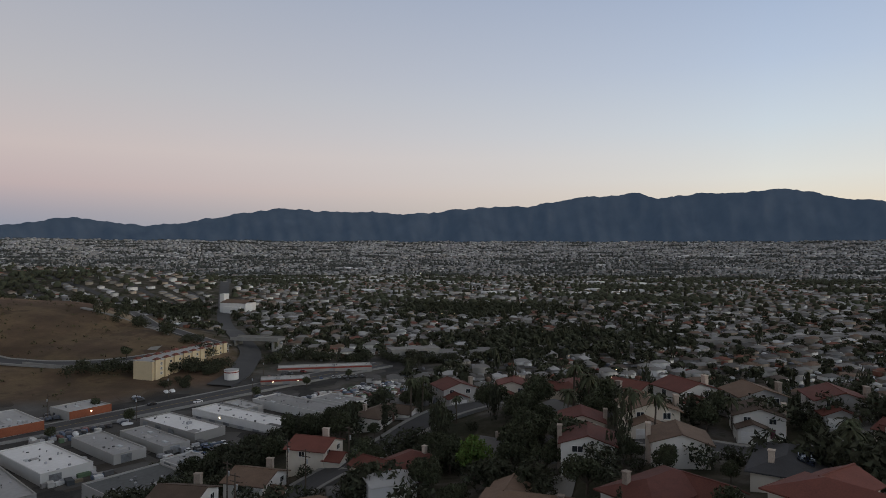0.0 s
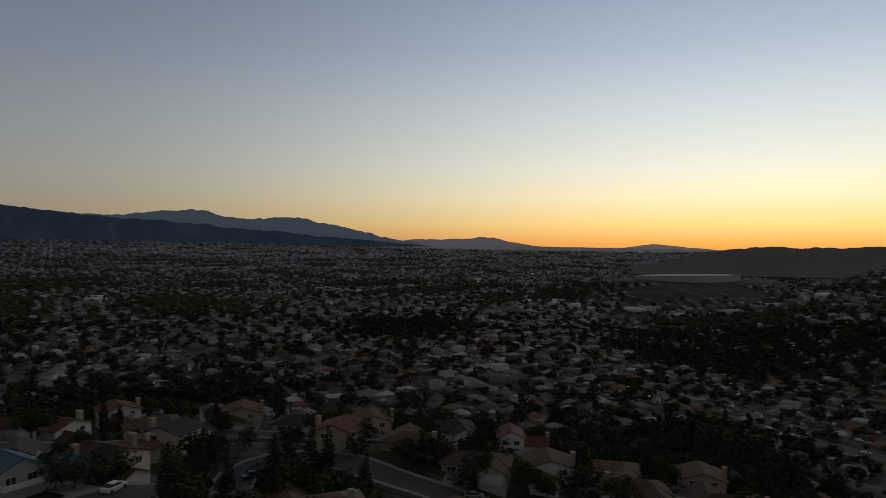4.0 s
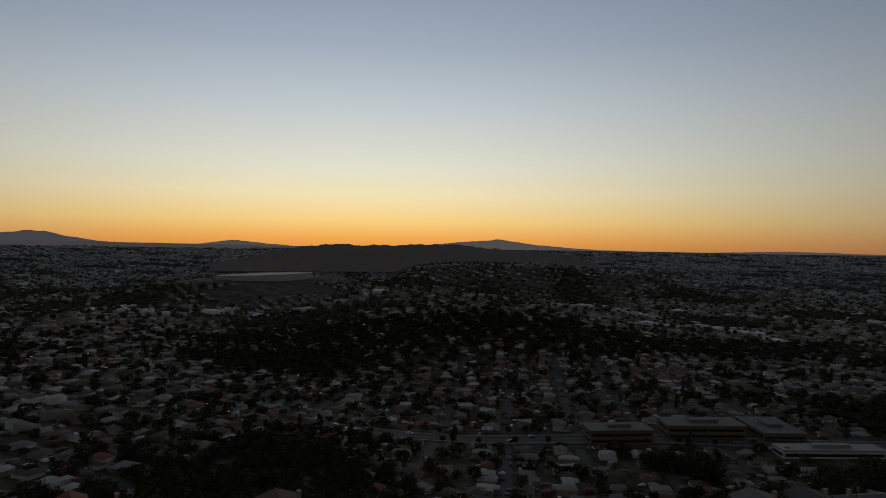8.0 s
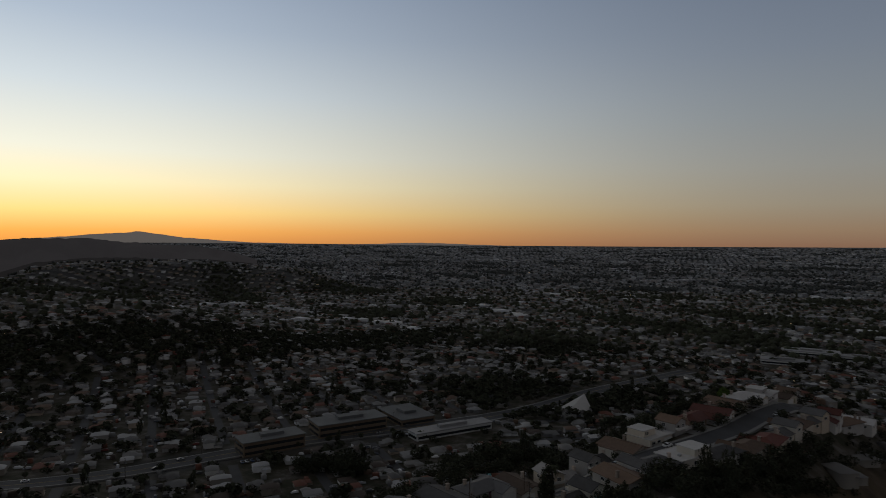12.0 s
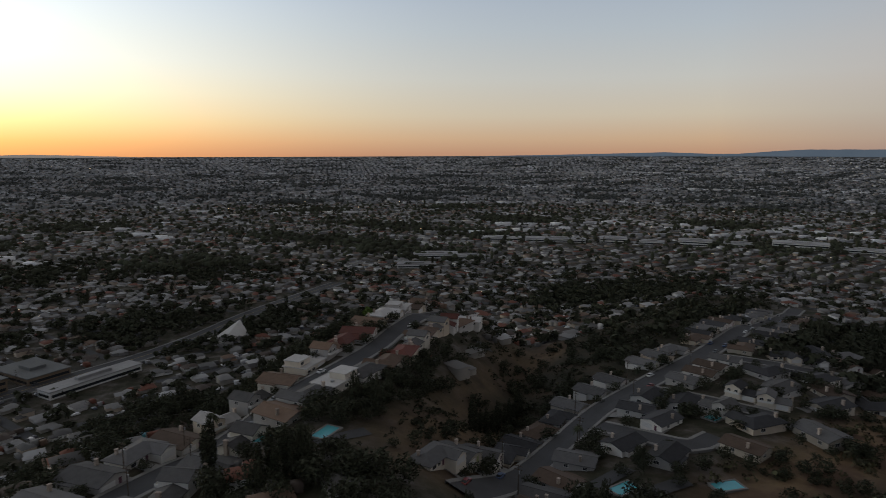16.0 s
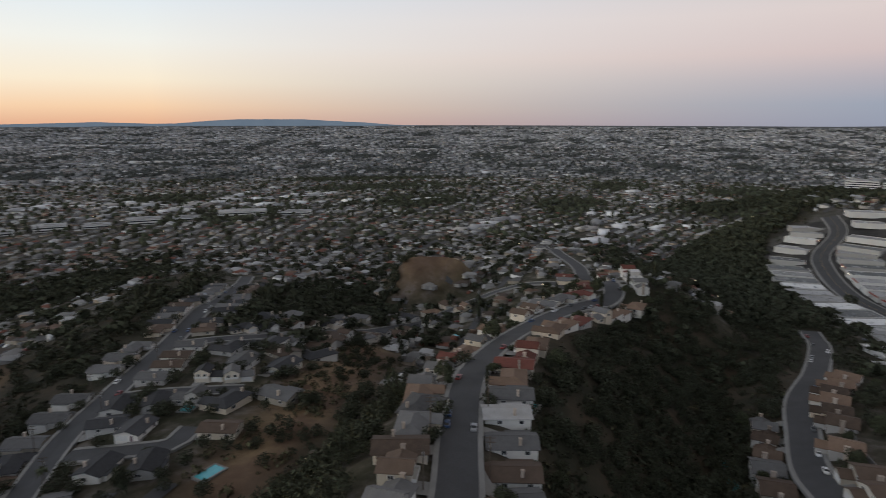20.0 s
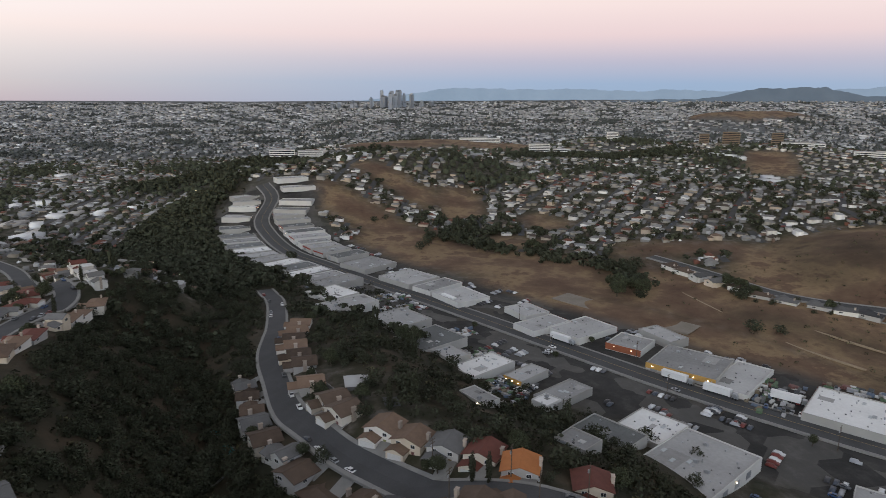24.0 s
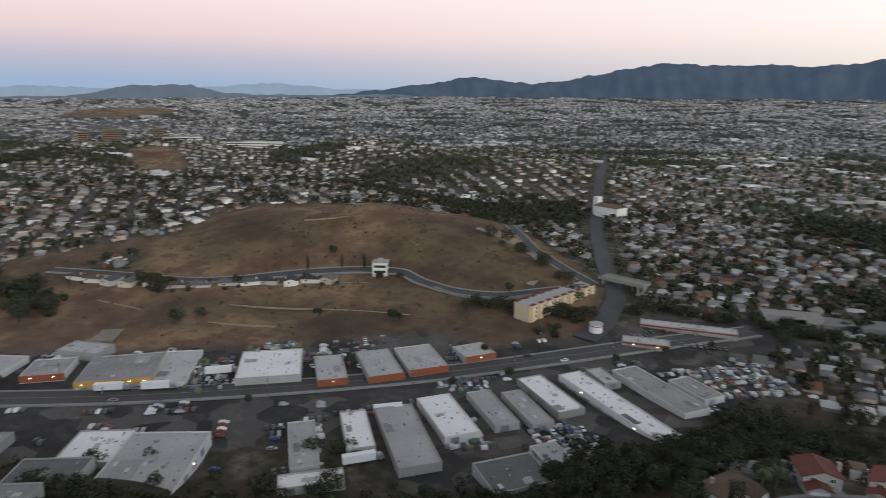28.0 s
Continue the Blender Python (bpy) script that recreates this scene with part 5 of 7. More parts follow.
# ---- trees, palms, scrub ----
BARK = mat("grey_brown_bark", (0.075, 0.058, 0.045), 0.3, 2.0, 0.95, grain=0.3, grain_scale=9)
LEAF = mat("dark_broad_leaves", (0.052, 0.057, 0.033), 0.2, 0.4, 0.9, grain=0.3, grain_scale=2.5, island=0.5, hue=0.05, spec=0.15)
FRESH = mat("fresh_green_leaves", (0.085, 0.125, 0.030), 0.2, 0.4, 0.9, grain=0.3, grain_scale=2.5, island=0.45, hue=0.06, spec=0.15)
NEEDLE = mat("dark_conifer_needles", (0.038, 0.040, 0.026), 0.2, 0.4, 0.95, grain=0.3, grain_scale=2.5, island=0.5, hue=0.05, spec=0.1)
DULL = mat("dry_olive_scrub", (0.070, 0.064, 0.038), 0.25, 0.3, 0.95, grain=0.3, grain_scale=2.0, island=0.6, hue=0.06, spec=0.1)
grnd = np.random.RandomState(21)


def leaf_cloud(lobes, count, size, corners=4):
    """Many small leaf sprays on the outsides of a few lobes (x, y, z, radius x, radius z)."""
    lobes = np.array(lobes, float)
    k = grnd.choice(len(lobes), count, p=lobes[:, 3] ** 2 / (lobes[:, 3] ** 2).sum())
    d = grnd.normal(size=(count, 3))
    d /= np.linalg.norm(d, axis=1)[:, None]
    r = grnd.uniform(0.62, 1.08, count)[:, None]
    c = lobes[k][:, :3] + d * r * np.stack([lobes[k][:, 3], lobes[k][:, 3], lobes[k][:, 4]], 1)
    a = grnd.normal(size=(count, 3))
    a /= np.linalg.norm(a, axis=1)[:, None]
    b = np.cross(a, d + 0.4 * grnd.normal(size=(count, 3)))
    b /= np.linalg.norm(b, axis=1)[:, None]
    s = size * grnd.uniform(0.6, 1.4, count)[:, None]
    v = np.stack([c - a * s, c + b * s * 0.8, c + a * s, c - b * s * 0.8][:corners], 1).reshape(-1, 3)
    f = np.arange(count * corners).reshape(-1, corners)
    return v.tolist(), [tuple(q) for q in f.tolist()]


def limb(p, q, r0, r1, n=6):
    p, q = Vector(p), Vector(q)
    t = (q - p).normalized()
    s = t.orthogonal().normalized()
    u = t.cross(s)
    v = [tuple(o + (s * math.cos(k * 2 * math.pi / n) + u * math.sin(k * 2 * math.pi / n)) * r) for o, r in ((p, r0), (q, r1)) for k in range(n)]
    return v, [(k, (k + 1) % n, n + (k + 1) % n, n + k) for k in range(n)]


TREES = {}
TREE_WORDS = {"broad": ("broad dark-leaved garden tree with an uneven crown", LEAF), "round": ("dense rounded evergreen street tree", LEAF), "wide": ("old spreading tree with gaps in its crown", LEAF), "fresh": ("bright green leafy tree", FRESH), "cypress": ("tall narrow dark cypress", NEEDLE), "pine": ("tall dark conifer with ragged branches", NEEDLE), "shrub": ("low rounded garden shrub", LEAF)}


def tree(kind, x, y, size=1.0):
    m = pose(x, y, gz(x, y) - 0.1, 0, 0, grnd.uniform(0, 360)) @ Matrix.Diagonal((size, size, size * grnd.uniform(0.88, 1.15), 1))
    if kind in TREES:
        c = copy_thing(TREES[kind], m)
        c.matrix_basis = m
        return c
    words, leaf = TREE_WORDS[kind]
    root = new("tree" if kind != "shrub" else "shrub")
    root.matrix_basis = m
    TREES[kind] = root
    if kind in ("broad", "fresh"):
        lobes = [(0, 0, 5.2, 2.6, 2.2), (1.8, 0.6, 4.3, 1.9, 1.6), (-1.7, 0.9, 4.5, 2.0, 1.6), (0.3, -1.9, 4.2, 1.9, 1.5), (0.6, 1.3, 6.4, 1.5, 1.3)]
        wood = [limb((0, 0, -0.4), (0, 0, 2.6), 0.28, 0.2)] + [limb((0, 0, 2.4), (a, b, c - 0.3), 0.14, 0.05) for a, b, c, *_ in lobes]
        crown = leaf_cloud(lobes, 2300, 0.225)
    elif kind == "round":
        lobes = [(0, 0, 3.8, 2.3, 1.9), (0.7, 0.3, 4.4, 1.5, 1.3), (-0.6, 0.5, 3.3, 1.7, 1.2)]
        wood = [limb((0, 0, -0.4), (0, 0, 2.4), 0.2, 0.15)] + [limb((0, 0, 2.2), (a, b, c), 0.1, 0.04) for a, b, c, *_ in lobes]
        crown = leaf_cloud(lobes, 1700, 0.19)
    elif kind == "wide":
        lobes = [(grnd.uniform(-3.4, 3.4), grnd.uniform(-3.4, 3.4), grnd.uniform(3.6, 7.0), grnd.uniform(1.4, 2.4), grnd.uniform(1.1, 1.9)) for _ in range(10)]
        wood = [limb((0, 0, -0.4), (0.2, 0, 2.4), 0.4, 0.3)] + [limb((0.2, 0, 2.2), (a, b, c - 0.3), 0.18, 0.05) for a, b, c, *_ in lobes]
        crown = leaf_cloud(lobes, 3400, 0.225)
    elif kind == "cypress":
        lobes = [(0, 0, 0.9 + 1.35 * k, 1.05 * math.sin(0.5 + 2.5 * k / 8) + 0.12, 1.0) for k in range(8)]
        wood = [limb((0, 0, -0.4), (0, 0, 9.5), 0.18, 0.05)]
        crown = leaf_cloud(lobes, 1700, 0.19)
    elif kind == "pine":
        lobes = [(grnd.uniform(-0.5, 0.5), grnd.uniform(-0.5, 0.5), 2.2 + 1.35 * k, 2.3 * (1 - k / 9.5) + 0.3, 0.75) for k in range(9)]
        wood = [limb((0, 0, -0.4), (0, 0, 13.5), 0.26, 0.05)]
        crown = leaf_cloud(lobes, 2200, 0.21)
    else:
        lobes = [(0, 0, 0.8, 1.0, 0.75), (0.8, 0.2, 0.6, 0.8, 0.55), (-0.6, 0.5, 0.6, 0.8, 0.6)]
        wood = [limb((0, 0, -0.3), (0, 0, 0.7), 0.08, 0.04)]
        crown = leaf_cloud(lobes, 200, 0.3)
    part("trunk", join(*wood), BARK, root)
    part("crown", crown, leaf, root)
    return tagged(root, words, "tree" if kind != "shrub" else "shrub", "garden trees")


PALM = []


def palm(x, y, size=1.0):
    m = pose(x, y, gz(x, y) - 0.1, 0, 0, grnd.uniform(0, 360)) @ Matrix.Diagonal((size, size, size, 1))
    if PALM:
        c = copy_thing(PALM[0], m)
        c.matrix_basis = m
        return c
    root = tagged(new("palm_tree"), "tall palm with a drooping head of fronds", "palm tree", "garden trees")
    root.matrix_basis = m
    PALM.append(root)
    part("trunk", join(limb((0, 0, -0.4), (0.1, 0, 4.5), 0.26, 0.19, 8), limb((0.1, 0, 4.4), (0.3, 0.1, 9.4), 0.19, 0.15, 8)), BARK, root)
    fv = []
    for k in range(30):
        a, up = k * 2.4, grnd.uniform(-0.5, 1.2)
        L = grnd.uniform(1.9, 2.6)
        w0 = None
        pts = [(0.3 + math.cos(a) * L * u, 0.1 + math.sin(a) * L * u, 9.3 + L * (up * u - 1.15 * u * u)) for u in (0, 0.35, 0.7, 1.0)]
        s = (-math.sin(a), math.cos(a))
        v = []
        for (px, py, pz), w in zip(pts, (0.06, 0.34, 0.28, 0.03)):
            v += [(px + s[0] * w, py + s[1] * w, pz - 0.12), (px, py, pz), (px - s[0] * w, py - s[1] * w, pz - 0.12)]
        f = [(3 * i + j, 3 * i + j + 1, 3 * i + j + 4, 3 * i + j + 3) for i in range(3) for j in range(2)]
        fv.append((v, f))
    part("fronds", join(*fv), LEAF, root)
    return root


# landmark trees
for x, y, s in [(92, 41, 0.95), (95, 38, 0.85), (104, 41, 0.9), (107, 38, 0.8), (121, 34, 1.0), (126, 36, 1.1), (130, 34, 1.0), (133, 30, 1.05), (134, 27, 0.95), (141, 8, 0.8), (121, 17, 0.8)]:
    tree("pine", x, y, s * 0.78)
for x, y, s in [(24, -148, 1.1), (26, -150, 1.2), (28, -147, 1.0), (30, -151, 1.1), (32, -148, 0.9), (48, -164, 1.5), (50, -166, 1.2), (-150, 34, 0.8), (-153, 30, 0.9), (-287, 332, 0.9), (-272, 338, 1.0), (-306, 318, 0.9), (-262, 342, 0.8)]:
    tree("cypress", x, y, s)
for k in range(16):
    tree("cypress", -28 - k * 1.6 + grnd.uniform(-1, 1), -214 - k * 2.2, grnd.uniform(0.8, 1.1))
for x, y, s in [(8, 122, 1.0), (146, 60, 0.6), (80, 46, 0.45), (12, -300, 0.8), (112, 40, 0.5)]:
    tree("fresh", x, y, s)
for x, y, s in [(34, 156, 1.25), (30, 142, 1.0), (38, 122, 1.0), (-6, 172, 1.1), (-3, 176, 1.0), (6, 166, 0.7), (60, 92, 0.8), (58, 124, 0.7), (-60, -196, 0.8), (56, -196, 0.9), (93, 100, 0.7)]:
    palm(x, y, s)
for x, y, s in [(22, 158, 1.2), (26, 162, 1.1), (16, 168, 1.0), (2, 158, 1.0), (22, 136, 1.1), (26, 118, 0.9), (16, 128, 1.1), (-14, 134, 1.0), (36, 142, 0.9), (-252, 270, 0.8), (-210, 284, 0.9), (-206, 287, 0.7), (-302, 341, 0.9), (-370, 246, 1.2), (-378, 240, 1.3), (-362, 250, 1.0), (-330, 276, 0.9), (-386, 168, 1.6), (-392, 176, 1.7), (-398, 170, 1.5), (-384, 182, 1.5), (-240, 336, 0.7), (-254, 330, 0.7), (-166, 349, 0.9), (-520, 146, 1.2), (-512, 150, 1.2), (-300, 28, 1.2), (-304, 22, 1.1), (-296, 24, 1.0)]:
    tree("wide", x, y, s)
SLOPE = []
CLUMPS = [(-575, 62, 4), (-560, 85, 4), (-540, 105, 4), (-530, 118, 3), (-505, 150, 3), (-452, 190, 3), (-436, 197, 4), (-405, 190, 4), (-385, 178, 3), (-365, 236, 3), (-404, 242, 2), (-640, 20, 2), (-310, 226, 2), (-545, 60, 2), (-212, 424, 3), (-186, 420, 3), (-332, 478, 4), (-362, 466, 4), (-300, 486, 4), (-252, 474, 3), (-150, 392, 3), (-168, 408, 3)]
# thick greenery below the summit, by the apartments and at the junction
for x, y, s in [(16, 118, 1.1), (20, 111, 1.0), (25, 105, 1.0), (10, 114, 1.0), (33, 106, 0.8), (30, 114, 0.9), (23, 160, 1.2), (58, 127, 0.8), (27, 150, 1.0), (70, 117, 0.8), (36, 98, 0.8), (62, 112, 0.8), (4, 108, 1.0), (22, 126, 0.9), (64, 96, 0.7), (-2, 116, 1.1), (-12, 122, 1.0), (-24, 168, 1.2), (-22, 184, 1.2), (-34, 176, 1.3), (-30, 190, 1.2), (-8, 186, 1.0), (-42, 166, 1.2), (-16, 196, 1.2), (-40, 184, 1.3)]:
    if off_street(x, y, 0.5) and room_for(x, y, 1.0):
        tree("wide" if s > 0.95 else "broad", x, y, s * 0.74)
for x, y, s in [(36, 148, 1.1), (41, 118, 0.9), (57, 86, 0.8)]:
    palm(x, y, s)
for k in range(30):
    x, y = -178 + k * 2.4 + grnd.uniform(-3, 3), 322 + k * 0.9 + grnd.uniform(-5, 5)
    if off_street(x, y, 1.0) and room_for(x, y, 0.0):
        SLOPE.append((x, y, grnd.uniform(4.6, 7.0)))
for k in range(34):
    x, y = -140 + grnd.uniform(0, 130), 372 + grnd.uniform(-6, 40)
    if off_street(x, y, 2.0) and room_for(x, y, 1.0):
        SLOPE.append((x, y, grnd.uniform(4.6, 7.4)))
for k in range(75):
    u = grnd.rand()
    x, y = -88 - u * 150 + grnd.uniform(-8, 8), -138 - u * 100 + grnd.uniform(-15, 15)
    if off_street(x, y, 1.0) and room_for(x, y, 1.0):
        SLOPE.append((x, y, grnd.uniform(2.0, 4.6)))
# trees scattered over the dry canyon side and round the knoll
for k in range(70):
    u = grnd.rand()
    x, y = -20 - u * 70 + grnd.uniform(-22, 22), -165 - u * 165 + grnd.uniform(-14, 14)
    if off_street(x, y, 1.5) and room_for(x, y, 1.5):
        SLOPE.append((x, y, grnd.uniform(2.4, 5.0)))
for k in range(60):
    x, y = -375 + grnd.uniform(-45, 35), -352 + grnd.uniform(-28, 22)
    if off_street(x, y, 1.5) and math.hypot(x + 390, y + 325) > 17:
        SLOPE.append((x, y, grnd.uniform(4.0, 7.5)))
# dark clumps on the slopes north of the work yards
for x, y, n in CLUMPS:
    for _ in range(n):
        tx, ty = x + grnd.uniform(-9, 9), y + grnd.uniform(-9, 9)
        if off_street(tx, ty, 0.5) and room_for(tx, ty, 0.5):
            SLOPE.append((tx, ty, grnd.uniform(5.0, 9.0)))
# the wooded bank above the work yards
for k in range(34):
    u = k / 33
    x, y = -128 + 138 * u + grnd.uniform(-7, 7), 112 + 128 * u ** 0.9 + grnd.uniform(-8, 8)
    if off_street(x, y, 1.0) and room_for(x, y, 2.0):
        tree(grnd.choice(["wide", "broad", "wide"]), x, y, grnd.uniform(0.5, 0.85))
# street and garden trees by the houses
count = 0
for x, y, g in list(PLACED):
    if not 4.2 < g < 6.7:
        continue
    for _ in range(4):
        a, d = grnd.uniform(0, 2 * math.pi), grnd.uniform(7.5, 13)
        tx, ty = x + d * math.sin(a), y + d * math.cos(a)
        if off_street(tx, ty, 1.0) and all((tx - q) ** 2 + (ty - w) ** 2 > (h + 1.6) ** 2 for q, w, h in PLACED):
            if count < 180 and grnd.rand() < 0.6:
                tree(grnd.choice(["broad", "round", "round", "shrub", "wide", "broad", "cypress"]), tx, ty, grnd.uniform(0.55, 1.05))
                count += 1
            else:
                SLOPE.append((tx, ty, grnd.uniform(2.2, 3.4) if ty > 60 else grnd.uniform(2.6, 5.4)))
# rounded street trees of the industrial road and the boulevard
for key, gap, ks in (("industrial", 15.5, range(10, 120, 7)), ("boulevard", 11.0, range(4, 90, 5))):
    ln = smooth_line(STREETS[key][0])
    for k in ks:
        if k + 1 < len(ln):
            t = (ln[k + 1] - ln[k]).normalized()
            for s in (-1, 1):
                q = ln[k] + Vector((t.y, -t.x)) * s * gap
                if grnd.rand() < 0.55 and all((q.x - a) ** 2 + (q.y - b) ** 2 > (h * 0.75) ** 2 for a, b, h in PLACED):
                    tree("round", q.x, q.y, grnd.uniform(0.6, 0.95))

# scrub in the canyons: bushes of every size as one growth
def scrub(name, label, zones, density, material, lo, hi, sprays):
    pts = []
    for w, line in zones:
        line = smooth_line(line, 3.0)
        area = len(line) * 3.0 * 2 * w
        for _ in range(int(area * density * (0.3 if line[0].length > 500 else 0.75 if line[0].y < -100 else 1.0))):
            p = line[grnd.randint(len(line))]
            q = (p.x + grnd.uniform(-w, w), p.y + grnd.uniform(-w, w))
            pts.append(q)
    pts = np.array(pts)
    ok = np.ones(len(pts), bool)
    for line, half in STREETS.values():
        ok &= near_line(pts[:, 0], pts[:, 1], line) > half + 2.5
    for a, b, g in PLACED:
        ok &= (pts[:, 0] - a) ** 2 + (pts[:, 1] - b) ** 2 > (g + 2) ** 2
    patch = np.sin(pts[:, 0] * 0.09 + 2 * np.sin(pts[:, 1] * 0.05)) * np.sin(pts[:, 1] * 0.08 + 1)
    ok &= grnd.rand(len(pts)) < 0.62 + 0.6 * patch
    pts = pts[ok]
    n = len(pts)
    base = terrain(pts[:, 0], pts[:, 1])
    rad = lo + (hi - lo) * grnd.rand(n) ** 2.2
    k = np.repeat(np.arange(n), sprays)
    d = grnd.normal(size=(n * sprays, 3))
    d /= np.linalg.norm(d, axis=1)[:, None]
    d[:, 2] = np.abs(d[:, 2]) * 1.1 - 0.15
    r = rad[k][:, None] * grnd.uniform(0.55, 1.1, (n * sprays, 1))
    c = np.stack([pts[k, 0], pts[k, 1], base[k] + rad[k] * 0.35], 1) + d * r
    a = grnd.normal(size=(n * sprays, 3))
    a /= np.linalg.norm(a, axis=1)[:, None]
    b = np.cross(a, d)
    s = rad[k][:, None] * grnd.uniform(0.16, 0.36, (n * sprays, 1))
    v = np.stack([c - a * s, c + b * s, c + a * s, c - b * s], 1).reshape(-1, 3)
    f = np.arange(len(v)).reshape(-1, 4)
    ob = mesh_ob(name, v, f, material)
    tagged(ob, label, "bushes", kind="stuff")


scrub("canyon_scrub", "dense dark scrub and bushes filling the canyons", SCRUB, 0.18, NEEDLE, 0.6, 2.9, 24)
scrub("dry_scrub", "dull olive bushes scattered over the slopes", SCRUB, 0.04, DULL, 0.5, 2.0, 20)
scrub("slope_scrub", "scattered dark bushes on the dry canyon side", [(30, [(-16, -150), (-30, -205), (-60, -270), (-85, -330)])], 0.085, NEEDLE, 0.6, 2.4, 28)
scrub("bank_scrub", "olive bushes on the ochre bank below the ridge houses", [(24, [(-98, -150), (-126, -166), (-150, -187), (-185, -205), (-236, -242)])], 0.1, DULL, 0.6, 2.4, 28)
scrub("hill_bushes", "sparse bushes and weeds on the dry hill", [(80, [(-370, 300), (-300, 380), (-210, 350)]), (40, [(-560, 180), (-420, 225), (-300, 240), (-215, 270)])], 0.04, DULL, 0.4, 1.8, 18)

strip("paved_slope", [(-396, 133), (-362, 156), (-322, 188)], -8, 9, 0.15, mat("weathered_gunite", (0.20, 0.175, 0.145), 0.3, 0.12, 0.95, grain=0.2, grain_scale=1.5), "pale weathered concrete slope behind the warehouses", 3)
TRACK = mat("bare_dirt_track", (0.26, 0.20, 0.135), 0.2, 0.2, 0.95, grain=0.2, grain_scale=2)
strip("track", [(-160, 366), (-163, 392), (-180, 418), (-205, 430), (-235, 432)], -2.4, 2.4, 0.12, CONCRETE, "pale access road up the dry hill", 1)
strip("track", [(-228, 436), (-212, 440), (-196, 432)], -5, 5, 0.1, TRACK, "pale bare-earth pad on the hill", 2)
strip("track", [(-330, 240), (-290, 262), (-250, 284), (-205, 296)], -0.5, 0.5, 0.06, TRACK, "pale dirt track across the dry slope", 1)
strip("track", [(-420, 205), (-360, 214), (-300, 226), (-262, 244)], -0.5, 0.5, 0.06, TRACK, "pale dirt track across the dry slope", 1)
strip("track", [(-360, 372), (-320, 392), (-285, 392), (-255, 378)], -0.5, 0.5, 0.06, TRACK, "pale dirt track across the dry slope", 1)

# ---- lawns and pools ----
GRASS = mat("park_lawn", (0.045, 0.068, 0.022), 0.25, 0.15, 0.95, grain=0.25, grain_scale=2.0)
strip("lawn", [(84, 42), (98, 36), (112, 32), (124, 30)], -9, 9, 0.1, GRASS, "mown green park lawn beside the street", 4)
WATER = mat("pool_water", (0.10, 0.42, 0.46), 0.1, 0.5, 0.06, spec=0.5)
POOLS = []
for x, y, turn in [(76, -204, 20), (19, -174, 60), (80, -201, 80), (-64, -163, 30), (-92, -160, 10), (-222, -50, 40), (-209, -46, 30), (-320, -244, 0), (-112, -206, 30), (36, -178, 10), (70, -186, 40), (-150, -88, 10), (118, -330, 0)]:
    m = pose(x, y, gz(x, y) + 0.25, 0, 0, turn)
    if POOLS:
        copy_thing(POOLS[0], m)
        continue
    root = tagged(new("swimming_pool"), "small turquoise swimming pool with pale coping", "pool", "garden pools")
    root.matrix_basis = m
    POOLS.append(root)
    part("coping", join(box(-4.6, -2.8, -1.2, 4.6, -2.2, 0.12), box(-4.6, 2.2, -1.2, 4.6, 2.8, 0.12), box(-4.6, -2.2, -1.2, -4.0, 2.2, 0.12), box(4.0, -2.2, -1.2, 4.6, 2.2, 0.12)), CONCRETE, root)
    part("water", box(-4.0, -2.2, -1.0, 4.0, 2.2, 0.0), WATER, root)

# ---- cars and trucks ----
TYRE = mat("tyre_rubber", (0.02, 0.02, 0.02), 0.1, 2.0, 0.9)
CAR_PAINT = {"white": mat("white_car_paint", (0.62, 0.62, 0.62), 0.04, 1.0, 0.3, spec=0.5), "silver": mat("silver_car_paint", (0.30, 0.31, 0.32), 0.04, 1.0, 0.35, 0.5), "black": mat("black_car_paint", (0.014, 0.014, 0.016), 0.04, 1.0, 0.25, spec=0.5), "red": mat("red_car_paint", (0.18, 0.018, 0.016), 0.04, 1.0, 0.3, spec=0.5), "blue": mat("blue_car_paint", (0.03, 0.06, 0.14), 0.04, 1.0, 0.3, spec=0.5), "grey": mat("grey_car_paint", (0.10, 0.105, 0.11), 0.04, 1.0, 0.35, 0.3)}
CARS = {}


def hull(sections):
    """A body skinned over cross-sections (x, half width, bottom, top), with rounded shoulders."""
    v, f = [], []
    for x, w, b, t in sections:
        v += [(x, -w, b), (x, -w, t - 0.12), (x, -w * 0.86, t), (x, w * 0.86, t), (x, w, t - 0.12), (x, w, b)]
    for i in range(len(sections) - 1):
        for k in range(6):
            f.append((i * 6 + k, i * 6 + (k + 1) % 6, (i + 1) * 6 + (k + 1) % 6, (i + 1) * 6 + k))
    n = len(v)
    return v, f + [tuple(range(5, -1, -1)), tuple(range(n - 6, n))]


def wheel_shape(r, w):
    v, f = cyl(0, 0, -w / 2, w / 2, r, r, 12)
    return [(x, z, y + r) for x, y, z in v], f


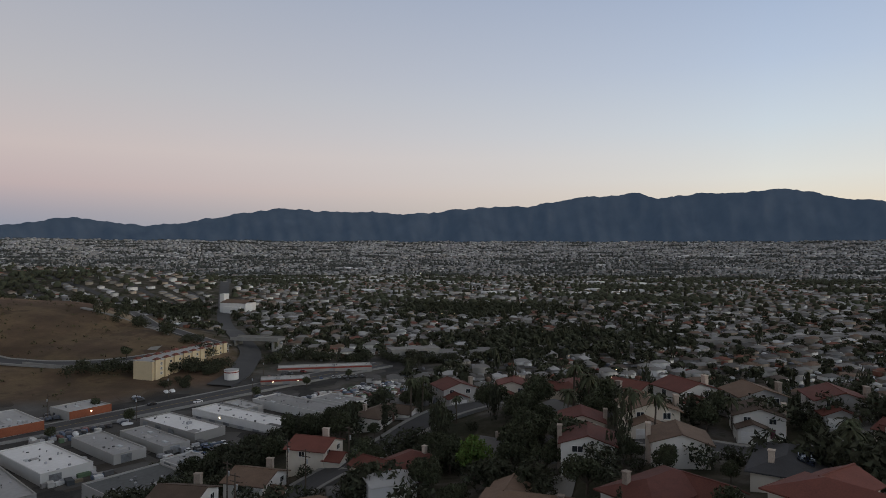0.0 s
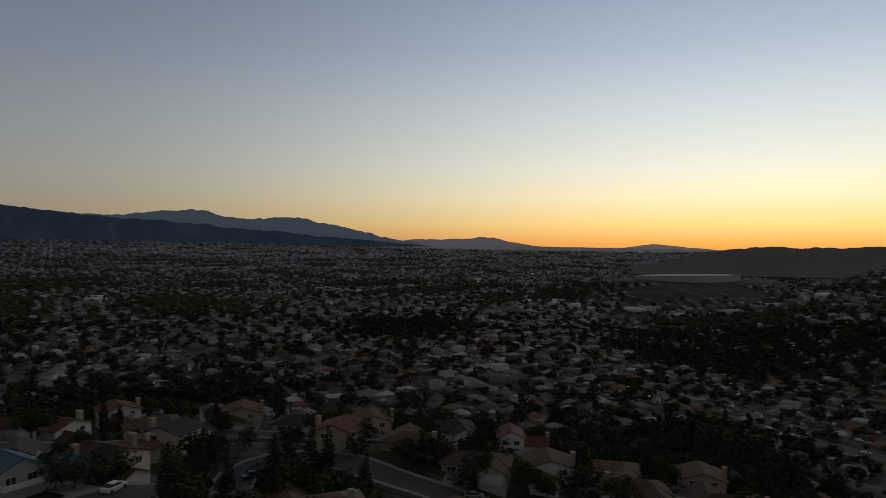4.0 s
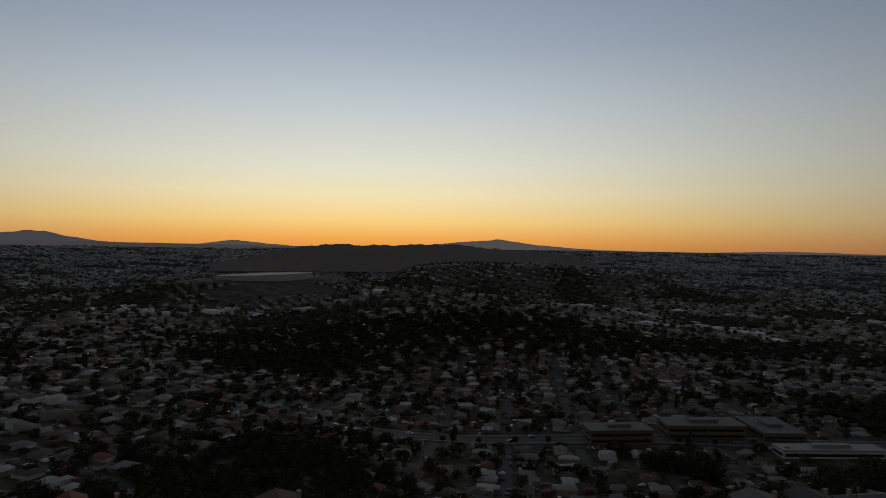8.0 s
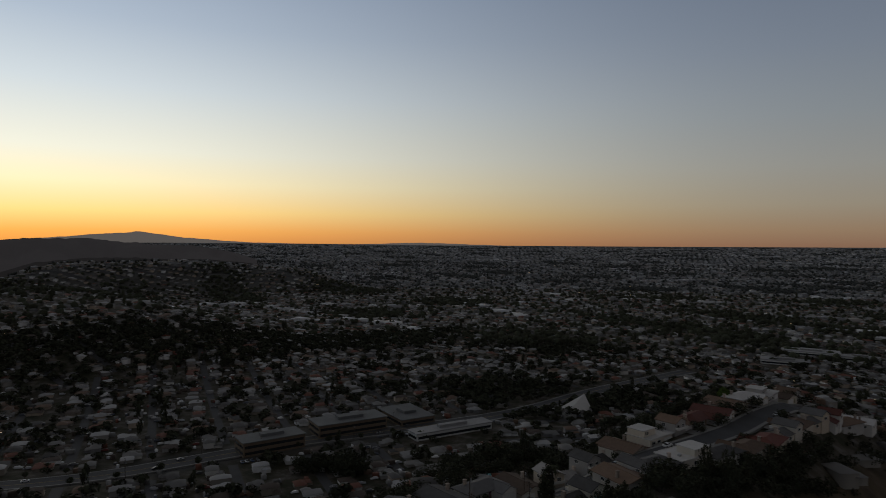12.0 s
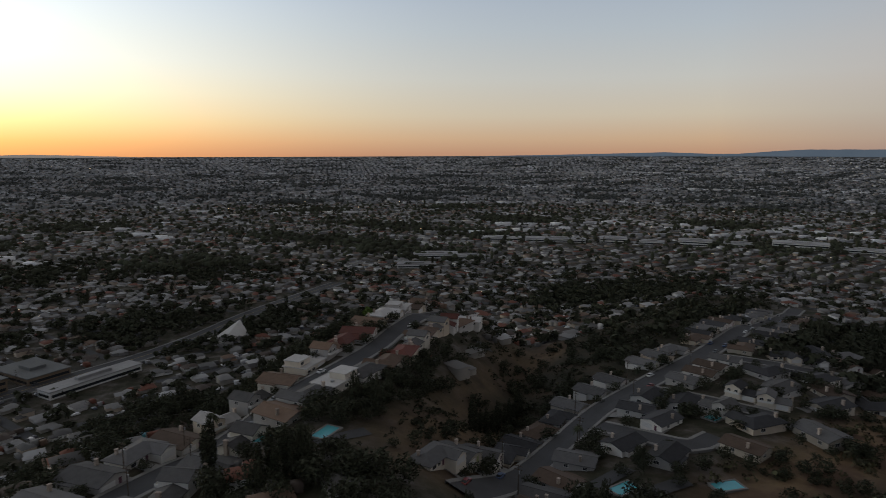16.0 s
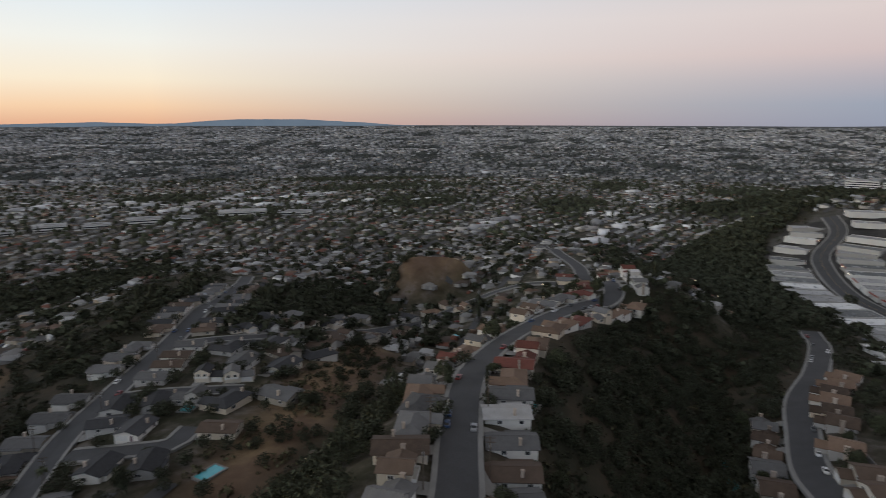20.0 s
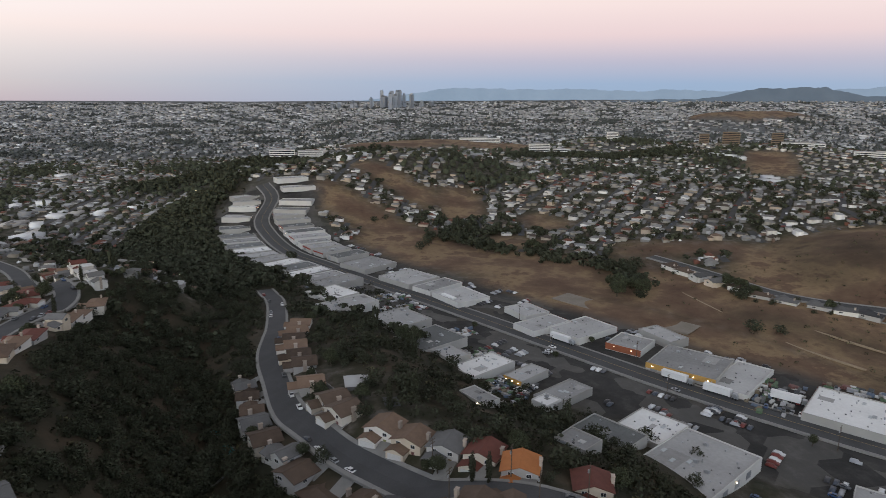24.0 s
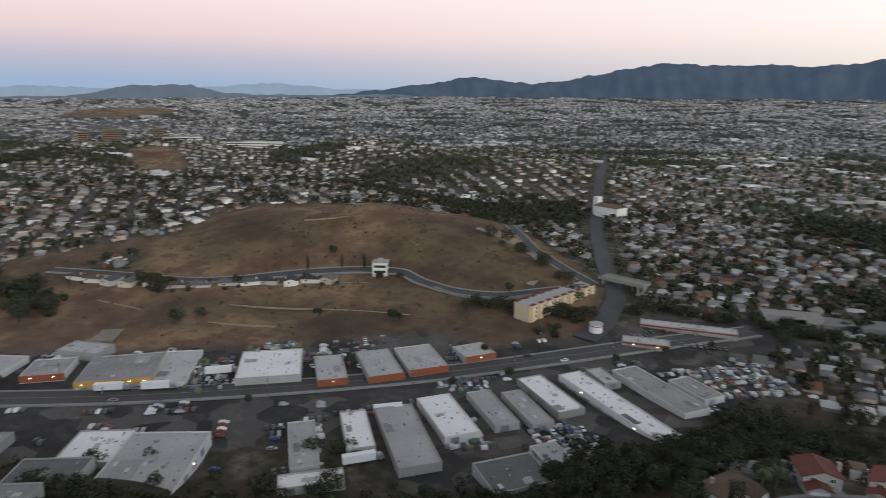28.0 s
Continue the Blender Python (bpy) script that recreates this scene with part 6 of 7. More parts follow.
def car(colour, x, y, turn):
    m = pose(x, y, gz(x, y) + 0.24, 0, 0, turn)
    if colour in CARS:
        return copy_thing(CARS[colour], m)
    root = tagged(new("car"), "%s parked car" % {"white": "plain white", "silver": "pale silver grey", "black": "shiny jet black", "red": "dark cherry red", "blue": "deep navy blue", "grey": "dull charcoal grey"}[colour], "car", "parked cars")
    root.matrix_basis = m
    root.scale = (0.88, 0.88, 0.88)
    CARS[colour] = root
    body = part("body", hull([(-2.25, 0.70, 0.35, 0.72), (-2.1, 0.86, 0.24, 0.84), (-1.2, 0.90, 0.2, 0.95), (1.6, 0.90, 0.2, 0.98), (2.1, 0.86, 0.24, 0.95), (2.25, 0.75, 0.36, 0.85)]), CAR_PAINT[colour], root, smooth=False)
    part("cabin_glass", hull([(-1.15, 0.80, 0.90, 0.96), (-0.45, 0.72, 0.90, 1.42), (1.0, 0.72, 0.90, 1.42), (1.75, 0.78, 0.90, 1.0)]), GLASS, root, "dark tinted glass")
    part("roof", hull([(-0.5, 0.70, 1.38, 1.46), (1.05, 0.70, 1.38, 1.46)]), CAR_PAINT[colour], root)
    w = None
    for sx in (-1.4, 1.4):
        for sy in (-0.84, 0.84):
            if w is None:
                w = part("wheel", wheel_shape(0.33, 0.22), TYRE, root, loc=(sx, sy, 0))
            else:
                again("wheel", w, root, (sx, sy, 0))
    return root


crnd = random.Random(17)
TINTS = ["white", "white", "silver", "silver", "black", "grey", "grey", "red", "blue"]
for key, chance, half in (("ridge", 0.34, 3.4), ("south_west", 0.3, 3.4), ("spur", 0.3, 3.0), ("west", 0.34, 3.3), ("north", 0.2, 2.8), ("east", 0.18, 2.9), ("industrial", 0.13, 5.2), ("boulevard", 0.1, 4.0)):
    ln = smooth_line(STREETS[key][0], 7.0)
    for k in range(1, min(len(ln) - 1, 50)):
        t = (ln[k + 1] - ln[k]).normalized()
        for s in (-1, 1):
            if crnd.random() < chance * 0.6:
                q = ln[k] + Vector((t.y, -t.x)) * s * half
                car(crnd.choice(TINTS), q.x, q.y, math.degrees(math.atan2(t.y, t.x)) + (180 if s < 0 else 0))
# rows in the yards
for x, y, dx, dy, n, _ in [(-165, 149, -2.4, 3.2, 5, 130), (-171, 128, -2.3, 3.0, 3, 130), (-155, 136, 2.0, 2.6, 3, 40), (-240, 180, 2.1, 2.6, 7, -40), (-232, 172, 2.1, 2.4, 6, 50), (-186, 226, 2.0, 2.6, 4, -40), (-205, 214, 1.6, 3.0, 3, 40), (-84, 214, 2.2, 2.2, 6, 45), (-76, 208, 2.2, 2.2, 6, 45), (-66, 198, 2.2, 2.4, 5, 50), (-90, 330, 2.0, 3.0, 9, 20), (-84, 336, 2.0, 3.0, 9, 20), (-60, 340, 3.0, 0.9, 8, 100), (-40, 262, 2.0, 2.6, 5, 45), (-250, 68, -2.2, 2.0, 6, 40), (-262, 60, -2.2, 2.0, 5, 40), (-360, 14, -2.2, 1.6, 5, 30), (-300, 95, -2.6, 1.8, 4, 60), (-44, 312, 2.6, 1.6, 8, 60), (-36, 304, 2.6, 1.6, 8, 60), (262, -280, -1.6, -2.4, 8, 40), (210, -362, -1.8, -2.2, 7, 40)]:
    for k in range(n):
        if crnd.random() < 0.85:
            car(crnd.choice(TINTS), x + dx * k + crnd.uniform(-0.3, 0.3), y + dy * k + crnd.uniform(-0.3, 0.3), math.degrees(math.atan2(dy, dx)) + 90 + crnd.uniform(-4, 4))
TRUCKS = []
for x, y, turn in [(-262, 146, 40), (-246, 158, 40), (-236, 184, 45), (-316, 108, 36), (-392, 58, 31), (-146, 196, 45), (-132, 160, 50)]:
    m = pose(x, y, gz(x, y) + 0.25, 0, 0, turn)
    if TRUCKS:
        copy_thing(TRUCKS[0], m)
        continue
    root = tagged(new("truck"), "white box trailer with its tractor unit at the kerb", "truck", "parked trucks")
    root.matrix_basis = m
    TRUCKS.append(root)
    part("trailer", join(box(-6.5, -1.25, 1.1, 5.5, 1.25, 3.9), box(-6.4, -1.2, 0.95, 5.4, 1.2, 1.1)), CAR_PAINT["white"], root)
    cab = part("cab", hull([(6.0, 1.15, 0.6, 2.9), (7.6, 1.15, 0.6, 2.8), (8.4, 1.1, 0.6, 1.7)]), CAR_PAINT["silver"], root)
    part("windscreen", box(7.62, -1.0, 1.75, 7.75, 1.0, 2.6), GLASS, cab, "dark windscreen")
    w = part("wheel", wheel_shape(0.5, 0.5), TYRE, root, loc=(-5.2, -0.95, 0))
    for sx, sy in ((-5.2, 0.95), (-4.0, -0.95), (-4.0, 0.95), (6.6, -0.95), (6.6, 0.95), (7.9, -0.95), (7.9, 0.95)):
        again("wheel", w, root, (sx, sy, 0))

# ---- poles along the streets ----
POLE = []
for key, gap, step, most in (("industrial", 13.0, 38.0, 16), ("south_west", 7.2, 38.0, 9), ("spur", 6.6, 40.0, 5), ("ridge", 7.0, 42.0, 9), ("west", 6.9, 40.0, 8), ("north", 6.4, 34.0, 6), ("boulevard", 9.6, 40.0, 9)):
    ln = smooth_line(STREETS[key][0], step)
    for k in range(1, min(len(ln) - 1, most)):
        t = (ln[k + 1] - ln[k]).normalized()
        q = ln[k] + Vector((t.y, -t.x)) * gap * (1 if k % 2 else -1)
        m = pose(q.x, q.y, gz(q.x, q.y), 0, 0, math.degrees(math.atan2(t.y, t.x)))
        if POLE:
            copy_thing(POLE[0], m)
            continue
        root = tagged(new("utility_pole"), "weathered wooden utility pole with crossarms", "utility pole", "utility poles")
        root.matrix_basis = m
        POLE.append(root)
        part("pole", cyl(0, 0, -0.5, 10.5, 0.16, 0.11, 8), BARK, root)
        for z in (9.0, 10.0):
            part("crossarm", box(-0.07, -1.2, z, 0.07, 1.2, z + 0.14), BARK, root)
        part("transformer", cyl(0.3, 0, 7.6, 8.5, 0.24, 0.24, 10), METAL, root, "grey transformer can")


# ---- walls on the dry hill, the far reservoir ----
def wall_line(pts, h, thick, label):
    ln = smooth_line(pts, 3.0)
    v, f = [], []
    for i, p in enumerate(ln):
        t = (ln[min(i + 1, len(ln) - 1)] - ln[max(i - 1, 0)]).normalized()
        s = Vector((t.y, -t.x)) * thick / 2
        z = gz(p.x, p.y)
        v += [(p.x - s.x, p.y - s.y, z - 1), (p.x - s.x, p.y - s.y, z + h), (p.x + s.x, p.y + s.y, z + h), (p.x + s.x, p.y + s.y, z - 1)]
    for i in range(len(ln) - 1):
        f += [(4 * i + a, 4 * i + (a + 1) % 4, 4 * i + 4 + (a + 1) % 4, 4 * i + 4 + a) for a in range(4)]
    return tagged(mesh_ob("retaining_wall", v, f, CONCRETE), label, "wall", kind="structure")


wall_line([(-212, 334), (-190, 330), (-170, 336), (-152, 352)], 1.6, 0.4, "pale retaining wall along the hill road")
wall_line([(-322, 284), (-290, 306), (-258, 322), (-226, 326)], 0.8, 0.3, "low pale terrace wall below the hill houses")
wall_line([(-112, 66), (-132, 96), (-120, 118)], 1.0, 0.3, "pale garden wall behind the houses")
wall_line([(-258, -20), (-236, -16), (-216, -8)], 1.4, 0.3, "pale garden wall behind the houses")
wall_line([(-182, -52), (-215, -32), (-250, -44)], 0.1, 0.2, "low kerb wall at the canyon edge")
# Sky mirrored in the water, put in as a pale matte disc.
RES = mat("reservoir_sky_reflection", (0.40, 0.39, 0.37), 0.12, 0.02, 0.8)
root = tagged(new("reservoir"), "broad reservoir on a far hilltop, its sky reflection painted pale", "reservoir")
root.matrix_basis = pose(1345, -455, gz(1345, -455) + 5.0, 0, 0, 30)
v, f = cyl(0, 0, -12, 3.0, 1, 1, 36)
part("cover", ([(x * 60, y * 135, z) for x, y, z in v], f), RES, root)
part("rim", join(*[([(x * 60 * a, y * 135 * a, z2) for x, y, z2 in [(p[0], p[1], zz) for p, zz in zip(v, [3.0] * 36 + [4.0] * 36)]], f[:36]) for a in (1.0, 0.985)]), CONCRETE, root)

# ---- the city beyond: houses, sheds and trees out to the horizon ----
frnd = np.random.RandomState(3)


def free(x, y):
    ok = np.ones(len(x), bool)
    for pts, half in STREETS.values():
        ok &= near_line(x, y, pts) > half + 9
    ok &= mask(x, y, DRY) < 0.3
    ok &= mask(x, y, SCRUB) < 0.25
    ok &= mask(x, y, PAVED) < 0.3
    for a, b, g in PLACED:
        ok &= (x - a) ** 2 + (y - b) ** 2 > (g + 6.5) ** 2
    return ok


def lots(r0, r1, pitch, row, cell):
    """House lots in rows along streets, each district turned its own way."""
    xs, ys, ts = [], [], []
    n = int(r1 / cell) + 1
    for i in range(-n, n + 1):
        for j in range(-n, n + 1):
            cx, cy = i * cell, j * cell
            if not r0 - cell < math.hypot(cx, cy) < r1 + cell:
                continue
            turn = radians((20, -14, 33, 5, -40)[(i * 7 + j * 13) % 5])
            u = np.arange(-cell * 0.72, cell * 0.72, pitch)
            v = np.arange(-row * round(cell * 0.72 / row), cell * 0.72, row)
            v = np.concatenate([v + 11.5, v + row - 11.5])
            U, V = np.meshgrid(u, v)
            U, V = U.ravel(), V.ravel()
            side = np.where((V % row) < row / 2, 0.0, math.pi)
            U = U + frnd.uniform(-3.5, 3.5, U.shape)
            V = V + frnd.uniform(-3.0, 3.0, V.shape)
            X = cx + U * math.cos(turn) - V * math.sin(turn)
            Y = cy + U * math.sin(turn) + V * math.cos(turn)
            inside = (np.abs(X - cx) <= cell / 2) & (np.abs(Y - cy) <= cell / 2)
            xs.append(X[inside]), ys.append(Y[inside]), ts.append(turn + side[inside] + np.where(frnd.rand(inside.sum()) < 0.4, math.pi / 2, 0.0))
    x, y, t = np.concatenate(xs), np.concatenate(ys), np.concatenate(ts)
    r = np.hypot(x, y)
    k = (r > r0) & (r < r1)
    return x[k], y[k], t[k]


def lanes(r0, r1, row, cell, step, half):
    """Quads of the side streets between the rows of lots."""
    quads = []
    n = int(r1 / cell) + 1
    for i in range(-n, n + 1):
        for j in range(-n, n + 1):
            cx, cy = i * cell, j * cell
            if not r0 - cell < math.hypot(cx, cy) < r1 + cell:
                continue
            turn = radians((20, -14, 33, 5, -40)[(i * 7 + j * 13) % 5])
            U, V = np.meshgrid(np.arange(-cell * 0.72, cell * 0.72, step), np.arange(-row * round(cell * 0.72 / row), cell * 0.72, row))
            U, V = U.ravel(), V.ravel()
            Q = np.stack([np.stack([U, V - half], 1), np.stack([U + step, V - half], 1), np.stack([U + step, V + half], 1), np.stack([U, V + half], 1)], 1)
            X = cx + Q[..., 0] * math.cos(turn) - Q[..., 1] * math.sin(turn)
            Y = cy + Q[..., 0] * math.sin(turn) + Q[..., 1] * math.cos(turn)
            inside = (np.abs(X.mean(1) - cx) <= cell / 2) & (np.abs(Y.mean(1) - cy) <= cell / 2)
            quads.append(np.stack([X, Y], -1)[inside])
    q = np.concatenate(quads)
    m = q.mean(1)
    r = np.hypot(m[:, 0], m[:, 1])
    k = (r > r0) & (r < r1) & free(m[:, 0], m[:, 1])
    q = q[k]
    z = terrain(q[..., 0], q[..., 1]) + 0.18
    ob = mesh_ob("side_streets", np.concatenate([q, z[..., None]], -1).reshape(-1, 3), np.arange(len(q) * 4).reshape(-1, 4), ASPHALT)
    tagged(ob, "grey asphalt side streets between rows of houses", "streets", kind="stuff")


def many(name, label, category, x, y, z, turn, scale, unit_v, unit_f, material, smooth=False, jitter=0.0):
    """One mesh of many copies of a small shape."""
    n, m = len(x), len(unit_v)
    v = np.repeat(np.asarray(unit_v, float)[None], n, 0)
    if jitter:
        v = v * (1 + frnd.uniform(-jitter, jitter, (n, m, 1)))
    v = v * scale[:, None, :]
    c, s = np.cos(turn)[:, None], np.sin(turn)[:, None]
    out = np.stack([v[..., 0] * c - v[..., 1] * s + x[:, None], v[..., 0] * s + v[..., 1] * c + y[:, None], v[..., 2] + z[:, None]], -1).reshape(-1, 3)
    sizes = np.array([len(f) for f in unit_f])
    flat_f = np.concatenate([np.array(f) for f in unit_f])
    loops = (flat_f[None, :] + (np.arange(n) * m)[:, None]).ravel()
    me = bpy.data.meshes.new(name)
    me.vertices.add(n * m)
    me.vertices.foreach_set("co", out.ravel())
    me.loops.add(len(loops))
    me.loops.foreach_set("vertex_index", loops.astype(np.int32))
    total = np.tile(sizes, n)
    me.polygons.add(len(total))
    me.polygons.foreach_set("loop_start", np.concatenate([[0], np.cumsum(total)[:-1]]).astype(np.int32))
    me.update(calc_edges=True)
    me.materials.append(material)
    me.validate()
    if smooth:
        me.polygons.foreach_set("use_smooth", [True] * len(me.polygons))
    ob = new(name, me)
    return tagged(ob, label, category, kind="stuff")


FAR_WALL = palette("far_house_walls", [(0.30, 0.285, 0.26), (0.54, 0.52, 0.49), (0.25, 0.22, 0.18), (0.40, 0.33, 0.26), (0.68, 0.67, 0.65), (0.20, 0.195, 0.19), (0.28, 0.26, 0.23)], 0.9, 0.15, 0.05)
# Next two palettes: haze over the far plain put in as paler greys.
HAZED_WALL = palette("hazed_plain_walls", [(0.34, 0.34, 0.34), (0.46, 0.46, 0.46), (0.28, 0.275, 0.265), (0.38, 0.36, 0.335), (0.56, 0.56, 0.565), (0.26, 0.26, 0.262), (0.34, 0.33, 0.32)], 0.9, 0.15, 0.05)
HAZED_ROOF = palette("hazed_plain_roofs", [(0.135, 0.138, 0.142), (0.17, 0.173, 0.177), (0.21, 0.213, 0.217), (0.14, 0.13, 0.125), (0.19, 0.165, 0.152), (0.175, 0.132, 0.12), (0.32, 0.323, 0.327), (0.25, 0.253, 0.257), (0.15, 0.153, 0.157)], 0.9, 0.2, 0.1)
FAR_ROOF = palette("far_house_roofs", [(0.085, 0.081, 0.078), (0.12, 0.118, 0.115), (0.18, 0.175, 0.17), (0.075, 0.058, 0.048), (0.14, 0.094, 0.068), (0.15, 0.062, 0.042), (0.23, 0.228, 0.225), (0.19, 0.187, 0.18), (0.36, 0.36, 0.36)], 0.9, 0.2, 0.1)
WALL_V, WALL_F = box(-0.5, -0.5, -0.6, 0.5, 0.5, 1.0)
WALL_F = WALL_F[2:]
HIP_V, HIP_F = [(-0.54, -0.56, 0), (0.54, -0.56, 0), (0.54, 0.56, 0), (-0.54, 0.56, 0), (-0.22, 0, 0.55), (0.22, 0, 0.55)], [(0, 1, 5, 4), (1, 2, 5), (2, 3, 4, 5), (3, 0, 4)]
ICO = [(0, 0, 1), (0.894, 0, 0.447), (0.276, 0.851, 0.447), (-0.724, 0.526, 0.447), (-0.724, -0.526, 0.447), (0.276, -0.851, 0.447), (0.724, 0.526, -0.447), (-0.276, 0.851, -0.447), (-0.894, 0, -0.447), (-0.276, -0.851, -0.447), (0.724, -0.526, -0.447), (0, 0, -1)]
ICO_F = [(0, 1, 2), (0, 2, 3), (0, 3, 4), (0, 4, 5), (0, 5, 1), (1, 6, 2), (2, 7, 3), (3, 8, 4), (4, 9, 5), (5, 10, 1), (2, 6, 7), (3, 7, 8), (4, 8, 9), (5, 9, 10), (1, 10, 6)]
FOLIAGE = mat("far_tree_foliage", (0.046, 0.049, 0.032), 0.3, 0.3, 0.95, grain=0.4, grain_scale=1.2, island=0.45, hue=0.05, spec=0.1)
FLAT_ROOF = palette("far_flat_roofs", [(0.50, 0.50, 0.51), (0.34, 0.34, 0.35), (0.62, 0.62, 0.63), (0.24, 0.24, 0.245), (0.40, 0.375, 0.35), (0.70, 0.70, 0.70)], 0.85, 0.15, 0.05)


CAR_MIX = palette("parked_car_paint", [(0.55, 0.55, 0.56), (0.03, 0.03, 0.033), (0.30, 0.31, 0.33), (0.65, 0.65, 0.65), (0.06, 0.07, 0.09), (0.10, 0.10, 0.11), (0.045, 0.045, 0.05), (0.14, 0.035, 0.03)], 0.35, 0.05, 0.02)
CAR_V = [(-0.5, -0.5, 0.15), (0.5, -0.5, 0.15), (0.5, 0.5, 0.15), (-0.5, 0.5, 0.15), (-0.5, -0.5, 0.6), (0.5, -0.5, 0.55), (0.5, 0.5, 0.55), (-0.5, 0.5, 0.6), (-0.34, -0.4, 1.0), (0.14, -0.4, 1.0), (0.14, 0.4, 1.0), (-0.34, 0.4, 1.0), (0.27, -0.47, 0.58), (0.27, 0.47, 0.58)]
CAR_F = [(0, 1, 5, 12, 4), (2, 3, 7, 13, 6), (1, 2, 6, 5), (3, 0, 4, 7), (5, 6, 13, 12), (12, 13, 10, 9), (9, 10, 11, 8), (8, 11, 7, 4), (4, 12, 9, 8), (13, 7, 11, 10)]


SPRAY_V, SPRAY_F = leaf_cloud([(0, 0, 0, 0.85, 0.8), (0.5, 0.2, 0.25, 0.6, 0.55), (-0.45, 0.35, -0.1, 0.6, 0.5), (0.05, -0.5, 0.1, 0.55, 0.6)], 340, 0.15, 3)
MID_V, MID_F = leaf_cloud([(0, 0, 0, 0.8, 0.75), (0.45, 0.2, 0.2, 0.55, 0.5), (-0.4, 0.3, -0.1, 0.55, 0.5)], 44, 0.32)


# Outermost roofs and far trees: base colour paled to imitate haze.
HAZED_OUTER_ROOF = palette("hazed_outer_roofs", [(0.21, 0.215, 0.222), (0.25, 0.255, 0.262), (0.29, 0.295, 0.30), (0.34, 0.345, 0.352), (0.24, 0.235, 0.23), (0.42, 0.425, 0.43)], 0.9, 0.2, 0.1)
HAZED_TREE = mat("hazed_plain_trees", (0.068, 0.073, 0.068), 0.3, 0.3, 0.95, grain=0.3, grain_scale=1.2, island=0.4, hue=0.04, spec=0.1)


def district(r0, r1, pitch, row, cell, tag, keep, trees, tree_v, tree_f, tree_size):
    x, y, t = lots(r0, r1, pitch, row, cell)
    ok = free(x, y)
    wood = np.sin(x * 0.011 + 2 * np.sin(y * 0.006)) * np.sin(y * 0.013 + 1.0 + 1.5 * np.sin(x * 0.005))
    ok &= (frnd.rand(len(x)) < keep) & (wood < 0.68)
    hx, hy, ht = x[ok], y[ok], t[ok]
    z = terrain(hx, hy)
    n = len(hx)
    size = np.stack([frnd.uniform(10, 15, n), frnd.uniform(7.5, 11, n), np.where(frnd.rand(n) < 0.25, 5.2, frnd.uniform(2.6, 3.4, n))], 1) * (pitch / 19.5)
    # outer districts take the haze-paled walls, roofs and trees
    many("far_houses", "rows of small stucco houses in the " + tag, "houses", hx, hy, z, ht, size, WALL_V, WALL_F, FAR_WALL if r1 < 2000 else HAZED_WALL)
    many("far_roofs", "low-pitched roofs of the houses in the " + tag, "roofs", hx, hy, z + size[:, 2] - 0.05, ht, size * [1, 1, 0.2] + [0, 0, 2.2], HIP_V, HIP_F, FAR_ROOF if r1 < 2000 else HAZED_ROOF if r1 < 4000 else HAZED_OUTER_ROOF)
    if r1 < 1000:
        # a lower wing beside each house
        sd = np.where(frnd.rand(n) < 0.5, 1.0, -1.0)
        ou, ov = sd * size[:, 0] * 0.28, -size[:, 1] * frnd.uniform(0.55, 0.75, n)
        wx, wy = hx + ou * np.cos(ht) - ov * np.sin(ht), hy + ou * np.sin(ht) + ov * np.cos(ht)
        ws = np.stack([frnd.uniform(5, 7.5, n), frnd.uniform(5, 8, n), frnd.uniform(2.3, 2.9, n)], 1) * (pitch / 19.5)
        many("far_houses", "garage wings of the houses in the " + tag, "houses", wx, wy, z, ht, ws, WALL_V, WALL_F, FAR_WALL)
        many("far_roofs", "garage roofs of the houses in the " + tag, "roofs", wx, wy, z + ws[:, 2] - 0.05, ht + np.pi / 2, ws * [1, 1, 0.2] + [0, 0, 1.6], HIP_V, HIP_F, FAR_ROOF)
    if r1 < 1000:
        # sheds, awnings and parked cars in the yards
        for name, label, cat, lo, hi, count, shape_mat in (("yard_sheds", "small sheds and awnings in the back yards", "sheds", (2.0, 1.8, 1.7), (5.0, 3.6, 2.3), 1.2, FAR_ROOF), ("yard_cars", "parked cars on drives and side streets", "cars", (3.6, 1.5, 1.1), (4.3, 1.7, 1.45), 1.3, CAR_MIX)):
            q = int(n * count)
            pk = frnd.randint(0, n, q)
            d, a = frnd.uniform(7.5, 14, q), frnd.uniform(0, 2 * np.pi, q)
            ux, uy = hx[pk] + d * np.cos(a), hy[pk] + d * np.sin(a)
            clear = np.ones(q, bool)
            for pts, half in STREETS.values():
                clear &= near_line(ux, uy, pts) > half + 3
            clear &= mask(ux, uy, DRY) < 0.3
            ux, uy, pk = ux[clear], uy[clear], pk[clear]
            ss = frnd.uniform(lo, hi, (len(ux), 3))
            many(name, label, cat, ux, uy, terrain(ux, uy) + 0.1, ht[pk] + np.where(frnd.rand(len(ux)) < 0.5, 0, np.pi / 2), ss, CAR_V if cat == "cars" else WALL_V, CAR_F if cat == "cars" else box(0, 0, 0, 1, 1, 1)[1], shape_mat)
    # trees between the houses, thicker where a dell is wooded
    q = int(n * trees)
    pick = frnd.randint(0, len(x), q * 2)
    tx = x[pick] + frnd.uniform(-pitch * 0.7, pitch * 0.7, q * 2)
    ty = y[pick] + frnd.uniform(-pitch * 0.9, pitch * 0.9, q * 2)
    w2 = np.sin(tx * 0.011 + 2 * np.sin(ty * 0.006)) * np.sin(ty * 0.013 + 1.0 + 1.5 * np.sin(tx * 0.005))
    grow = (frnd.rand(q * 2) < 0.35 + 0.65 * np.clip(w2 * 1.6, 0, 1)) & (np.hypot(tx, ty) > r0)
    for pts, half in STREETS.values():
        grow &= near_line(tx, ty, pts) > half + 3
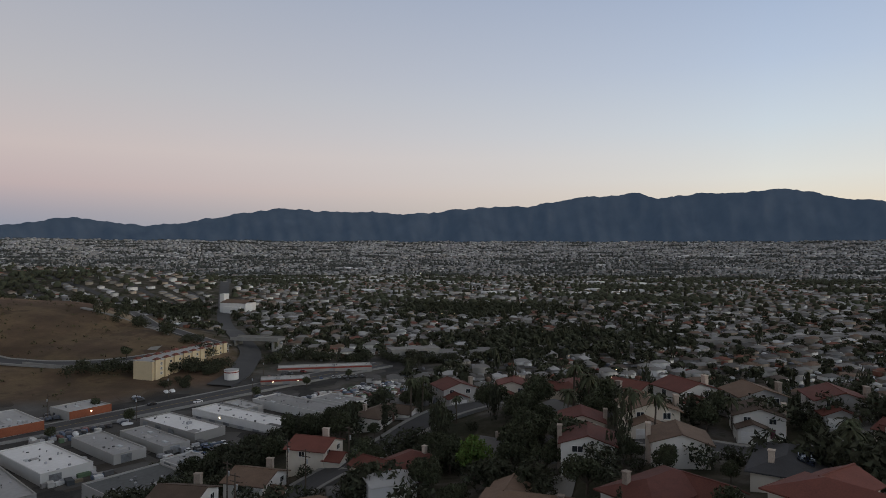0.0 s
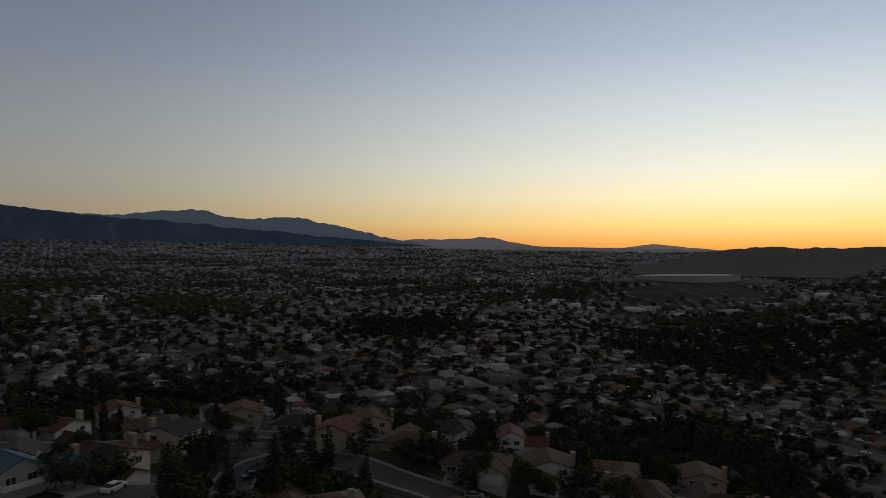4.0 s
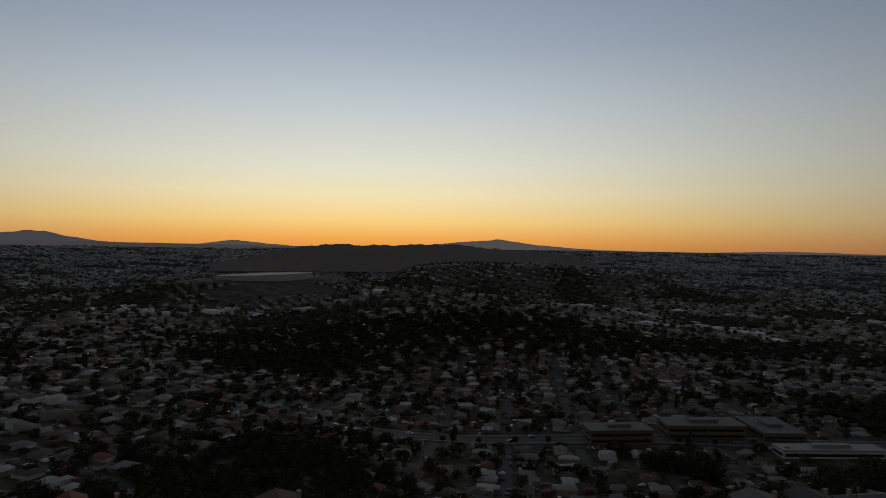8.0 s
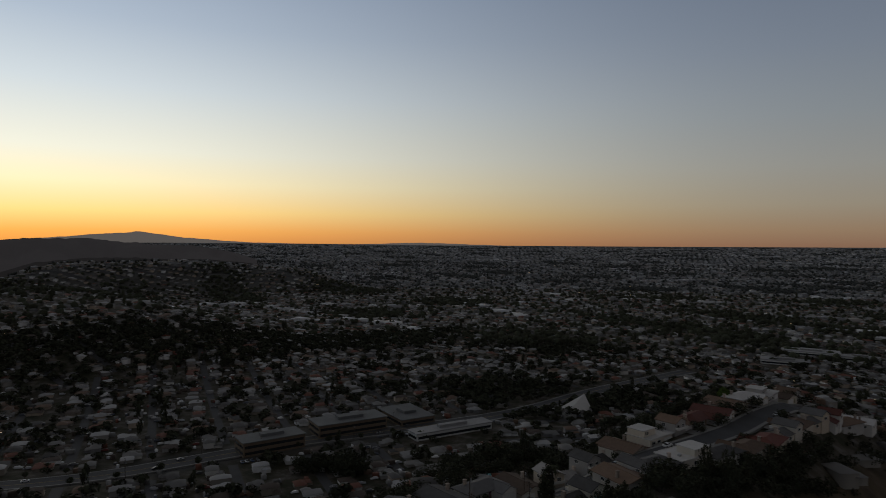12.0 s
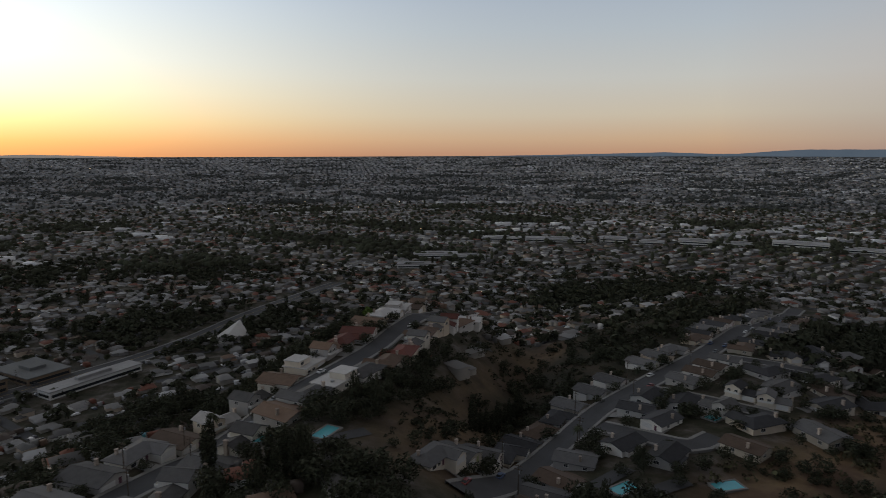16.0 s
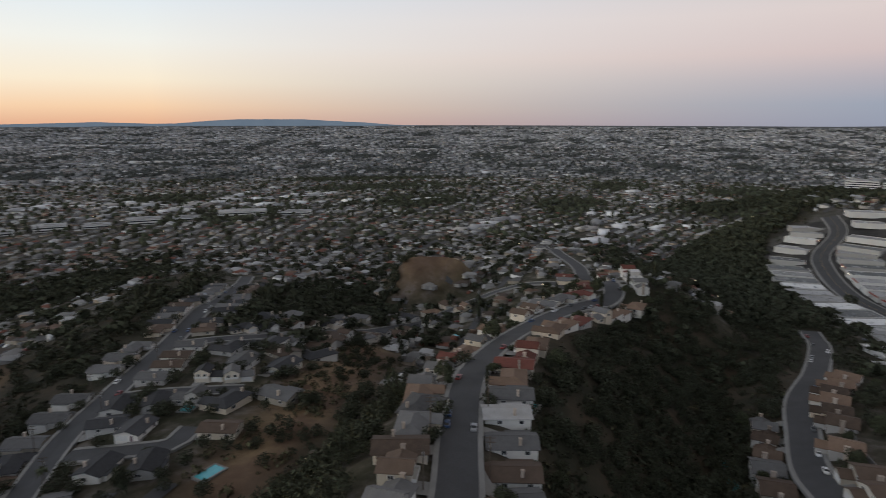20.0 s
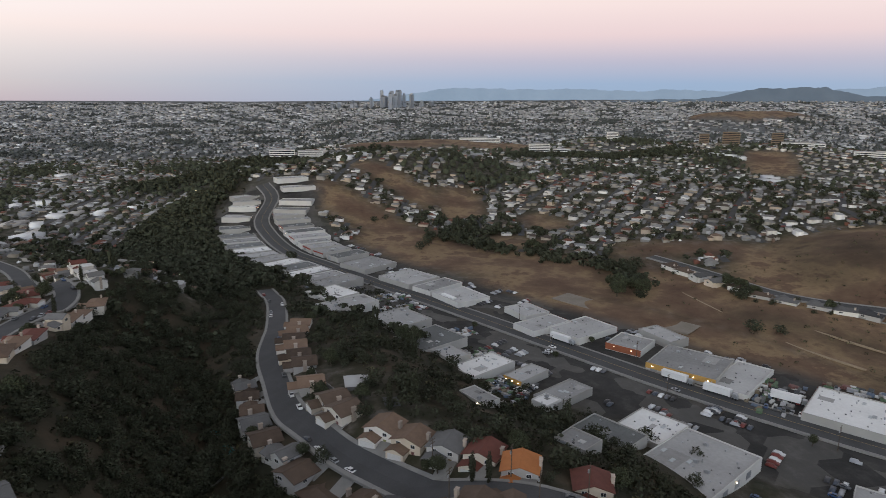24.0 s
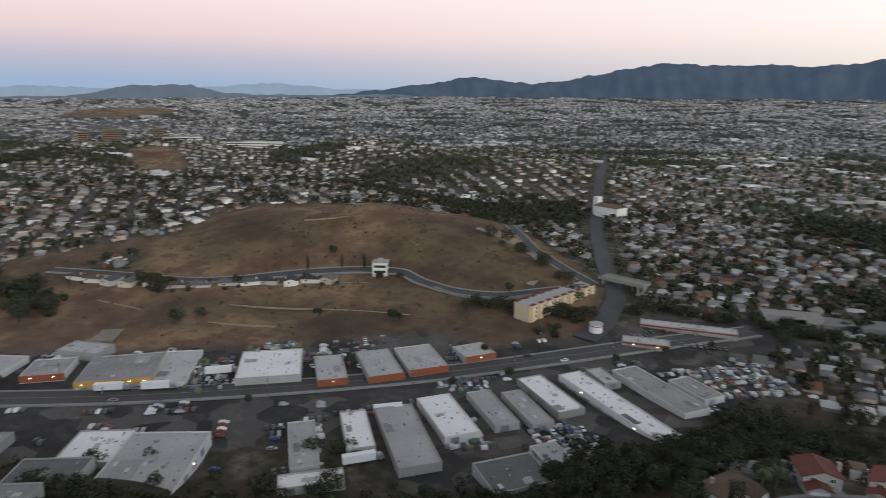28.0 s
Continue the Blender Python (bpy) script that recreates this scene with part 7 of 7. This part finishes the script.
    for key in ("spur", "ridge", "south_west", "west", "lower", "court"):
        grow &= near_line(tx, ty, STREETS[key][0]) > 21
    grow &= np.hypot(tx, ty) < 4700
    grow &= (mask(tx, ty, PAVED) < 0.3) & (mask(tx, ty, DRY) < 0.4)
    tx, ty = tx[grow], ty[grow]
    # groves in the dells
    gx2, gy2 = x[wood > 0.6], y[wood > 0.6]
    if len(gx2):
        pk = frnd.randint(0, len(gx2), len(gx2) * (4 if r1 < 1000 else 2))
        vx, vy = gx2[pk] + frnd.uniform(-12, 12, len(pk)), gy2[pk] + frnd.uniform(-14, 14, len(pk))
        inside = free(vx, vy)
        tx, ty = np.concatenate([tx, vx[inside]]), np.concatenate([ty, vy[inside]])
    k = len(tx)
    tall = frnd.rand(k) < (0.05 if r1 < 1000 else 0.02)
    s = frnd.uniform(0.6, 1.25, k) * tree_size
    sc = np.stack([np.where(tall, 0.32, 0.62) * s, np.where(tall, 0.32, 0.62) * s, np.where(tall, 1.15, 0.56) * s], 1)
    near = np.hypot(tx, ty) < (310 if r0 < 200 else 0)
    for pickd, uv, uf in ((near, SPRAY_V, SPRAY_F), (~near, tree_v, tree_f)):
        if pickd.any():
            many("far_trees", "dark garden trees among the houses of the " + tag, "trees", tx[pickd], ty[pickd], terrain(tx[pickd], ty[pickd]) + sc[pickd, 2] * 0.85, frnd.uniform(0, 6.28, pickd.sum()), sc[pickd], uv, uf, FOLIAGE if r1 < 2000 else HAZED_TREE, False, 0.28 if uv is ICO or uv is OCT_V else 0.0)
    return n, k


OCT_V, OCT_F = [(1, 0, 0), (0, 1, 0), (-1, 0, 0), (0, -1, 0), (0, 0, 1), (0, 0, -1)], [(0, 1, 4), (1, 2, 4), (2, 3, 4), (3, 0, 4), (1, 0, 5), (2, 1, 5), (3, 2, 5), (0, 3, 5)]
district(96, 800, 12.8, 42, 330, "nearer neighbourhoods", 0.94, 2.6, MID_V, MID_F, 6.2)
district(800, 1700, 13.5, 46, 420, "middle plain", 0.94, 1.15, ICO, ICO_F, 6.4)
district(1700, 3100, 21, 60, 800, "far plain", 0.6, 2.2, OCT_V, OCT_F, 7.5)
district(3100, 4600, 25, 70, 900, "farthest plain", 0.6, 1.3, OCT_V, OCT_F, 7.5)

lanes(100, 800, 42, 330, 8.0, 2.7)
lanes(800, 1700, 46, 420, 14.0, 3.0)

# clumps on the slopes and by the junction
sl = np.array(SLOPE)
many("slope_trees", "dark tree clumps on slopes, in gardens and by the junction", "trees", sl[:, 0], sl[:, 1], terrain(sl[:, 0], sl[:, 1]) + sl[:, 2] * 0.5, frnd.uniform(0, 6.28, len(sl)), np.stack([sl[:, 2] * 0.66, sl[:, 2] * 0.66, sl[:, 2] * 0.62], 1), SPRAY_V, SPRAY_F, FOLIAGE)
# cars and vans left in the work yards, in short rows
yx, yy, yt = [], [], []
for k in range(210):
    x0, y0 = IND[frnd.randint(2, 12)]
    u, v, n = frnd.uniform(-30, 30), frnd.choice([-1, 1]) * frnd.uniform(14, 56), frnd.randint(1, 6)
    c0, s0 = math.cos(radians(42)), math.sin(radians(42))
    turn_row = frnd.choice([0, math.pi / 2])
    for i in range(n):
        a0, b0 = (u + i * 2.7, v) if turn_row else (u, v + i * 2.7)
        yx.append(x0 + a0 * c0 - b0 * s0), yy.append(y0 + a0 * s0 + b0 * c0), yt.append(radians(42) + turn_row)
yx, yy, yt = np.array(yx), np.array(yy), np.array(yt)
ok = mask(yx, yy, PAVED) > 0.5
for a0, b0, g in PLACED:
    ok &= (yx - a0) ** 2 + (yy - b0) ** 2 > (g * 0.95) ** 2
for pts, half in STREETS.values():
    ok &= near_line(yx, yy, pts) > half + 2.5
yx, yy, yt = yx[ok], yy[ok], yt[ok]
many("yard_cars", "cars and vans parked in the work yards", "cars", yx, yy, terrain(yx, yy) + 0.05, yt, frnd.uniform((3.6, 1.5, 1.15), (4.3, 1.7, 1.45), (len(yx), 3)), CAR_V, CAR_F, CAR_MIX)

# dark woods on banks and ridges
def woods(label, line, half, count, lo, hi, shape):
    ln = smooth_line(line, 3.0)
    k = frnd.randint(0, len(ln), count)
    wx = np.array([ln[i].x for i in k]) + frnd.uniform(-half, half, count)
    wy = np.array([ln[i].y for i in k]) + frnd.uniform(-half, half, count)
    ok = np.ones(count, bool)
    for pts, wide in STREETS.values():
        ok &= near_line(wx, wy, pts) > wide + 4
    for a0, b0, g in PLACED:
        ok &= (wx - a0) ** 2 + (wy - b0) ** 2 > (g * 0.9 + 2) ** 2
    wx, wy = wx[ok], wy[ok]
    h = frnd.uniform(lo, hi, len(wx))
    many("woods", label, "trees", wx, wy, terrain(wx, wy) + h * 0.42, frnd.uniform(0, 6.28, len(wx)), np.stack([h * 0.6, h * 0.6, h * 0.62], 1), *shape, FOLIAGE)


woods("dark woods on the slope beside the warehouses", [(-440, -72), (-500, -112), (-537, -132), (-610, -172), (-690, -192), (-770, -175)], 42, 1150, 5.5, 9.0, (MID_V, MID_F))
woods("dark woods on a far ridge", [(-1120, -360), (-1170, -220), (-1205, -110), (-1290, 0), (-1400, 40)], 42, 800, 7, 12, (MID_V, MID_F))
woods("dark woods below the hospital ridge", [(-1300, 330), (-1300, 430), (-1260, 560), (-1230, 640)], 32, 500, 7, 11, (MID_V, MID_F))
woods("leafy bank above the work yards", [(-72, 160), (-40, 196), (-12, 236), (2, 262)], 20, 190, 3.2, 6.0, (SPRAY_V, SPRAY_F))
woods("trees beside the railway and the apartments", [(-126, 312), (-117, 340), (-108, 368)], 6, 40, 3.0, 4.6, (SPRAY_V, SPRAY_F))
woods("trees along the railway", [(-92, 378), (-56, 392), (-30, 388), (30, 402), (90, 430)], 8, 90, 4.0, 7.0, (SPRAY_V, SPRAY_F))
woods("dark growth filling the canyon", [(-140, -38), (-230, -75), (-310, -92), (-400, -75)], 36, 620, 3.0, 5.6, (SPRAY_V, SPRAY_F))
woods("dark wooded rise among the eastern houses", [(800, -170), (740, -270), (640, -330), (560, -400), (500, -500), (470, -600), (430, -690), (380, -790)], 52, 1500, 4.5, 8.0, (MID_V, MID_F))
woods("tall dark trees beside the lower houses", [(222, -285), (205, -298), (196, -292)], 8, 26, 7.0, 10.0, (SPRAY_V, SPRAY_F))
woods("trees along the foot of the tan slopes", [(-600, 78), (-560, 96), (-500, 142), (-452, 186), (-400, 190)], 12, 110, 4.5, 7.5, (MID_V, MID_F))

# commercial blocks with pale flat roofs, in clusters over the plain
cx, cy = [], []
for k in range(250):
    a, r = frnd.uniform(0, 2 * math.pi), frnd.uniform(900, 4400)
    n = frnd.randint(4, 15)
    along_x = frnd.uniform(-1, 1)
    u = np.arange(n) * frnd.uniform(24, 44)
    cx.append(r * math.sin(a) + u * math.cos(along_x) + frnd.uniform(-12, 12, n))
    cy.append(r * math.cos(a) + u * math.sin(along_x) + frnd.uniform(-12, 12, n))
for k in range(120):
    # the long industrial belt of the southern and western plain
    a, r = radians(frnd.uniform(165, 285)), frnd.uniform(2300, 4300)
    n = frnd.randint(6, 16)
    u = (np.arange(n) - n / 2) * frnd.uniform(34, 60)
    cx.append(r * math.sin(a) + u * math.cos(a) + frnd.uniform(-10, 10, n))
    cy.append(r * math.cos(a) - u * math.sin(a) + frnd.uniform(-10, 10, n))
for x0, y0, x1, y1, n in ((-360, -1040, -560, -1000, 6), (-60, -1080, -300, -1120, 7)):
    # schools and sheds that stand out south of the ridge
    cx.append(np.linspace(x0, x1, n)), cy.append(np.linspace(y0, y1, n))
cx, cy = np.concatenate(cx), np.concatenate(cy)
ok = (np.hypot(cx, cy) > 700) & (np.hypot(cx, cy) < 4500) & free(cx, cy)
cx, cy = cx[ok], cy[ok]
n = len(cx)
size = np.stack([frnd.uniform(12, 36, n), frnd.uniform(9, 20, n), frnd.uniform(3.0, 5.5, n)], 1)
ct = frnd.uniform(-0.5, 0.5, n)
many("far_blocks", "pale flat-roofed commercial blocks across the plain", "buildings", cx, cy, terrain(cx, cy), ct, size, *box(-0.5, -0.5, -0.5, 0.5, 0.5, 1.0), FLAT_ROOF)

# ---- city towers on the western horizon ----
# Haze over the distant towers is put into this flat grey.
GREY_HAZE = mat("hazed_tower_grey", (0.20, 0.22, 0.25), 0.15, 0.05, 0.5, obj=0.5)
trnd = random.Random(8)
for k in range(34):
    core = k < 14
    bearing = 271.7 + (trnd.gauss(1.0, 0.85) if core else trnd.uniform(-6.5, 6.0))
    r = trnd.uniform(3900, 4250)
    h = trnd.uniform(52, 104) if core else trnd.uniform(14, 36)
    w = trnd.uniform(14, 26)
    x, y = r * math.sin(radians(bearing)), r * math.cos(radians(bearing))
    root = tagged(new("tower"), "hazy grey office tower far off on the plain", "skyscraper", "city centre towers")
    root.matrix_basis = pose(x, y, gz(x, y) - 4, 0, 0, trnd.uniform(0, 90))
    part("shaft", box(-w / 2, -w / 2, 0, w / 2, w / 2, h), GREY_HAZE, root)
    part("crown", box(-w / 3, -w / 3, h, w / 3, w / 3, h + trnd.uniform(3, 12)), GREY_HAZE, root)

# ---- first lights of the city ----
a, r = frnd.uniform(0, 2 * math.pi, 230), 300 * np.exp(frnd.uniform(0, 2.6, 230))
lx, ly = r * np.sin(a), r * np.cos(a)
ok = free(lx, ly)
lx, ly, r = lx[ok], ly[ok], r[ok]
sc = np.repeat((0.2 + r / 5000)[:, None], 3, 1)
many("street_lights", "scattered lit street lamps of the waking city", "lights", lx, ly, terrain(lx, ly) + 7, np.zeros(len(lx)), sc, OCT_V, OCT_F, lamp_mat("street_lamp_glow", (1.0, 0.76, 0.48), 2.6))
